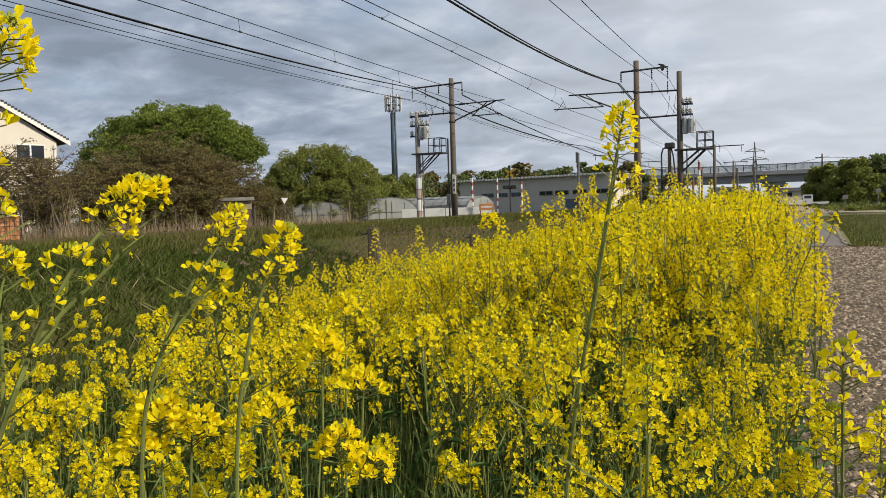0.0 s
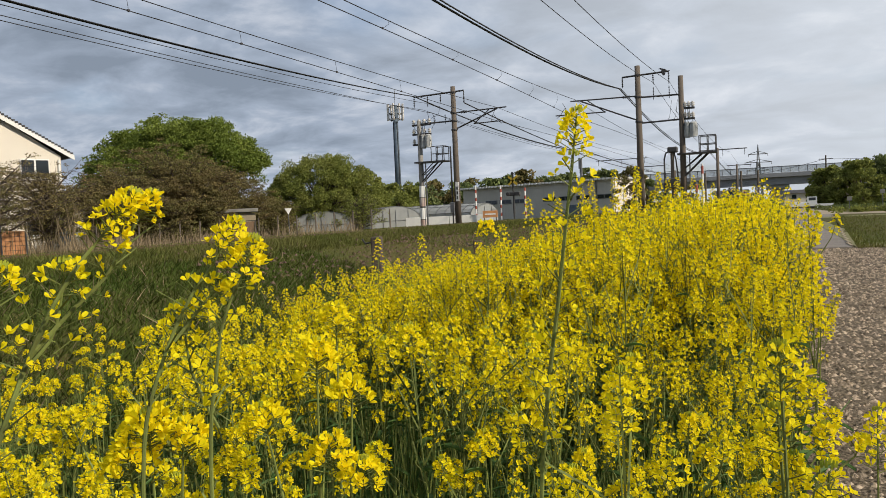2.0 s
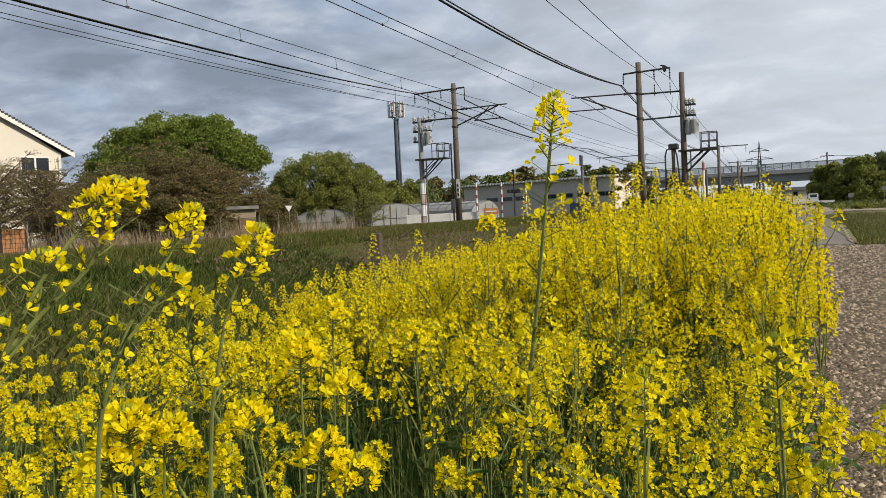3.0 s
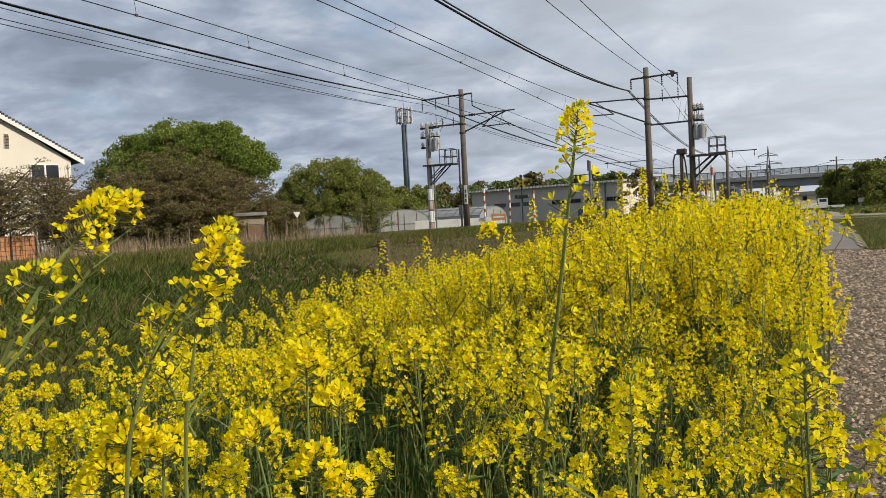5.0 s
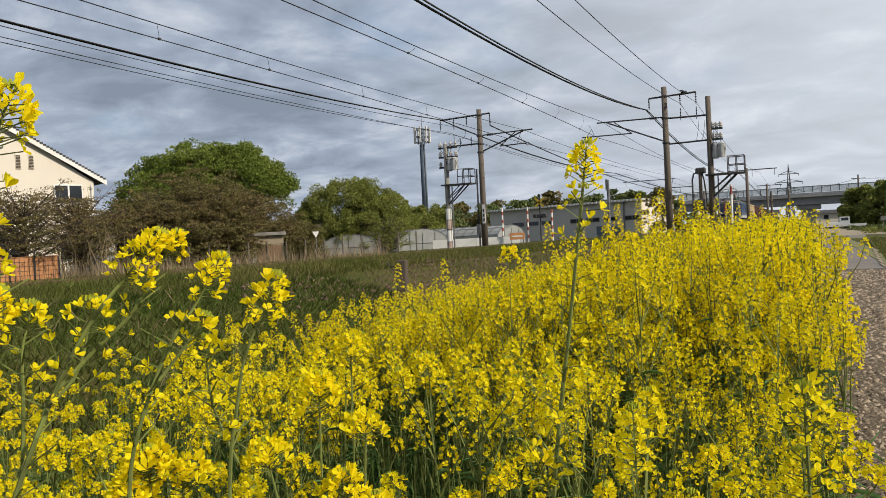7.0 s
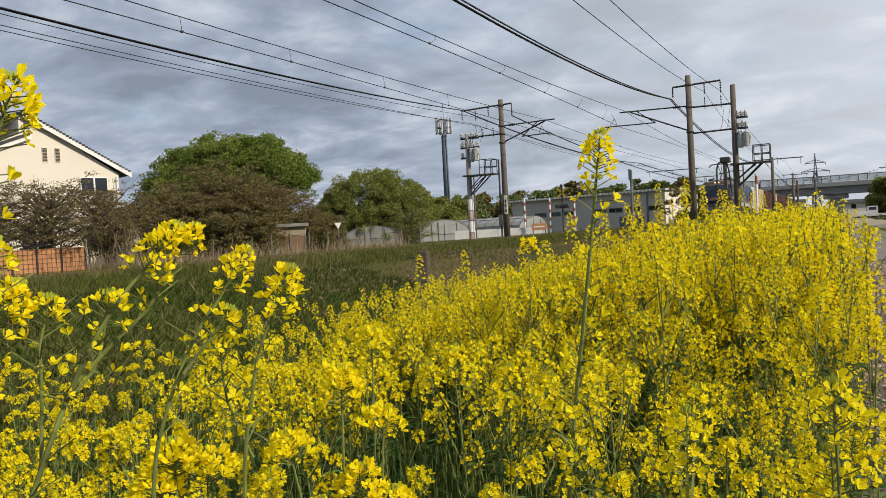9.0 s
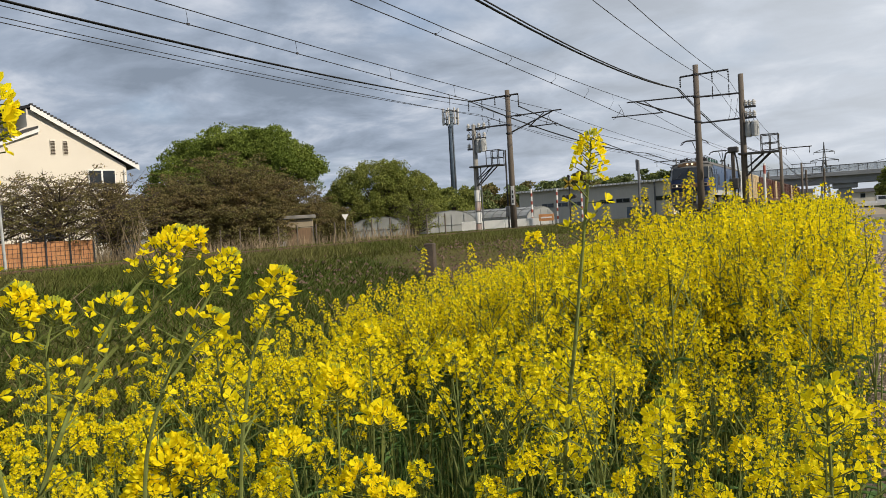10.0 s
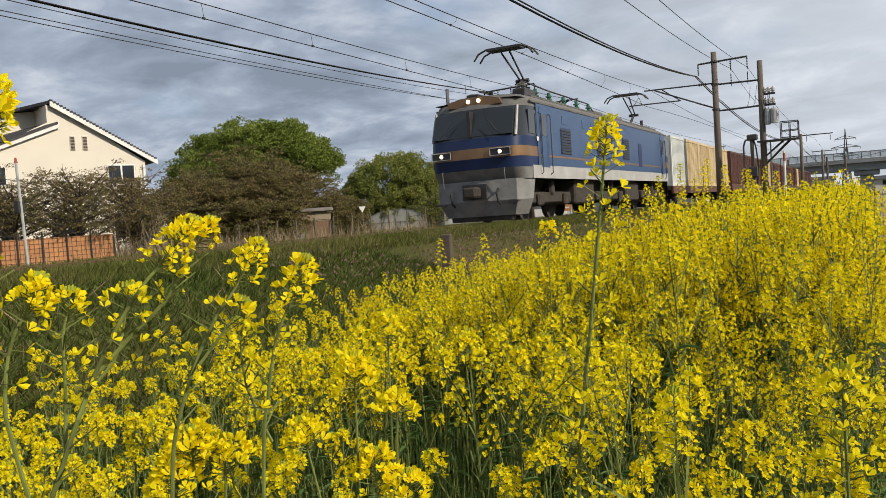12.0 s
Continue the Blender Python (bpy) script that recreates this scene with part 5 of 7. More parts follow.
def build_truck():
    p = thing("pickup_truck", (4.6, 140, 0.03), "small white flatbed truck parked by the track", "truck", rz=90)
    part("cab", prism(B(), [(-0.7, 0.5), (-0.7, 1.8), (0.7, 1.8), (0.7, 0.5)], -1.7, -0.3), M_TRUCK, p)
    part("bed", box(B(), (-0.75, -0.25, 0.62), (0.75, 1.9, 1.0), 0.03), M_TRUCK, p)
    part("window", box(B(), (0.69, -1.5, 1.2), (0.712, -0.5, 1.65)), M_DARKGLASS, p)
    part("window", box(B(), (-0.712, -1.5, 1.2), (-0.69, -0.5, 1.65)), M_DARKGLASS, p)
    for x in (-0.62, 0.62):
        for y in (-1.1, 1.1):
            part("wheel", rod(B(), (x - 0.09, y, 0.3), (x + 0.09, y, 0.3), 0.3, n=12), M_RUBBER, p)
    g = thing("guard_rail", (2.2, 136, 0), "white guard rail beside the far track", "guard rail")
    part("beam", box(B(), (0, -0.03, 0.35), (6.2, 0.03, 0.7)), M_WHITE, g)
    for k in range(4):
        part("post", rod(B(), (0.2 + 1.9 * k, 0.06, 0), (0.2 + 1.9 * k, 0.06, 0.72), 0.05), M_WHITE, g)
    for az, r, h in ((-4.45, 100, 1.55), (-6.3, 105, 2.2)):
        x, y = polar(az, r)
        s = thing("road_sign", (x, y, 0.0), "small pale sign on a thin post", "sign", "small road signs")
        part("post", rod(B(), (0, 0, 0), (0, 0, h), 0.04), M_STEEL, s)
        part("plate", box(B(), (-0.25, -0.05, h - 0.45), (0.25, -0.02, h), 0.01), M_CONC, s)
    # small utility pole by the bridge
    x, y = polar(-3.15, 170)
    u = thing("utility_pole", (x, y, 0), "utility pole with crossarm and drooping lines", "utility pole")
    part("pole", rod(B(), (0, 0, 0), (0, 0, 9.6), 0.2, 0.13, 8), M_POLE, u)
    part("crossarm", rod(B(), (-1.2, 0, 8.9), (1.2, 0, 8.9), 0.08), M_DARKSTEEL, u)
    wire("service_wire", span(x, y, 8.9, x - 26, y + 46, 7.4, 0.8), 0.035, "thin line from the utility pole", "service lines")
    wire("service_wire", span(x, y, 8.9, x + 40, y - 10, 9.3, 0.9), 0.035, "thin line from the utility pole", "service lines")


build_truck()


def hedge(n, place, h0, h1, name, label, seed, material):
    rng = np.random.RandomState(seed)
    cl = [place(rng) + (rng.uniform(0.5, 0.9), rng.uniform(h0, h1)) for _ in range(n)]
    tagged(new(name, leaf_mesh(rng, cl, 60, 0.12, material, name)), label, "hedge", kind="stuff")


hedge(170, lambda r: (r.uniform(5.5, 60), 86 + r.uniform(-0.4, 0.6), 0.25), 0.3, 0.5, "hedge", "low clipped green hedge along the crossing track", 5, M_LEAFLIGHT)
hedge(150, lambda r: (r.uniform(5.0, 60), 112 + r.uniform(-0.6, 0.8), 0.25), 0.35, 0.6, "hedge", "low dark hedge before the trees", 6, M_LEAFFAR)

# ---- the train: local y runs back from the engine's nose, z from the rail ----


def loft(bm, sections, close=True):
    rings = [[bm.verts.new(p) for p in s] for s in sections]
    for a, b in zip(rings, rings[1:]):
        for i in range(len(a) - (0 if close else 1)):
            j = (i + 1) % len(a)
            bm.faces.new((a[i], a[j], b[j], b[i]))
    return rings


def nose_ring(z, front, half, length, corner=0.46, bow=0.12):
    """The body's outline at one height: a nose bowed across with rounded corners, at both ends."""
    c = half - corner
    side = [(0.0, front), (c * 0.5, front + bow * 0.25), (c, front + bow)]
    for k in range(1, 7):
        t = math.pi / 12 * k
        side.append((c + corner * math.sin(t), front + bow + 1.35 * corner * (1 - math.cos(t))))
    side.append((half, front + 0.95))
    nose = [(-x, y) for x, y in side[:0:-1]] + side
    return [(x, y, z) for x, y in nose] + [(x, length - y, z) for x, y in nose[::-1]]


def build_loco():
    p = thing("locomotive", (NEAR, 254, RAIL), "blue electric freight locomotive with a bronze band and lit headlights", "locomotive")
    L, W = 19.4, 1.45

    def shell(name, levels, material, label="", top=False):
        bm = B()
        rings = loft(bm, [nose_ring(z, f, w, L) for z, f, w in levels])
        if top:
            bm.faces.new(rings[-1])
        return part(name, bm, material, p, label, smooth=True)

    body = shell("body", [(1.5, 0.05, W), (1.80, 0.0, W)], M_NAVY)
    shell("band", [(1.80, -0.005, W + 0.006), (2.08, -0.002, W + 0.006)], M_BRONZE, "bronze band round the cab")
    shell("body_side", [(2.08, 0.0, W), (2.36, 0.05, W)], M_NAVY, "dark blue panel under the windows")
    shell("cab_upper", [(2.36, 0.05, W), (3.2, 0.36, W - 0.015)], M_DARKGLASS, "dark wraparound cab glazing")
    shell("cab_brow", [(3.2, 0.36, W - 0.015), (3.38, 0.46, W - 0.06), (3.5, 0.62, W - 0.16)], M_ROOFGREY, "grey roof shoulder")
    # sill takes the shade-darkened grey; the side stripe keeps the lit one
    shell("sill", [(1.18, 0.32, W - 0.01), (1.5, 0.05, W + 0.005)], M_SKIRTSHADE, "grey sill band darkened like the shaded skirt")
    # long blue flanks cover the middle of the shell
    for s in (-1, 1):
        fl = box(B(), (s * (W + 0.002), 1.42, 1.55), (s * (W + 0.022), L - 1.42, 3.30), 0.005)
        part("side_panel", fl, M_BLUE, p, "blue flank with louvres")
        part("sill_stripe", box(B(), (s * (W + 0.002), 0.95, 1.18), (s * (W + 0.026), L - 0.95, 1.55)), M_LGREY, p, "light grey lower stripe")
        part("thin_stripe", box(B(), (s * (W + 0.022), 1.5, 1.80), (s * (W + 0.028), L - 1.5, 1.86)), M_BRONZE, p, "thin bronze line")
        part("gutter", box(B(), (s * (W - 0.03), 1.0, 3.31), (s * (W + 0.03), L - 1.0, 3.36)), M_ROOFGREY, p)
        for y0 in (1.65, L - 2.3):
            door = part("cab_door", box(B(), (s * (W + 0.02), y0, 1.5), (s * (W + 0.036), y0 + 0.62, 3.2), 0.004), M_BLUE, p)
            part("window", box(B(), (s * (W + 0.036), y0 + 0.12, 2.4), (s * (W + 0.045), y0 + 0.5, 3.02), 0.003), M_DARKGLASS, door)
            for yy in (y0 - 0.09, y0 + 0.7):
                part("handrail", chain(B(), [(s * (W + 0.03), yy, 1.3), (s * (W + 0.1), yy, 1.35), (s * (W + 0.1), yy, 3.0), (s * (W + 0.03), yy, 3.05)], 0.016, 5), M_DARKSTEEL, door)
        for y0 in (0.62, L - 1.32):
            part("cab_side_window", box(B(), (s * (W - 0.01), y0 + 0.2, 2.42), (s * (W + 0.012), y0 + 0.82, 3.1), 0.01), M_DARKGLASS, p)
        # louvre grilles
        for y0, z0, n, wd in ((3.4, 1.95, 9, 0.95), (7.2, 2.0, 9, 0.9), (10.6, 2.0, 9, 0.9)):
            g = part("grille", box(B(), (s * (W + 0.022), y0, z0 - 0.03), (s * (W + 0.03), y0 + wd, z0 + n * 0.085 + 0.02)), M_NAVY, p, "dark louvred grille")
            for k in range(n):
                part("slat", box(B(), (s * (W + 0.03), y0 + 0.03, z0 + k * 0.085), (s * (W + 0.05), y0 + wd - 0.03, z0 + k * 0.085 + 0.04)), M_DARKSTEEL, g)
        for y0, z0, wd, h in ((3.6, 2.85, 0.6, 0.26), (5.6, 2.85, 0.5, 0.26), (6.6, 2.85, 0.5, 0.26), (8.3, 2.5, 0.9, 0.6), (13.0, 1.75, 0.55, 0.95)):
            part("hatch", box(B(), (s * (W + 0.022), y0, z0), (s * (W + 0.032), y0 + wd, z0 + h), 0.004), M_NAVY if h > 0.5 else M_BLUE, p)
        part("mark", box(B(), (s * (W + 0.022), 1.36, 2.24), (s * (W + 0.028), 1.5, 2.36)), M_WHITE, p, "small white maker's mark")
    # rounded roof
    bm = B()
    secs = []
    for y, k in ((0.62, 0.0), (0.95, 0.6), (1.6, 1.0), (L - 1.6, 1.0), (L - 0.95, 0.6), (L - 0.62, 0.0)):
        secs.append([((W - 0.14) * math.cos(math.pi * i / 8), y, 3.44 + (0.04 + 0.24 * k) * math.sin(math.pi * i / 8)) for i in range(9)])
    loft(bm, secs, close=False)
    part("roof", bm, M_ROOFGREY, p, "grimy grey roof", smooth=True)
    for f, d in ((0.0, 1), (L, -1)):
        y = lambda v: f + d * v
        brow = prism(B(), [(-0.85, 3.3), (-0.78, 3.45), (-0.4, 3.55), (0.4, 3.55), (0.78, 3.45), (0.85, 3.3)], y(0.44), y(1.2))
        part("brow", brow, M_BRONZE, p, "bronze headlight brow")
        for x in (-0.16, 0.16):
            part("headlight", rod(B(), (x, y(0.41), 3.44), (x, y(0.47), 3.44), 0.06, n=12), M_LAMP if d == 1 else M_WIREBEAD, p, "lit roof headlight" if d == 1 else "")
        for x in (-0.9, 0.9):
            hs = part("headlight_case", box(B(), (x - 0.29, y(0.0), 1.85), (x + 0.29, y(0.14), 2.03), 0.01), M_WIREBEAD, p, "dark headlight recess")
            part("rim", chain(B(), [(x - 0.3, y(-0.012), 1.845), (x + 0.3, y(-0.012), 1.845), (x + 0.3, y(-0.012), 2.04), (x - 0.3, y(-0.012), 2.04), (x - 0.3, y(-0.012), 1.845)], 0.013, 4), M_LGREY, hs)
            part("lens", rod(B(), (x - 0.02 * x, y(-0.02), 1.94), (x, y(0.02), 1.94), 0.055, n=12), M_LAMP if d == 1 else M_WIREBEAD, hs, "glowing headlight lens" if d == 1 else "")
            # windscreen halves
            ws = B()
            a, b = (0.05, 1.22) if x > 0 else (-1.22, -0.05)
            ring = [ws.verts.new(q) for q in ((a, y(0.055 + 0.1 * (abs(a) > 1)), 2.42), (b, y(0.055 + 0.1 * (abs(b) > 1)), 2.42), (b * 0.985, y(0.30 + 0.11 * (abs(b) > 1)), 3.12), (a * 0.985, y(0.30 + 0.11 * (abs(a) > 1)), 3.12))]
            back = [ws.verts.new((v.co.x, v.co.y + d * 0.1, v.co.z)) for v in ring]
            ws.faces.new(ring); ws.faces.new(back[::-1])
            for i in range(4):
                ws.faces.new((ring[i], back[i], back[(i + 1) % 4], ring[(i + 1) % 4]))
            part("windscreen", ws, M_DARKGLASS, p, "dark windscreen pane")
            part("wiper", rod(B(), (x, y(0.0), 2.45), (x * 0.6, y(0.09), 2.85), 0.012, n=4), M_WIREBEAD, p)
        for x in (-1, 1):
            part("corner_pillar", chain(B(), [(x * 1.27, y(0.27), 2.37), (x * 1.265, y(0.42), 2.8), (x * 1.255, y(0.57), 3.2)], 0.04, 6), M_LGREY, p, "pale corner pillar of the cab")
        part("centre_pillar", box(B(), (-0.045, min(y(0.02), y(0.3)), 2.4), (0.045, max(y(0.02), y(0.3)), 3.12)), M_WIREBEAD, p)
        sk = B()
        loft(sk, [[(-1.25, y(0.95), 0.2), (-1.05, y(0.48), 0.2), (0, y(0.38), 0.2), (1.05, y(0.48), 0.2), (1.25, y(0.95), 0.2)],
                  [(-1.43, y(0.95), 0.62), (-1.2, y(0.30), 0.62), (0, y(0.15), 0.62), (1.2, y(0.30), 0.62), (1.43, y(0.95), 0.62)],
                  [(-1.45, y(1.1), 1.2), (-1.2, y(0.32), 1.2), (0, y(0.2), 1.2), (1.2, y(0.32), 1.2), (1.45, y(1.1), 1.2)]], close=False)
        # front shade is put into the skirt's colour
        part("skirt", sk, M_SKIRTSHADE, p, "grey front skirt with its shade painted in")
        part("plough", box(B(), (-0.95, y(0.5), 0.06), (0.95, y(0.75), 0.3), 0.03), M_BOGIE, p)
        cp = part("coupler", box(B(), (-0.2, min(y(-0.25), y(0.5)), 0.72), (0.2, max(y(-0.25), y(0.5)), 1.02), 0.05), M_BOGIE, p, "black knuckle coupler")
        part("coupler_slot", box(B(), (-0.36, min(y(0.12), y(0.19)), 0.68), (0.36, max(y(0.12), y(0.19)), 1.1)), M_WIREBEAD, p)
        for x in (-0.7, 0.7):
            part("brake_hose", chain(B(), [(x, y(0.2), 0.95), (x, y(0.05), 0.85), (x + 0.05, y(0.02), 0.6), (x + 0.1, y(0.1), 0.5)], 0.03), M_RUBBER, p)
            part("step", box(B(), (x * 1.6 - 0.15, min(y(0.2), y(0.35)), 0.55), (x * 1.6 + 0.15, max(y(0.2), y(0.35)), 0.6)), M_DARKSTEEL, p)
            part("grab_rail", chain(B(), [(x * 1.35, y(0.22), 1.05), (x * 1.35, y(0.14), 1.05), (x * 1.35, y(0.1), 1.5), (x * 1.35, y(0.2), 1.52)], 0.014, 4), M_STEEL, p)
        part("horn", rod(B(), (-1.0, y(0.85), 3.5), (-1.0, y(0.85), 3.95), 0.05, n=6), M_STEEL, p)
    # three bogies
    for yb in (3.3, 9.85, 16.4):
        bg = part("bogie", box(B(), (-0.95, yb - 1.75, 0.42), (0.95, yb + 1.75, 0.85), 0.05), M_BOGIE, p, "grimy bogie frame")
        for s in (-1, 1):
            part("side_frame", box(B(), (s * 0.98, yb - 1.8, 0.48), (s * 1.12, yb + 1.8, 0.8), 0.03), M_BOGIE, bg)
            for dy in (-1.15, 1.15):
                part("wheel", rod(B(), (s * 0.5, yb + dy, 0.55), (s * 0.64, yb + dy, 0.55), 0.55, n=20), M_BOGIE, bg)
                part("axle_box", box(B(), (s * 1.1, yb + dy - 0.22, 0.4), (s * 1.22, yb + dy + 0.22, 0.75), 0.04), M_BOGIE, bg)
            part("spring", rod(B(), (s * 1.08, yb, 0.75), (s * 1.08, yb, 1.15), 0.14, n=8), M_BOGIE, bg)
    for y0, y1 in ((5.2, 7.3), (11.6, 13.6)):
        part("equipment_box", box(B(), (-1.25, y0, 0.4), (1.25, y1, 1.2), 0.05), M_BOGIE, p)
    # roof gear: busbar on insulators, boxes, pantographs
    for y in (3.4, 4.6, 6.0, 7.4, 8.8):
        for s in (1,):
            bm = rod(B(), (0.75, y, 3.6), (0.75, y, 4.0), 0.06, n=8)
            for k in range(3):
                rod(bm, (0.75, y, 3.66 + 0.1 * k), (0.75, y, 3.70 + 0.1 * k), 0.11, n=8)
            part("roof_insulator", bm, M_GREENINS, p, "green roof insulator")
    part("busbar", chain(B(), [(0.75, 1.8, 3.95), (0.75, 2.6, 4.12), (0.75, 4.6, 4.06), (0.75, 8.8, 4.02), (0.75, 9.6, 3.7)], 0.025), M_DARKSTEEL, p)
    part("busbar", chain(B(), [(-0.7, 2.4, 4.0), (-0.7, 9.0, 3.98)], 0.025), M_DARKSTEEL, p)
    for y0, y1, h in ((9.8, 11.2, 0.22), (11.5, 13.0, 0.18), (13.3, 14.1, 0.22), (5.0, 5.8, 0.15)):
        part("roof_box", box(B(), (-0.6, y0, 3.6), (0.6, y1, 3.7 + h), 0.04), M_ROOFGREY, p)
    for x in (-0.75, 0.75):
        part("roof_box", box(B(), (x - 0.2, 2.0, 3.6), (x + 0.2, 2.9, 3.88), 0.03), M_WIREBEAD, p, "dark switchgear box")
    part("underframe", box(B(), (-0.5, 1.2, 0.4), (0.5, L - 1.2, 1.2)), M_BOGIE, p)
    part("roof_walk", box(B(), (0.98, 1.8, 3.56), (1.2, L - 1.8, 3.6)), M_ROOFGREY, p)
    for yb, d in ((3.75, 1), (18.0, 1)):
        top = 5.30
        pan = part("pantograph", box(B(), (-0.7, yb - 0.75, 3.74), (0.7, yb + 0.75, 3.82), 0.02), M_DARKSTEEL, p, "raised single-arm pantograph")
        for x in (-0.62, 0.62):
            for y in (-0.6, 0.6):
                part("foot_insulator", rod(B(), (x, yb + y, 3.6), (x, yb + y, 4.05 if y < 0 else 3.8), 0.07, n=8), M_WIREBEAD, pan)
        part("lower_arm", rod(B(), (0, yb - 0.45, 3.84), (0, yb + 0.55, 4.45), 0.06, n=6), M_DARKSTEEL, pan)
        part("upper_arm", chain(B(), [(-0.06, yb + 0.55, 4.45), (-0.14, yb - 0.72, top - 0.12)], 0.03), M_DARKSTEEL, pan)
        part("upper_arm", chain(B(), [(0.06, yb + 0.55, 4.45), (0.14, yb - 0.72, top - 0.12)], 0.03), M_DARKSTEEL, pan)
        part("elbow", rod(B(), (-0.22, yb + 0.55, 4.45), (0.22, yb + 0.55, 4.45), 0.07, n=6), M_DARKSTEEL, pan)
        head = B()
        for y in (-0.22, 0.22):
            chain(head, [(-0.98, yb - 0.72 + y, top - 0.3), (-0.82, yb - 0.72 + y, top - 0.1), (-0.55, yb - 0.72 + y, top), (0.55, yb - 0.72 + y, top), (0.82, yb - 0.72 + y, top - 0.1), (0.98, yb - 0.72 + y, top - 0.3)], 0.03, 5)
        box(head, (-0.55, yb - 0.97, top - 0.05), (0.55, yb - 0.47, top + 0.01))
        part("pan_head", head, M_DARKSTEEL, pan)
    return p


def container(parent, y0, length, colour, label, z0=1.0, h=2.5, w=1.21):
    c = part("container", box(B(), (-w, y0, z0), (w, y0 + length, z0 + h), 0.02), colour, parent, label)
    n = int(length / 0.28)
    for s in (-1, 1):
        ribs = B()
        for k in range(n):
            yy = y0 + 0.14 + k * (length - 0.28) / n
            box(ribs, (s * w, yy, z0 + 0.16), (s * (w + 0.035), yy + 0.13, z0 + h - 0.14))
        part("ribs", ribs, colour, c)
        fr = B()
        for yy in (y0, y0 + length - 0.12):
            box(fr, (s * (w - 0.04), yy, z0 - 0.005), (s * (w + 0.045), yy + 0.12, z0 + h + 0.005))
        box(fr, (s * (w - 0.04), y0 + 0.12, z0), (s * (w + 0.045), y0 + length - 0.12, z0 + 0.14))
        box(fr, (s * (w - 0.04), y0 + 0.12, z0 + h - 0.12), (s * (w + 0.045), y0 + length - 0.12, z0 + h + 0.004))
        part("frame", fr, colour, c)
    return c


def build_wagon(colours, label):
    p = thing("container_wagon", (NEAR, 300, RAIL), label, "freight wagon", "wagons of the train")
    L = 20.0
    part("deck", box(B(), (-1.25, 0.3, 0.78), (1.25, L - 0.3, 0.98), 0.02), M_BOGIE, p)
    for s in (-1, 1):
        part("side_beam", box(B(), (s * 1.2, 0.3, 0.62), (s * 1.3, L - 0.3, 0.98)), M_MAROON, p)
    for yb in (3.0, L - 3.0):
        bg = part("bogie", box(B(), (-0.9, yb - 1.3, 0.35), (0.9, yb + 1.3, 0.75), 0.05), M_BOGIE, p)
        for s in (-1, 1):
            part("side_frame", box(B(), (s * 0.95, yb - 1.35, 0.35), (s * 1.08, yb + 1.35, 0.65), 0.03), M_BOGIE, bg)
            for dy in (-0.95, 0.95):
                part("wheel", rod(B(), (s * 0.5, yb + dy, 0.43), (s * 0.64, yb + dy, 0.43), 0.43, n=16), M_BOGIE, bg)
    part("coupler", box(B(), (-0.15, -0.35, 0.7), (0.15, 0.4, 0.95), 0.04), M_BOGIE, p)
    y = 0.45
    for k, (colour, length, lab) in enumerate(colours):
        container(p, y, length, colour, lab)
        y += length + 0.1
    return p


LOCO = build_loco()
CREAM5 = [(M_CONTWHITE, 3.65, "white freight container")] + [(M_CREAM, 3.65, "cream ribbed freight container")] * 4
MAROON5 = [(M_MAROON, 3.65, "dark maroon freight container")] * 5
MIX5 = [(M_MAROON, 3.65, "dark maroon freight container"), (M_CREAM, 3.65, "cream ribbed freight container")] + [(M_MAROON, 3.65, "dark maroon freight container")] * 3
WAGONS = [build_wagon(CREAM5, "flat wagon loaded with cream and white freight containers"), build_wagon(MAROON5, "flat wagon loaded with maroon freight containers"),
          build_wagon(MIX5, "flat wagon loaded with maroon and cream freight containers")]
WAGONS.append(copy_thing(WAGONS[1], pose(NEAR, 400, RAIL)))
WAGONS.append(copy_thing(WAGONS[2], pose(NEAR, 420, RAIL)))
WAGONS.append(copy_thing(WAGONS[1], pose(NEAR, 440, RAIL)))
NOSE_AT_END, SPEED = 20.3, 19.4

# ---- the crow on the crossarm ----


def build_crow():
    p = thing("crow", (-5.2, PY, 8.52), "black crow perched on a crossarm", "bird")
    bm = B()
    secs = []
    for y, z, r in ((-0.26, 0.20, 0.02), (-0.2, 0.21, 0.05), (-0.12, 0.18, 0.06), (0.0, 0.13, 0.085), (0.12, 0.09, 0.07), (0.22, 0.05, 0.04)):
        secs.append([(r * math.cos(i * math.pi / 4), y, z + r * math.sin(i * math.pi / 4)) for i in range(8)])
    r = loft(bm, secs)
    bm.faces.new(r[0]); bm.faces.new(r[-1])
    part("body", bm, M_CROW, p, smooth=True)
    part("beak", rod(B(), (0, -0.25, 0.205), (0, -0.34, 0.19), 0.018, 0.003, 6), M_WIREBEAD, p)
    part("tail", box(B(), (-0.045, 0.18, 0.03), (0.045, 0.42, 0.05), 0.01), M_CROW, p)
    for x in (-0.04, 0.04):
        part("leg", rod(B(), (x, 0.02, 0.06), (x, 0.0, 0.0), 0.008, n=4), M_CROW, p)
    wings = []
    for s in (-1, 1):
        wb = B()
        pts = [(0, -0.12, 0), (s * 0.22, -0.13, 0.01), (s * 0.42, -0.02, 0.0), (s * 0.36, 0.12, 0.0), (s * 0.2, 0.12, 0), (0, 0.14, 0)]
        a = [wb.verts.new(q) for q in pts]
        b = [wb.verts.new((q[0], q[1], q[2] + 0.012)) for q in pts]
        wb.faces.new(a); wb.faces.new(b[::-1])
        for i in range(6):
            wb.faces.new((a[i], a[(i + 1) % 6], b[(i + 1) % 6], b[i]))
        w = part("wing", wb, M_CROW, p)
        w.location = (s * 0.06, 0, 0.17)
        wings.append(w)
    return p, wings


CROW, WINGS = build_crow()
CROW.scale = (0.78, 0.78, 0.78)

# ---- the flower strip ----


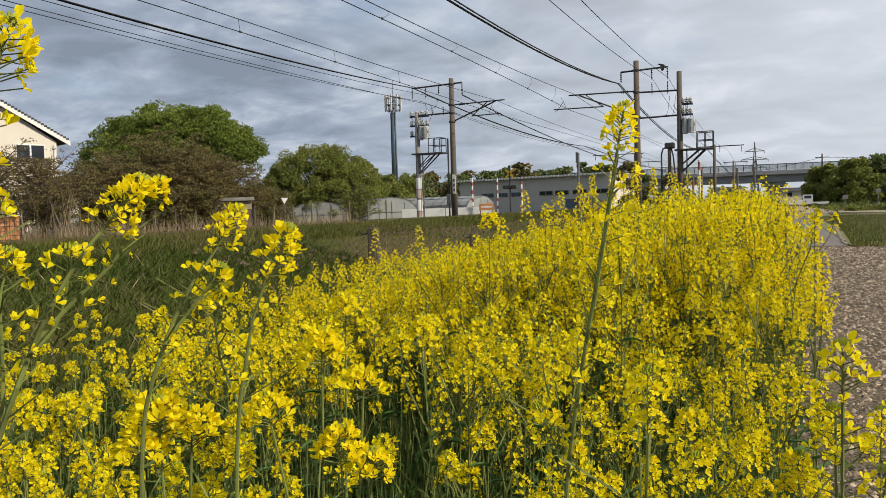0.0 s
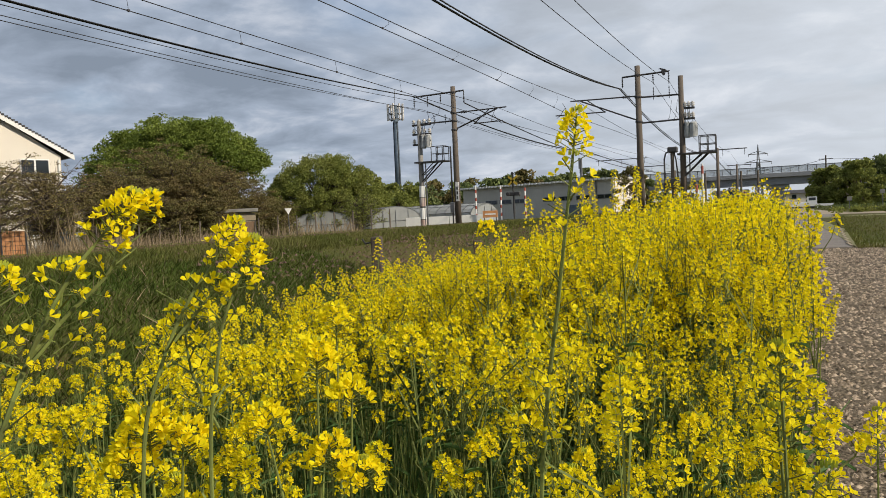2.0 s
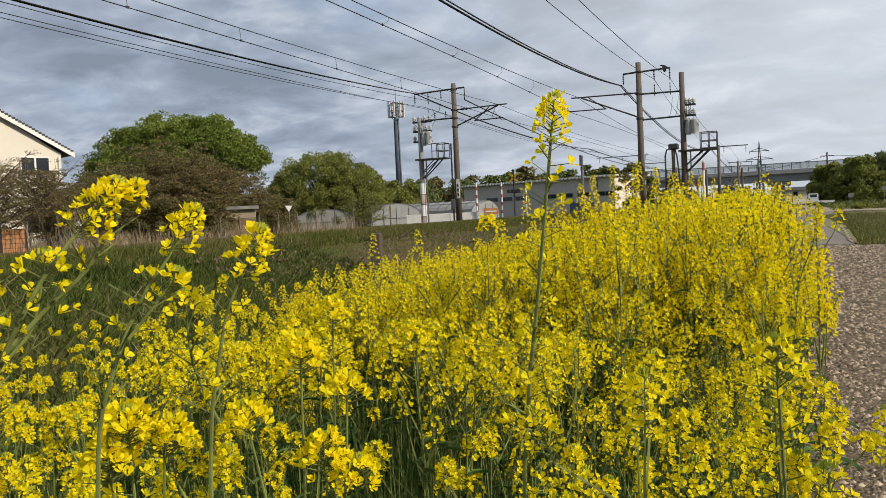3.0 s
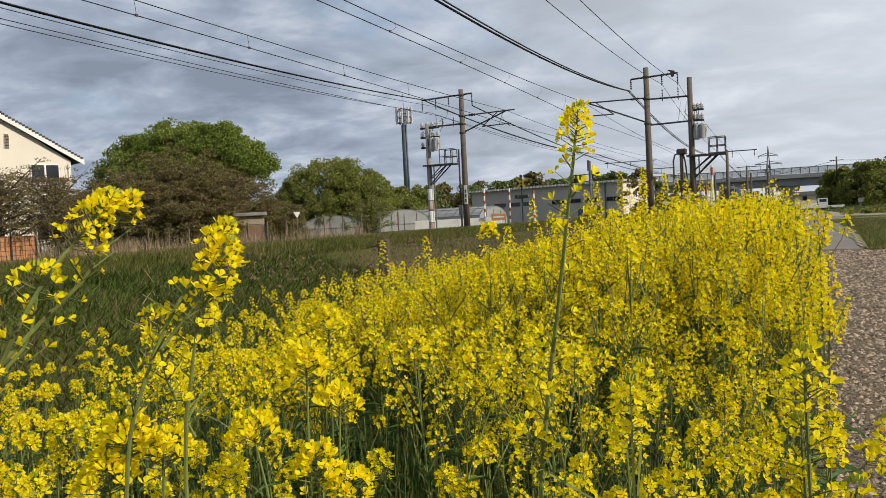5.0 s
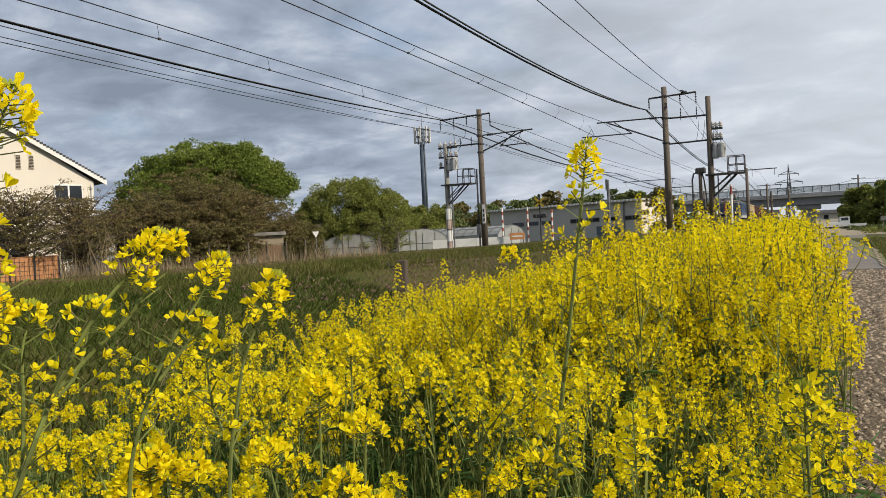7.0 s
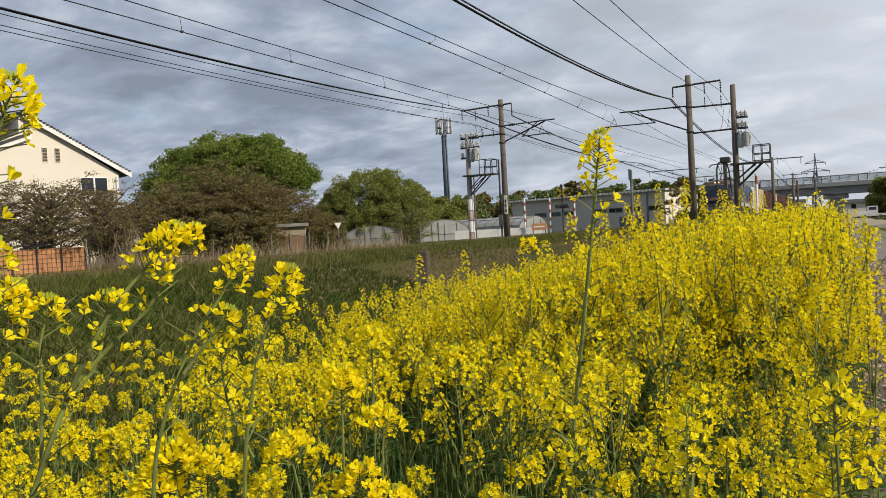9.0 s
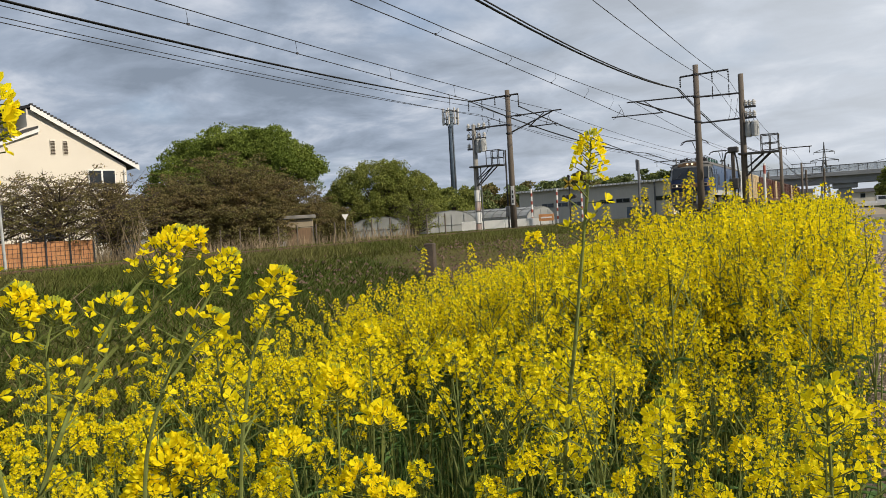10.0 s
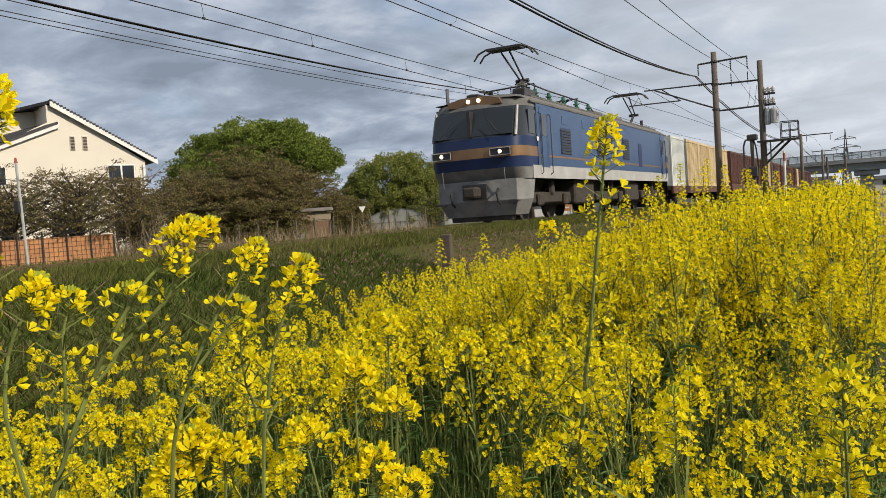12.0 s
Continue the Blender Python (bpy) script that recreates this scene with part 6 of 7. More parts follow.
def floret(sp, c, nrm, size, rng, fine, m=0, close=False):
    """Four petals, cupped; those close by are folded along the middle and ruffled at the rim."""
    u = nrm.orthogonal().normalized()
    u.rotate(Matrix.Rotation(rng.uniform(0, 1.57), 3, nrm))
    w = nrm.cross(u)
    cup = rng.uniform(0.45, 1.7) if close else rng.uniform(0.3, 1.3)
    for k in range(4):
        t = 1.5708 * k + rng.uniform(-0.22, 0.22)
        d = u * math.cos(t) + w * math.sin(t)
        e = nrm.cross(d)
        s = size * rng.uniform(0.8, 1.12)
        lift = nrm * (s * cup * rng.uniform(0.8, 1.15))
        if close or fine:
            fold = nrm * (s * rng.uniform(-0.22, 0.12))
            r1, r2 = nrm * (s * rng.uniform(-0.3, 0.18)), nrm * (s * rng.uniform(-0.3, 0.18))
            root, mid = c + d * (0.05 * s), c + d * (0.98 * s) + lift + fold
            if close:
                sp.poly([root, c + d * (0.34 * s) - e * (0.2 * s) + lift * 0.3, c + d * (0.68 * s) - e * (0.47 * s) + lift * 0.68 + r1 * 0.5, c + d * (0.98 * s) - e * (0.34 * s) + lift + r1, mid], m)
                sp.poly([root, mid, c + d * (0.98 * s) + e * (0.34 * s) + lift + r2, c + d * (0.68 * s) + e * (0.47 * s) + lift * 0.68 + r2 * 0.5, c + d * (0.34 * s) + e * (0.2 * s) + lift * 0.3], m)
            else:
                sp.poly([root, c + d * (0.58 * s) - e * (0.47 * s) + lift * 0.58 + r1 * 0.4, c + d * (0.97 * s) - e * (0.32 * s) + lift + r1, mid], m)
                sp.poly([root, mid, c + d * (0.97 * s) + e * (0.32 * s) + lift + r2, c + d * (0.58 * s) + e * (0.47 * s) + lift * 0.58 + r2 * 0.4], m)
        else:
            sp.poly([c, c + d * (0.6 * s) - e * (0.46 * s) + lift * 0.6, c + d * s + lift, c + d * (0.6 * s) + e * (0.46 * s) + lift * 0.6], m)


def raceme(fl, st, base, way, length, rng, fine, n, size, spread, head=True, mf=0, mb=0):
    """Flowers round a stalk: buds at its tip, a dome of open ones, looser ones below."""
    way = way.normalized()
    tip = base + way * length
    u = way.orthogonal().normalized()
    for k in range(n):
        h = (k + 0.5) / n
        t = 2.4 * k + rng.uniform(-0.4, 0.4)
        side = u.copy()
        side.rotate(Matrix.Rotation(t, 3, way))
        a = base + way * (length * h)
        if head and h > 0.55:
            reach = spread * (1.15 - 0.75 * h)
        else:
            reach = spread * rng.uniform(0.7, 1.05)
        c = a + side * reach + way * (reach * rng.uniform(0.3, 0.8))
        if fine:
            st.stalk(a, c, 0.0011, 0.0009, mb)
        nrm = (side * rng.uniform(0.5, 1.1) + way * rng.uniform(0.3, 1.0)).normalized()
        floret(fl, c, nrm, size * rng.uniform(0.8, 1.15), rng, fine, mf)
    if head:
        for k in range(10 if fine else 4):
            t = 2.4 * k
            side = u.copy()
            side.rotate(Matrix.Rotation(t, 3, way))
            rr = 0.009 * math.sqrt(k / 10)
            c = tip + side * rr + way * (0.012 - rr * 0.4)
            st.stalk(c - way * 0.004, c + way * 0.003 + side * 0.001, 0.0021, 0.0015, mb + (1 if fine else 0), 4)


def make_leaf(sp, base, way, length, width, m=0):
    side = way.cross(Vector((0, 0, 1)))
    if side.length < 0.01:
        side = Vector((1, 0, 0))
    side.normalize()
    up = side.cross(way).normalized()
    prev = None
    for i in range(5):
        u = i / 4
        c = base + way * (length * u) - Vector((0, 0, 1)) * (length * 0.45 * u * u)
        w = side * (width * (0.25 + 1.6 * u * (1.05 - u)))
        cur = (c - w + up * 0.01, c, c + w + up * 0.01)
        if prev:
            sp.poly([prev[0], prev[1], cur[1], cur[0]], m)
            sp.poly([prev[1], prev[2], cur[2], cur[1]], m)
        prev = cur


def canola(rng, height, fine, branches, florets, top_len=0.12, size=0.0105, spread=0.03, lean=0.06, leaves=6, clusters=None, sub=True):
    """One plant. Returns soups: stem, leaves and a list of flower clusters; far plants put all into the first."""
    st = Soup()
    lf = Soup()
    cl = []
    tip = Vector((rng.uniform(-lean, lean), rng.uniform(-lean, lean), height - top_len))
    axis = curved(Vector((0, 0, -0.02)), tip, Vector((rng.uniform(-0.03, 0.03), rng.uniform(-0.03, 0.03), 0)), 5)
    for i, (a, b) in enumerate(zip(axis, axis[1:])):
        st.stalk(a, b, 0.0055 - 0.0008 * i, 0.0047 - 0.0008 * i, 0, 5 if fine else 3)

    def along(u):
        i = min(4, int(u * 5))
        return axis[i].lerp(axis[i + 1], u * 5 - i)

    heads = [(axis[-1], axis[-1] - axis[-2], top_len, 1.0)]
    for k in range(branches):
        u = 0.48 + 0.47 * (k + rng.rand()) / branches
        a = along(u)
        t = 2.4 * k + rng.uniform(0, 1)
        out = rng.uniform(0.05, 0.15) * (1.3 - 0.5 * u)
        end = Vector((a.x + out * math.cos(t), a.y + out * math.sin(t), min(height - 0.04, a.z + rng.uniform(0.16, 0.36) * (1.3 - 0.6 * u))))
        pts = curved(a, end, Vector((0.02 * math.cos(t), 0.02 * math.sin(t), -0.02)), 3)
        for p, q in zip(pts, pts[1:]):
            st.stalk(p, q, 0.0028, 0.002, 0, 3)
        heads.append((pts[-1], (pts[-1] - pts[-2]).normalized() + Vector((0, 0, 1.4)), top_len * rng.uniform(0.55, 1.0), rng.uniform(0.6, 1.0)))
    for a, d, ln, f in heads:
        fl = Soup()
        raceme(fl, st, a, d, ln, rng, fine, max(4, int(florets * f)), size, spread)
        st.stalk(a, a + d.normalized() * ln, 0.0018, 0.0012, 0, 3)
        cl.append(fl)
    for k in range(leaves):
        u = 0.08 + 0.75 * (k + rng.rand()) / max(1, leaves)
        t = 2.4 * k + rng.rand()
        s = 1.15 - u
        make_leaf(lf, along(u), Vector((math.cos(t), math.sin(t), 0.55)).normalized(), rng.uniform(0.1, 0.2) * s + 0.03, rng.uniform(0.012, 0.03) * s + 0.004)
    # seed pods and spent stalks on the bare stem
    if fine:
        for k in range(14):
            u = rng.uniform(0.6, 0.98)
            t = rng.uniform(0, 6.28)
            a = along(u)
            d = Vector((math.cos(t), math.sin(t), 0.7)).normalized()
            st.stalk(a, a + d * rng.uniform(0.025, 0.05), 0.0011, 0.0008, 0, 3)
    return st, lf, cl


def plant_thing(name_seed, **kw):
    rng = np.random.RandomState(name_seed)
    st, lf, cl = canola(rng, fine=True, **kw)
    p = thing("canola_plant", (0, 0, 0), "yellow flowering canola plant with slender green stems", "plant", "canola plants of the flower strip")
    for nm, sp, ms in (("stem", st, [M_STEM, M_BUD]), ("leaves", lf, [M_LEAF])):
        ob = new(nm, sp.mesh(nm, ms))
        ob.parent = p
    for sp in cl:
        ob = tagged(new("raceme", sp.mesh("raceme", [M_PETAL])), kind="stuff")
        ob.parent = p
    return p


def canopy(x, y):
    """Height of the flower tops over the strip."""
    base = np.interp(x, [-3.7, -3.0, -2.0, -1.1, -0.3, 0.3], [0.73, 0.92, 1.05, 1.28, 1.38, 1.24])
    near = np.interp(y, [0.0, 2.0, 3.4, 5.5], [0.80, 0.84, 0.93, 1.0])
    return base * near


def strip_place(rng, y0, y1):
    y = rng.uniform(y0, y1)
    left = -3.5 - 0.2 * math.sin(y * 0.9) - (0.8 if y < 4 else 0)
    right = min(0.1, 0.02 + 0.03 * y) + 0.03 * math.sin(y * 1.7)
    return rng.uniform(left, right), y


NEAR_PLANTS = []


def build_near_plants():
    rng = np.random.RandomState(21)
    kinds = []
    for k in range(12):
        kinds.append((0.9 + 0.05 * k, plant_thing(100 + k, height=0.9 + 0.05 * k, branches=4 + k % 4, florets=24 + (k * 5) % 11, top_len=0.07 + 0.022 * (k % 5), size=0.0094,
                                                 spread=0.023 + 0.002 * (k % 4), leaves=9)))
    spots = []
    tries = 0
    while len(spots) < 290 and tries < 9000:
        tries += 1
        x, y = strip_place(rng, 0.75, 5.2)
        az = math.degrees(math.atan2(-x, y))
        r = math.hypot(x, y)
        if not -8 < az < 62 or r < 0.95:
            continue
        if (16 < az < 22 and r < 1.9 and rng.rand() < 0.6) or (22 <= az < 34 and r < 3.2 and rng.rand() < 0.9) or (34 <= az < 46 and r < 2.0 and rng.rand() < 0.5):
            continue
        if any((x - a) ** 2 + (y - b) ** 2 < 0.055 ** 2 for a, b in spots):
            continue
        spots.append((x, y))
    for i, (x, y) in enumerate(spots):
        h = canopy(x, y) * rng.uniform(0.74, 1.12)
        if rng.rand() < 0.05 and y > 2.2:
            h *= 1.12
        h0, proto = kinds[int(np.clip(round((h - 0.9) / 0.05 + rng.randint(-2, 3)), 0, 11))]
        s = h / h0
        m = pose(x, y, ground_z(x) - 0.01, rng.normal(0, 3), rng.normal(0, 3), rng.uniform(0, 360))
        ob = copy_thing(proto, m)
        ob.scale = (s, s, s)
        NEAR_PLANTS.append((ob, m, math.hypot(x, y)))
    for _, proto in kinds:
        for o in (*proto.children_recursive, proto):
            bpy.data.objects.remove(o)


build_near_plants()


def joined_plants(name, label, n, y0, y1, seed, kinds, heights, keep=lambda x, y: True, power=1.0):
    """Plants past the first few metres, in one mesh."""
    rng = np.random.RandomState(seed)
    protos = []
    for k in range(kinds[0]):
        st, lf, cl = canola(np.random.RandomState(seed * 31 + k), height=1.0, **kinds[1])
        v, f, m = [], [], []
        for sp, off in ((st, 0), (lf, 1)) + tuple((c, 2) for c in cl):
            o = len(v)
            v.extend(tuple(q) for q in sp.v)
            f.extend(tuple(i + o for i in q) for q in sp.f)
            m.extend([min(off + mm, 2) if off != 0 else 0 for mm in sp.m])
        tot = np.array([len(q) for q in f])
        protos.append((np.array(v), np.concatenate([np.array(q) for q in f]), tot, np.array(m)))
    V, I, T, Mi = [], [], [], []
    off = 0
    for k in range(n):
        y = y0 + (y1 - y0) * rng.rand() ** power
        left = -3.5 - 0.2 * math.sin(y * 0.9)
        x = rng.uniform(left, 0.1 + 0.05 * math.sin(y * 1.7))
        if not keep(x, y):
            continue
        v, idx, tot, m = protos[rng.randint(len(protos))]
        s = canopy(x, y) * rng.uniform(*heights)
        a = rng.uniform(0, 6.283)
        c, d = math.cos(a), math.sin(a)
        lx, ly = rng.normal(0, 0.035, 2)
        w = v * s
        q = np.stack([x + c * w[:, 0] - d * w[:, 1] + lx * w[:, 2], y + d * w[:, 0] + c * w[:, 1] + ly * w[:, 2], ground_z(x) + w[:, 2]], 1)
        V.append(q); I.append(idx + off); T.append(tot); Mi.append(m)
        off += len(v)
    V, I, T, Mi = (np.concatenate(a) for a in (V, I, T, Mi))
    me = bpy.data.meshes.new(name)
    me.vertices.add(len(V)); me.loops.add(len(I)); me.polygons.add(len(T))
    me.vertices.foreach_set("co", V.ravel())
    me.loops.foreach_set("vertex_index", I)
    me.polygons.foreach_set("loop_start", np.concatenate([[0], np.cumsum(T)[:-1]]))
    me.polygons.foreach_set("material_index", Mi)
    me.update(calc_edges=True)
    for mm in (M_STEM, M_LEAF, M_PETAL):
        me.materials.append(mm)
    tagged(new(name, me), label, "flowers", kind="stuff")


MID = (10, dict(fine=False, branches=8, florets=18, top_len=0.12, size=0.0094, spread=0.022, leaves=4))
FARK = (7, dict(fine=False, branches=6, florets=10, top_len=0.13, size=0.0135, spread=0.026, leaves=2))
joined_plants("canola_flowers", "dense yellow canola in bloom along the path", 860, 4.6, 13.0, 5, MID, (0.58, 1.16), power=1.25)
joined_plants("canola_flowers", "dense yellow canola receding along the path", 1500, 12.5, 46.0, 6, FARK, (0.76, 1.16), power=1.15)


LOW = (9, dict(fine=True, branches=7, florets=15, top_len=0.11, size=0.0094, spread=0.023, leaves=5))
joined_plants("canola_flowers", "lower canola in bloom between the taller stalks", 230, 1.5, 5.4, 8, LOW, (0.45, 0.85), keep=lambda x, y: x > -0.40 * y and math.hypot(x, y) > 1.5)


def in_strip(rng):
    y = 0.9 + 7 * rng.rand() ** 1.3
    x = rng.uniform(-3.5, 0.06)
    while math.hypot(x, y) < 1.05:
        y += 0.2
    return x, y, ground_z(x)


blades("canola_stalks", "crowded thin green canola stalks below the flowers", "stalks", 5200, in_strip, 0.35, 0.85, 0.0026, 0.08, M_STEM, 12)
blades("undergrowth", "dark green leaves and grass under the flowers", "undergrowth", 12000, in_strip, 0.1, 0.42, 0.012, 0.35, M_LEAF, 13)


def flower_maker(p, st, rng):
    """Sets flowers on the plant p, each one a part, their stalks in st; a small dome of buds closes a head."""
    def flowers(base, d, ln, n, spread, size, head=True):
        """Each flower is a part; a small dome of buds closes the head."""
        for k in range(n):
            h = (k + 0.5) / n
            t = 2.4 * k + rng.uniform(-0.4, 0.4)
            side = d.orthogonal().normalized()
            side.rotate(Matrix.Rotation(t, 3, d))
            c0 = base + d * (ln * h)
            reach = spread * (1.25 - 0.85 * h) if head else spread * rng.uniform(0.75, 1.1)
            c = c0 + side * reach + d * (reach * rng.uniform(0.15, 0.7))
            st.stalk(c0, c, 0.0009, 0.0008, 0)
            fl = Soup()
            o = Vector((0, 0, 0))
            floret(fl, o, (side * rng.uniform(0.35, 0.95) + d * rng.uniform(0.4, 1.1)).normalized(), size * rng.uniform(0.75, 1.1), rng, True, close=True)
            ob = new("flower", fl.mesh("flower", [M_PETAL]))
            ob.parent, ob.location = p, c
        if head:
            dummy = Soup()
            raceme(dummy, st, base, d, ln, rng, True, 0, size, spread)

    return flowers


def spray(az, r, stems, seed, label):
    """A leaning plant close by: each stem is a run of (sideways, height) and a head of (length, flowers, spread, size, loose)."""
    rng = np.random.RandomState(seed)
    x, y = polar(az, r)
    z = ground_z(x)
    p = thing("canola_plant", (x, y, z), label, "plant", "canola plants of the flower strip", rz=az)
    st = Soup()
    flowers = flower_maker(p, st, rng)
    for run, (ln, n, spread, size, loose), thick in stems:
        depth = rng.uniform(-0.03, 0.03)
        pts = [Vector((sx, depth * min(1.0, h / 1.2), h - z)) for sx, h in run]
        smooth = []
        for i, (a, b) in enumerate(zip(pts, pts[1:])):
            before, after = pts[max(0, i - 1)], pts[min(len(pts) - 1, i + 2)]
            for k in range(4):
                u = k / 4
                smooth.append(a.lerp(b, u) + ((b - before) - (after - a)) * (0.25 * u * (1 - u)))
        smooth.append(pts[-1])
        for i, (a, b) in enumerate(zip(smooth, smooth[1:])):
            u = i / len(smooth)
            st.stalk(a, b, thick * (1 - 0.55 * u), thick * (1 - 0.55 * (u + 1 / len(smooth))), 0, 6)
        d = (pts[-1] - pts[-2]).normalized()
        st.stalk(pts[-1], pts[-1] + d * ln, thick * 0.42, thick * 0.3, 0, 5)
        flowers(pts[-1], d, ln, n, spread, size)
        if loose:
            flowers(pts[-1] - d * (0.03 * loose), d, 0.03 * loose, int(2.2 * loose), spread * 1.15, size, head=False)
        for k in range(5):
            a = smooth[len(smooth) // 2 + k % 4]
            t = rng.uniform(0, 6.28)
            st.stalk(a, a + Vector((math.cos(t), math.sin(t), 0.6)) * rng.uniform(0.03, 0.06), 0.0013, 0.0009, 0, 4)
    ob = new("stem", st.mesh("stem", [M_STEM, M_BUD])); ob.parent = p
    lf = Soup()
    for k in range(6):
        t = 2.4 * k
        make_leaf(lf, Vector((-0.1, 0, 0.1 + 0.1 * k)), Vector((math.cos(t), math.sin(t), 0.5)).normalized(), 0.16, 0.02)
    ob = new("leaves", lf.mesh("leaves", [M_LEAF])); ob.parent = p
    return p


def hero(az, r, tops, seed, label):
    """A plant close by, built stalk by stalk: tops are (sideways, towards the camera, height, cluster length, flowers, spread, size, loose)."""
    rng = np.random.RandomState(seed)
    x, y = polar(az, r)
    z = ground_z(x)
    p = thing("canola_plant", (x, y, z), label, "plant", "canola plants of the flower strip", rz=az)
    st = Soup()
    flowers = flower_maker(p, st, rng)
    root = Vector((0, 0, 0))
    for sx, sy, h, ln, n, spread, size, loose in tops:
        tip = Vector((sx, sy, h - z - ln))
        pts = curved(root, tip, Vector((-0.3 * sx + rng.uniform(-0.03, 0.03), -0.3 * sy, 0)), 8)
        for i, (a, b) in enumerate(zip(pts, pts[1:])):
            st.stalk(a, b, 0.0042 - 0.0003 * i, 0.0039 - 0.0003 * i, 0, 6)
        if root.length == 0:
            root = pts[5].copy()
        d = (pts[-1] - pts[-2]).normalized()
        st.stalk(pts[-1], pts[-1] + d * ln, 0.0019, 0.0012, 0, 5)
        flowers(pts[-1], d, ln, n, spread, size)
        if loose:
            flowers(pts[-1] - d * (0.045 * loose), d, 0.045 * loose, int(2.8 * loose), spread * 0.95, size, head=False)
    ob = new("stem", st.mesh("stem", [M_STEM, M_BUD])); ob.parent = p
    lf = Soup()
    for k in range(6):
        t = 2.4 * k
        make_leaf(lf, Vector((0, 0, 0.1 + 0.1 * k)), Vector((math.cos(t), math.sin(t), 0.5)).normalized(), 0.16, 0.02)
    ob = new("leaves", lf.mesh("leaves", [M_LEAF])); ob.parent = p
    return p


DENSE, LOOSE = "canola plant with dense rounded yellow heads", "branching canola plant with scattered yellow flowers"
TALL = spray(17.0, 1.3, [([(0.0, 0.02), (0.025, 0.7), (0.043, 1.09), (0.077, 1.34), (0.098, 1.49), (0.112, 1.59)], (0.06, 30, 0.02, 0.0094, 0), 0.0046),
                         ([(0.077, 1.34), (0.098, 1.49), (0.110, 1.57)], (0.01, 2, 0.026, 0.0104, 15), 0.002)], 1, "tall single canola stalk with a loose yellow head")
SPRAY = spray(52.9, 1.1, [
    ([(-0.14, 0.02), (-0.06, 0.75), (0.0, 1.08), (0.043, 1.222), (0.102, 1.364), (0.15, 1.445), (0.178, 1.478)], (0.08, 46, 0.021, 0.0086, 7), 0.0046),
    ([(0.09, 1.34), (0.15, 1.40), (0.192, 1.437), (0.221, 1.485), (0.24, 1.512)], (0.03, 30, 0.016, 0.0062, 5), 0.0032),
    ([(0.055, 1.25), (0.06, 1.33), (0.062, 1.40), (0.068, 1.425)], (0.03, 16, 0.018, 0.0078, 3), 0.0028),
    ([(0.02, 1.15), (-0.01, 1.31), (0.004, 1.403), (0.016, 1.427)], (0.055, 38, 0.022, 0.0086, 4), 0.0032),
    ([(0.08, 1.32), (0.12, 1.36), (0.135, 1.40), (0.14, 1.425)], (0.03, 9, 0.022, 0.009, 3), 0.0026)], 2, LOOSE)
SPRAY2 = spray(44.5, 1.1, [
    ([(-0.05, 0.02), (0.0, 0.7), (0.02, 1.12), (0.035, 1.268), (0.085, 1.392), (0.115, 1.435), (0.128, 1.455)], (0.055, 26, 0.018, 0.008, 6), 0.0036),
    ([(0.07, 1.35), (0.10, 1.385), (0.112, 1.40)], (0.03, 10, 0.02, 0.009, 2), 0.0024)], 3, LOOSE)
SPRAY3 = spray(37.1, 1.12, [
    ([(-0.03, 0.02), (-0.02, 0.8), (-0.012, 1.18), (0.0, 1.284), (0.016, 1.37), (0.036, 1.415)], (0.065, 32, 0.02, 0.0086, 6), 0.0036),
    ([(0.0, 1.22), (-0.03, 1.30), (-0.035, 1.36)], (0.03, 14, 0.022, 0.009, 2), 0.0026)], 12, LOOSE)
CORNER = spray(58.6, 0.85, [([(-0.06, 0.02), (-0.01, 0.9), (0.03, 1.3), (0.07, 1.52), (0.105, 1.63)], (0.06, 30, 0.026, 0.0092, 5), 0.0036),
                           ([(0.03, 1.3), (0.06, 1.42), (0.085, 1.5)], (0.03, 10, 0.022, 0.009, 2), 0.002)], 4, "tall canola stalk with a drooping yellow head")
CLUMP = hero(40.9, 1.2, [(-0.02, 0, 1.235, 0.05, 49, 0.033, 0.0100, 2), (0.035, 0.03, 1.21, 0.05, 44, 0.031, 0.0100, 0), (-0.07, 0.0, 1.19, 0.05, 41, 0.031, 0.0100, 0)], 5, DENSE)
CLUMP2 = hero(32.1, 1.35, [(0, 0, 1.295, 0.06, 49, 0.029, 0.0100, 1), (-0.09, 0.02, 1.19, 0.05, 38, 0.028, 0.0096, 0)], 6, DENSE)
CLUMP3 = hero(29.0, 1.35, [(0.0, 0, 1.13, 0.06, 49, 0.031, 0.0100, 2), (0.05, 0, 1.09, 0.05, 44, 0.031, 0.0100, 0), (-0.01, 0.02, 1.22, 0.04, 29, 0.028, 0.0096, 0)], 7, DENSE)
CLUMP4 = hero(30.2, 1.75, [(0.0, 0, 1.31, 0.06, 44, 0.031, 0.0100, 2)], 8, DENSE)
EDGE = hero(-3.4, 0.95, [(0.0, 0, 1.335, 0.05, 22, 0.023, 0.0072, 3), (-0.05, 0.03, 1.26, 0.05, 17, 0.023, 0.0069, 3), (0.05, 0.02, 1.20, 0.05, 17, 0.022, 0.0069, 3)], 9, "canola plant leaning over the gravel path")
BALL = hero(19.1, 3.4, [(0, 0, 1.46, 0.07, 58, 0.033, 0.0100, 0)], 10, "canola plant with a ball-shaped yellow head")
HEROES = [(SPRAY2, 0.8, 0.7), (SPRAY3, 0.6, 0.2), (CLUMP, 0.35, 0.5), (CLUMP2, 0.3, 0.6), (CLUMP3, 0.3, 0.2), (CLUMP4, 0.3, 0.3), (BALL, 0.3, 0.1)]
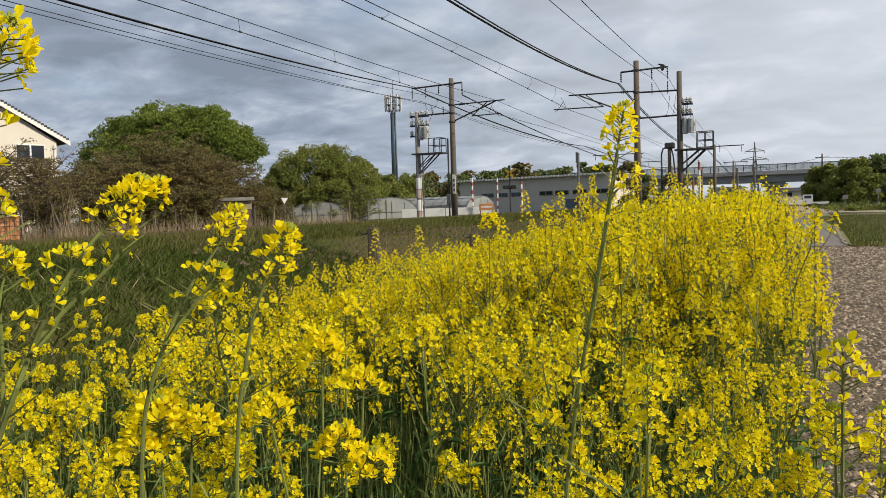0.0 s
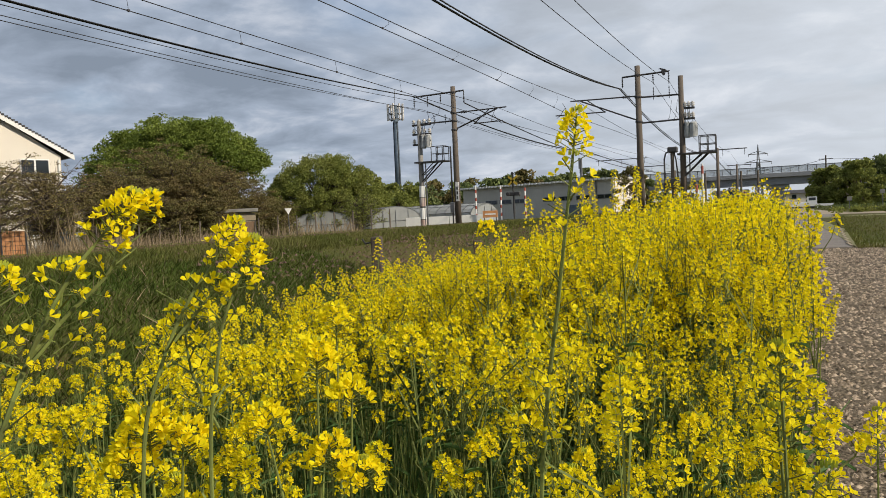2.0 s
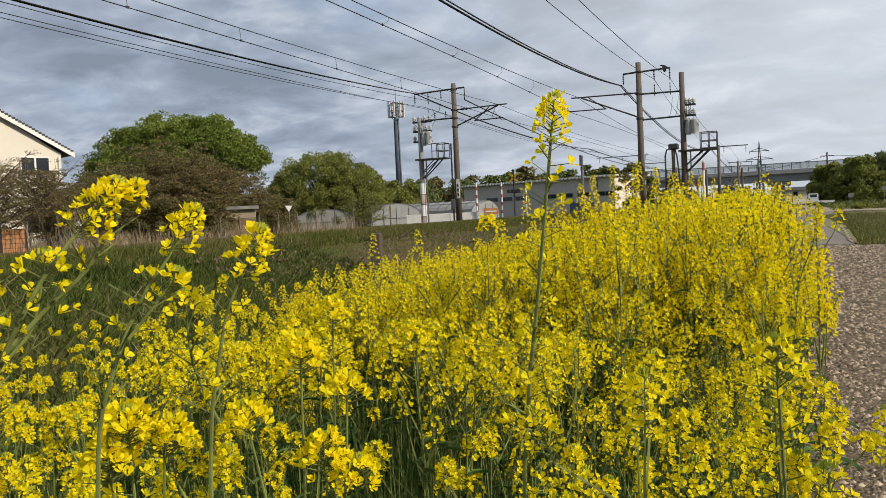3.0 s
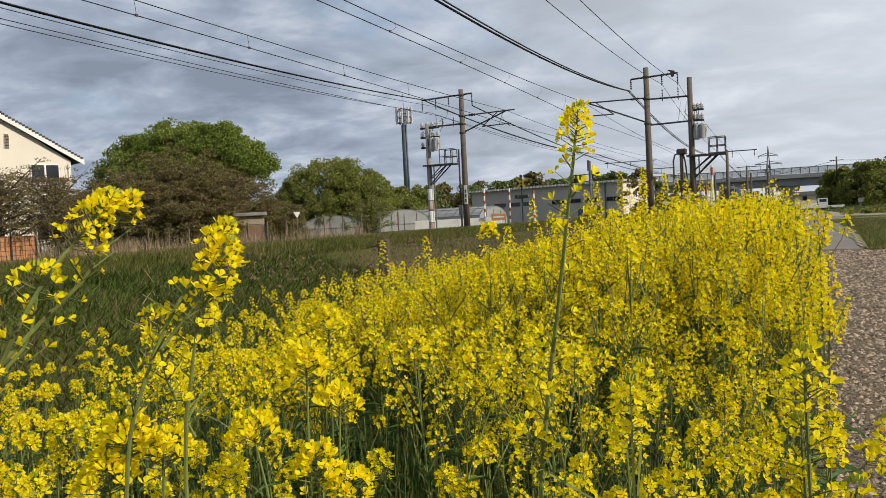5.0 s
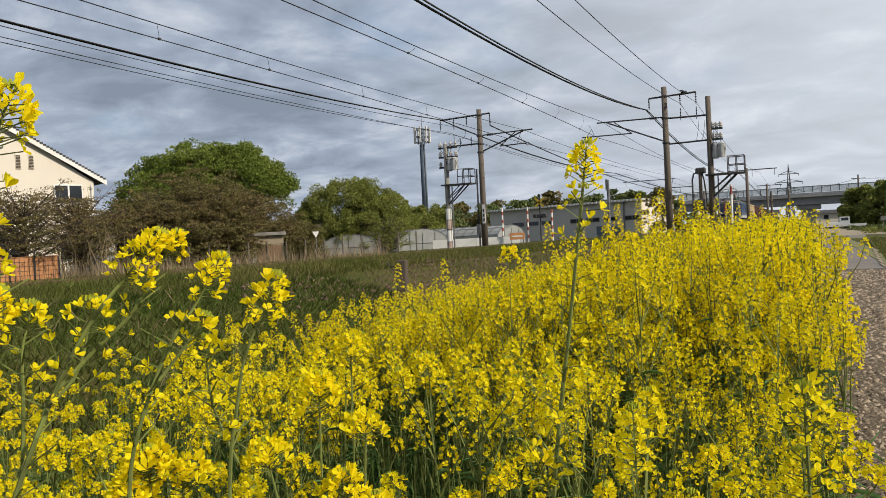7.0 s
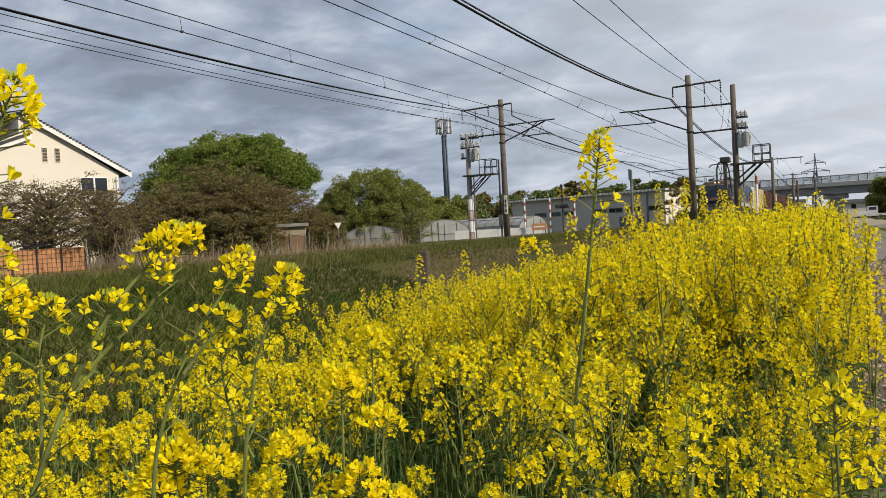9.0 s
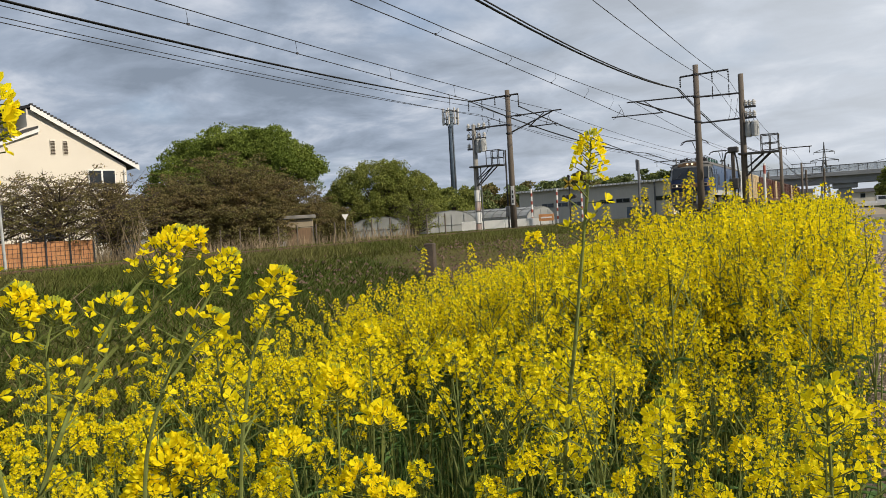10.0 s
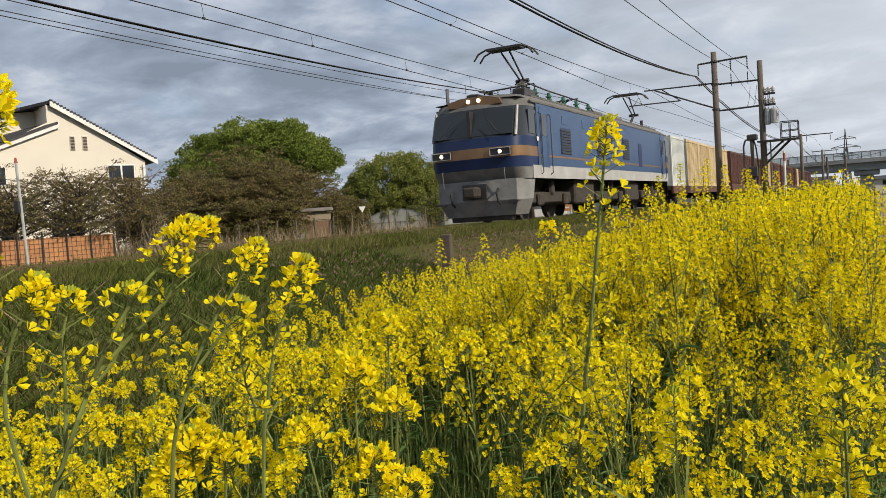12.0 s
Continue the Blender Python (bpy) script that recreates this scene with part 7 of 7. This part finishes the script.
for k_, (az_, r_, h_, ln_, n_) in enumerate(((-2.5, 3.0, 1.30, 0.26, 46), (-2.7, 3.5, 1.45, 0.16, 14), (27.1, 5.0, 1.37, 0.16, 15), (23.5, 5.0, 1.38, 0.16, 15), (8.2, 6.0, 1.78, 0.2, 20), (16.1, 5.0, 1.58, 0.2, 18),
                                             (10.2, 5.5, 1.74, 0.24, 24), (6.6, 7.0, 1.72, 0.22, 20), (14.8, 4.6, 1.50, 0.2, 18), (5.0, 7.5, 1.74, 0.2, 18), (12.2, 5.2, 1.62, 0.2, 20), (9.3, 6.5, 1.66, 0.2, 18), (3.6, 8.0, 1.68, 0.2, 18), (17.6, 4.8, 1.42, 0.16, 14), (2.4, 9.5, 1.7, 0.2, 16), (9.0, 5.2, 1.70, 0.24, 26), (7.4, 6.0, 1.73, 0.22, 24), (11.2, 5.0, 1.66, 0.22, 24), (13.4, 4.8, 1.56, 0.2, 22), (5.8, 6.5, 1.70, 0.22, 24), (4.3, 7.0, 1.69, 0.2, 22), (-6.0, 1.75, 1.08, 0.12, 18))):
    HEROES.append((hero(az_, r_, [(0.0, 0, h_, ln_, int(n_ * 1.7), 0.024, 0.0098, 0), (0.06, 0, h_ - 0.18, 0.12, 24, 0.024, 0.0098, 0), (-0.05, 0.03, h_ - 0.26, 0.14, 24, 0.024, 0.0098, 0)], 30 + k_, "tall slender canola spire above the other flowers"), 0.35, 0.37 * k_))
TALL_WAY = [(0, 9.7), (0.5, 10.5), (1, 11.8), (1.5, 11.45), (2, 12.1), (2.5, 13.45), (3, 13.15), (3.5, 12.6), (4, 12.2), (4.5, 11.8), (5, 11.7), (5.5, 12.7), (6, 12.05), (6.5, 11.7), (7, 11.85),
            (7.5, 12.2), (8, 12.4), (8.5, 12.3), (9, 12.35), (9.5, 12.4), (10, 12.75), (10.5, 12.7), (11, 12.75), (11.5, 12.15), (12, 12.2)]
CORNER_WAY = [(0, 49.3), (0.7, 49.2), (1.5, 50.1), (2.2, 51.6), (3, 51.8), (4, 50.6), (5, 51.3), (5.5, 50.8), (6.2, 49.2), (6.6, 48.6), (7.1, 48.8), (8, 49.9), (8.8, 49.2), (9.5, 49.6), (10.2, 50.9), (11, 51.2), (12, 51.0)]
SPRAY_WAY = [(0, 1.35), (0.8, 1.59), (1.6, 2.23), (2.4, 0.69), (3.2, 0.74), (4.8, 1.38), (5.4, 0.09), (6.0, 0.12), (7.2, 0.07), (9.0, 0.0), (12.0, -0.47)]
EDGE_WAY = [(0, -6.2), (0.5, -4.86), (1, -4.04), (1.5, -3.66), (2, -3.06), (2.5, -2.32), (3, -2.67), (3.8, -3.5), (4.5, -2.9), (5, -4.3), (5.5, -4.9), (6.5, -4.7), (7.2, -4.2), (8, -4.8), (8.8, -4.2), (9.5, -4.8), (10.4, -4.2), (11.2, -4.6), (12, -5.0)]


def motions():
    # the train comes on at a steady speed
    stops = [(t, NOSE_AT_END + SPEED * (12 - t)) for t in (0, 3, 6, 9, 12)]
    walk(LOCO, [(t, pose(NEAR, y, RAIL)) for t, y in stops])
    back = 20.1
    for w in WAGONS:
        walk(w, [(t, pose(NEAR, y + back, RAIL)) for t, y in stops])
        back += 20.3
    # the crow lifts off the crossarm and drops away behind the bank
    rows = [(0, (-5.15, 44, 8.5), 100), (6.5, (-5.15, 44, 8.5), 100), (6.7, (-5.15, 44, 8.54), 110), (6.85, (-5.25, 44, 8.68), 110), (7.0, (-5.45, 43.8, 8.45), 115), (7.2, (-5.75, 43.5, 7.95), 115), (7.6, (-6.8, 42, 6.0), 110),
            (8.2, (-12, 38, 3.2), 95), (8.7, (-24, 32, 2.2), 90), (9.5, (-45, 26, 2.4), 90), (12, (-110, 10, 5), 90)]
    walk(CROW, [(t, pose(*q, 0, 0, a - 180)) for t, q, a in rows])
    for w, s in zip(WINGS, (-1, 1)):
        flap = [(0, 78), (6.5, 78), (6.7, 20)]
        k = 0
        t = 6.85
        while t < 12.01:
            flap.append((t, -50 if k % 2 == 0 else 30))
            k += 1
            t += 0.15
        walk(w, [(t, pose(s * 0.06, 0, 0.17, 0, s * a, 0)) for t, a in flap])
    # the tall stalk and the one over the path swing with the gusts
    m = TALL.matrix_world.copy()
    walk(TALL, [(t, m @ pose(0, 0, 0, 0, 0.84 * (12.0 - az), 0)) for t, az in TALL_WAY])
    m = CORNER.matrix_world.copy()
    walk(CORNER, [(t, m @ pose(0, 0, 0, 0, 0.53 * (50.3 - az), 0)) for t, az in CORNER_WAY])
    m = SPRAY.matrix_world.copy()
    walk(SPRAY, [(t, m @ pose(0, 0, 0, 0, -0.75 * az, 0)) for t, az in SPRAY_WAY])
    m = EDGE.matrix_world.copy()
    walk(EDGE, [(t, m @ pose(0, 0, 0, 0, 0.7 * (-3.4 - az), 0)) for t, az in EDGE_WAY])
    # plants nod in the breeze
    for ob, amount, ph in HEROES:
        m = ob.matrix_world.copy()
        rows = []
        for i in range(31):
            t = 0.4 * i
            a = amount * (math.sin(2.1 * t + ph * 5) + 0.6 * math.sin(4.7 * t + ph * 3))
            b = 0.5 * amount * math.sin(2.9 * t + ph * 7)
            rows.append((t, m @ pose(0, 0, 0, b, a, 0)))
        walk(ob, rows)
    rng = np.random.RandomState(5)
    for ob, m, r in NEAR_PLANTS:
        if r > 3.2:
            continue
        ph, sc = rng.uniform(0, 6.28), ob.scale.copy()
        rows = []
        for i in range(25):
            t = 0.5 * i
            a = 0.9 * math.sin(2.3 * t + ph) + 0.5 * math.sin(5.1 * t + 2 * ph)
            rows.append((t, pose(*m.translation) @ pose(0, 0, 0, 0.5 * a, a, 0) @ m.to_3x3().to_4x4()))
        walk(ob, rows)


motions()
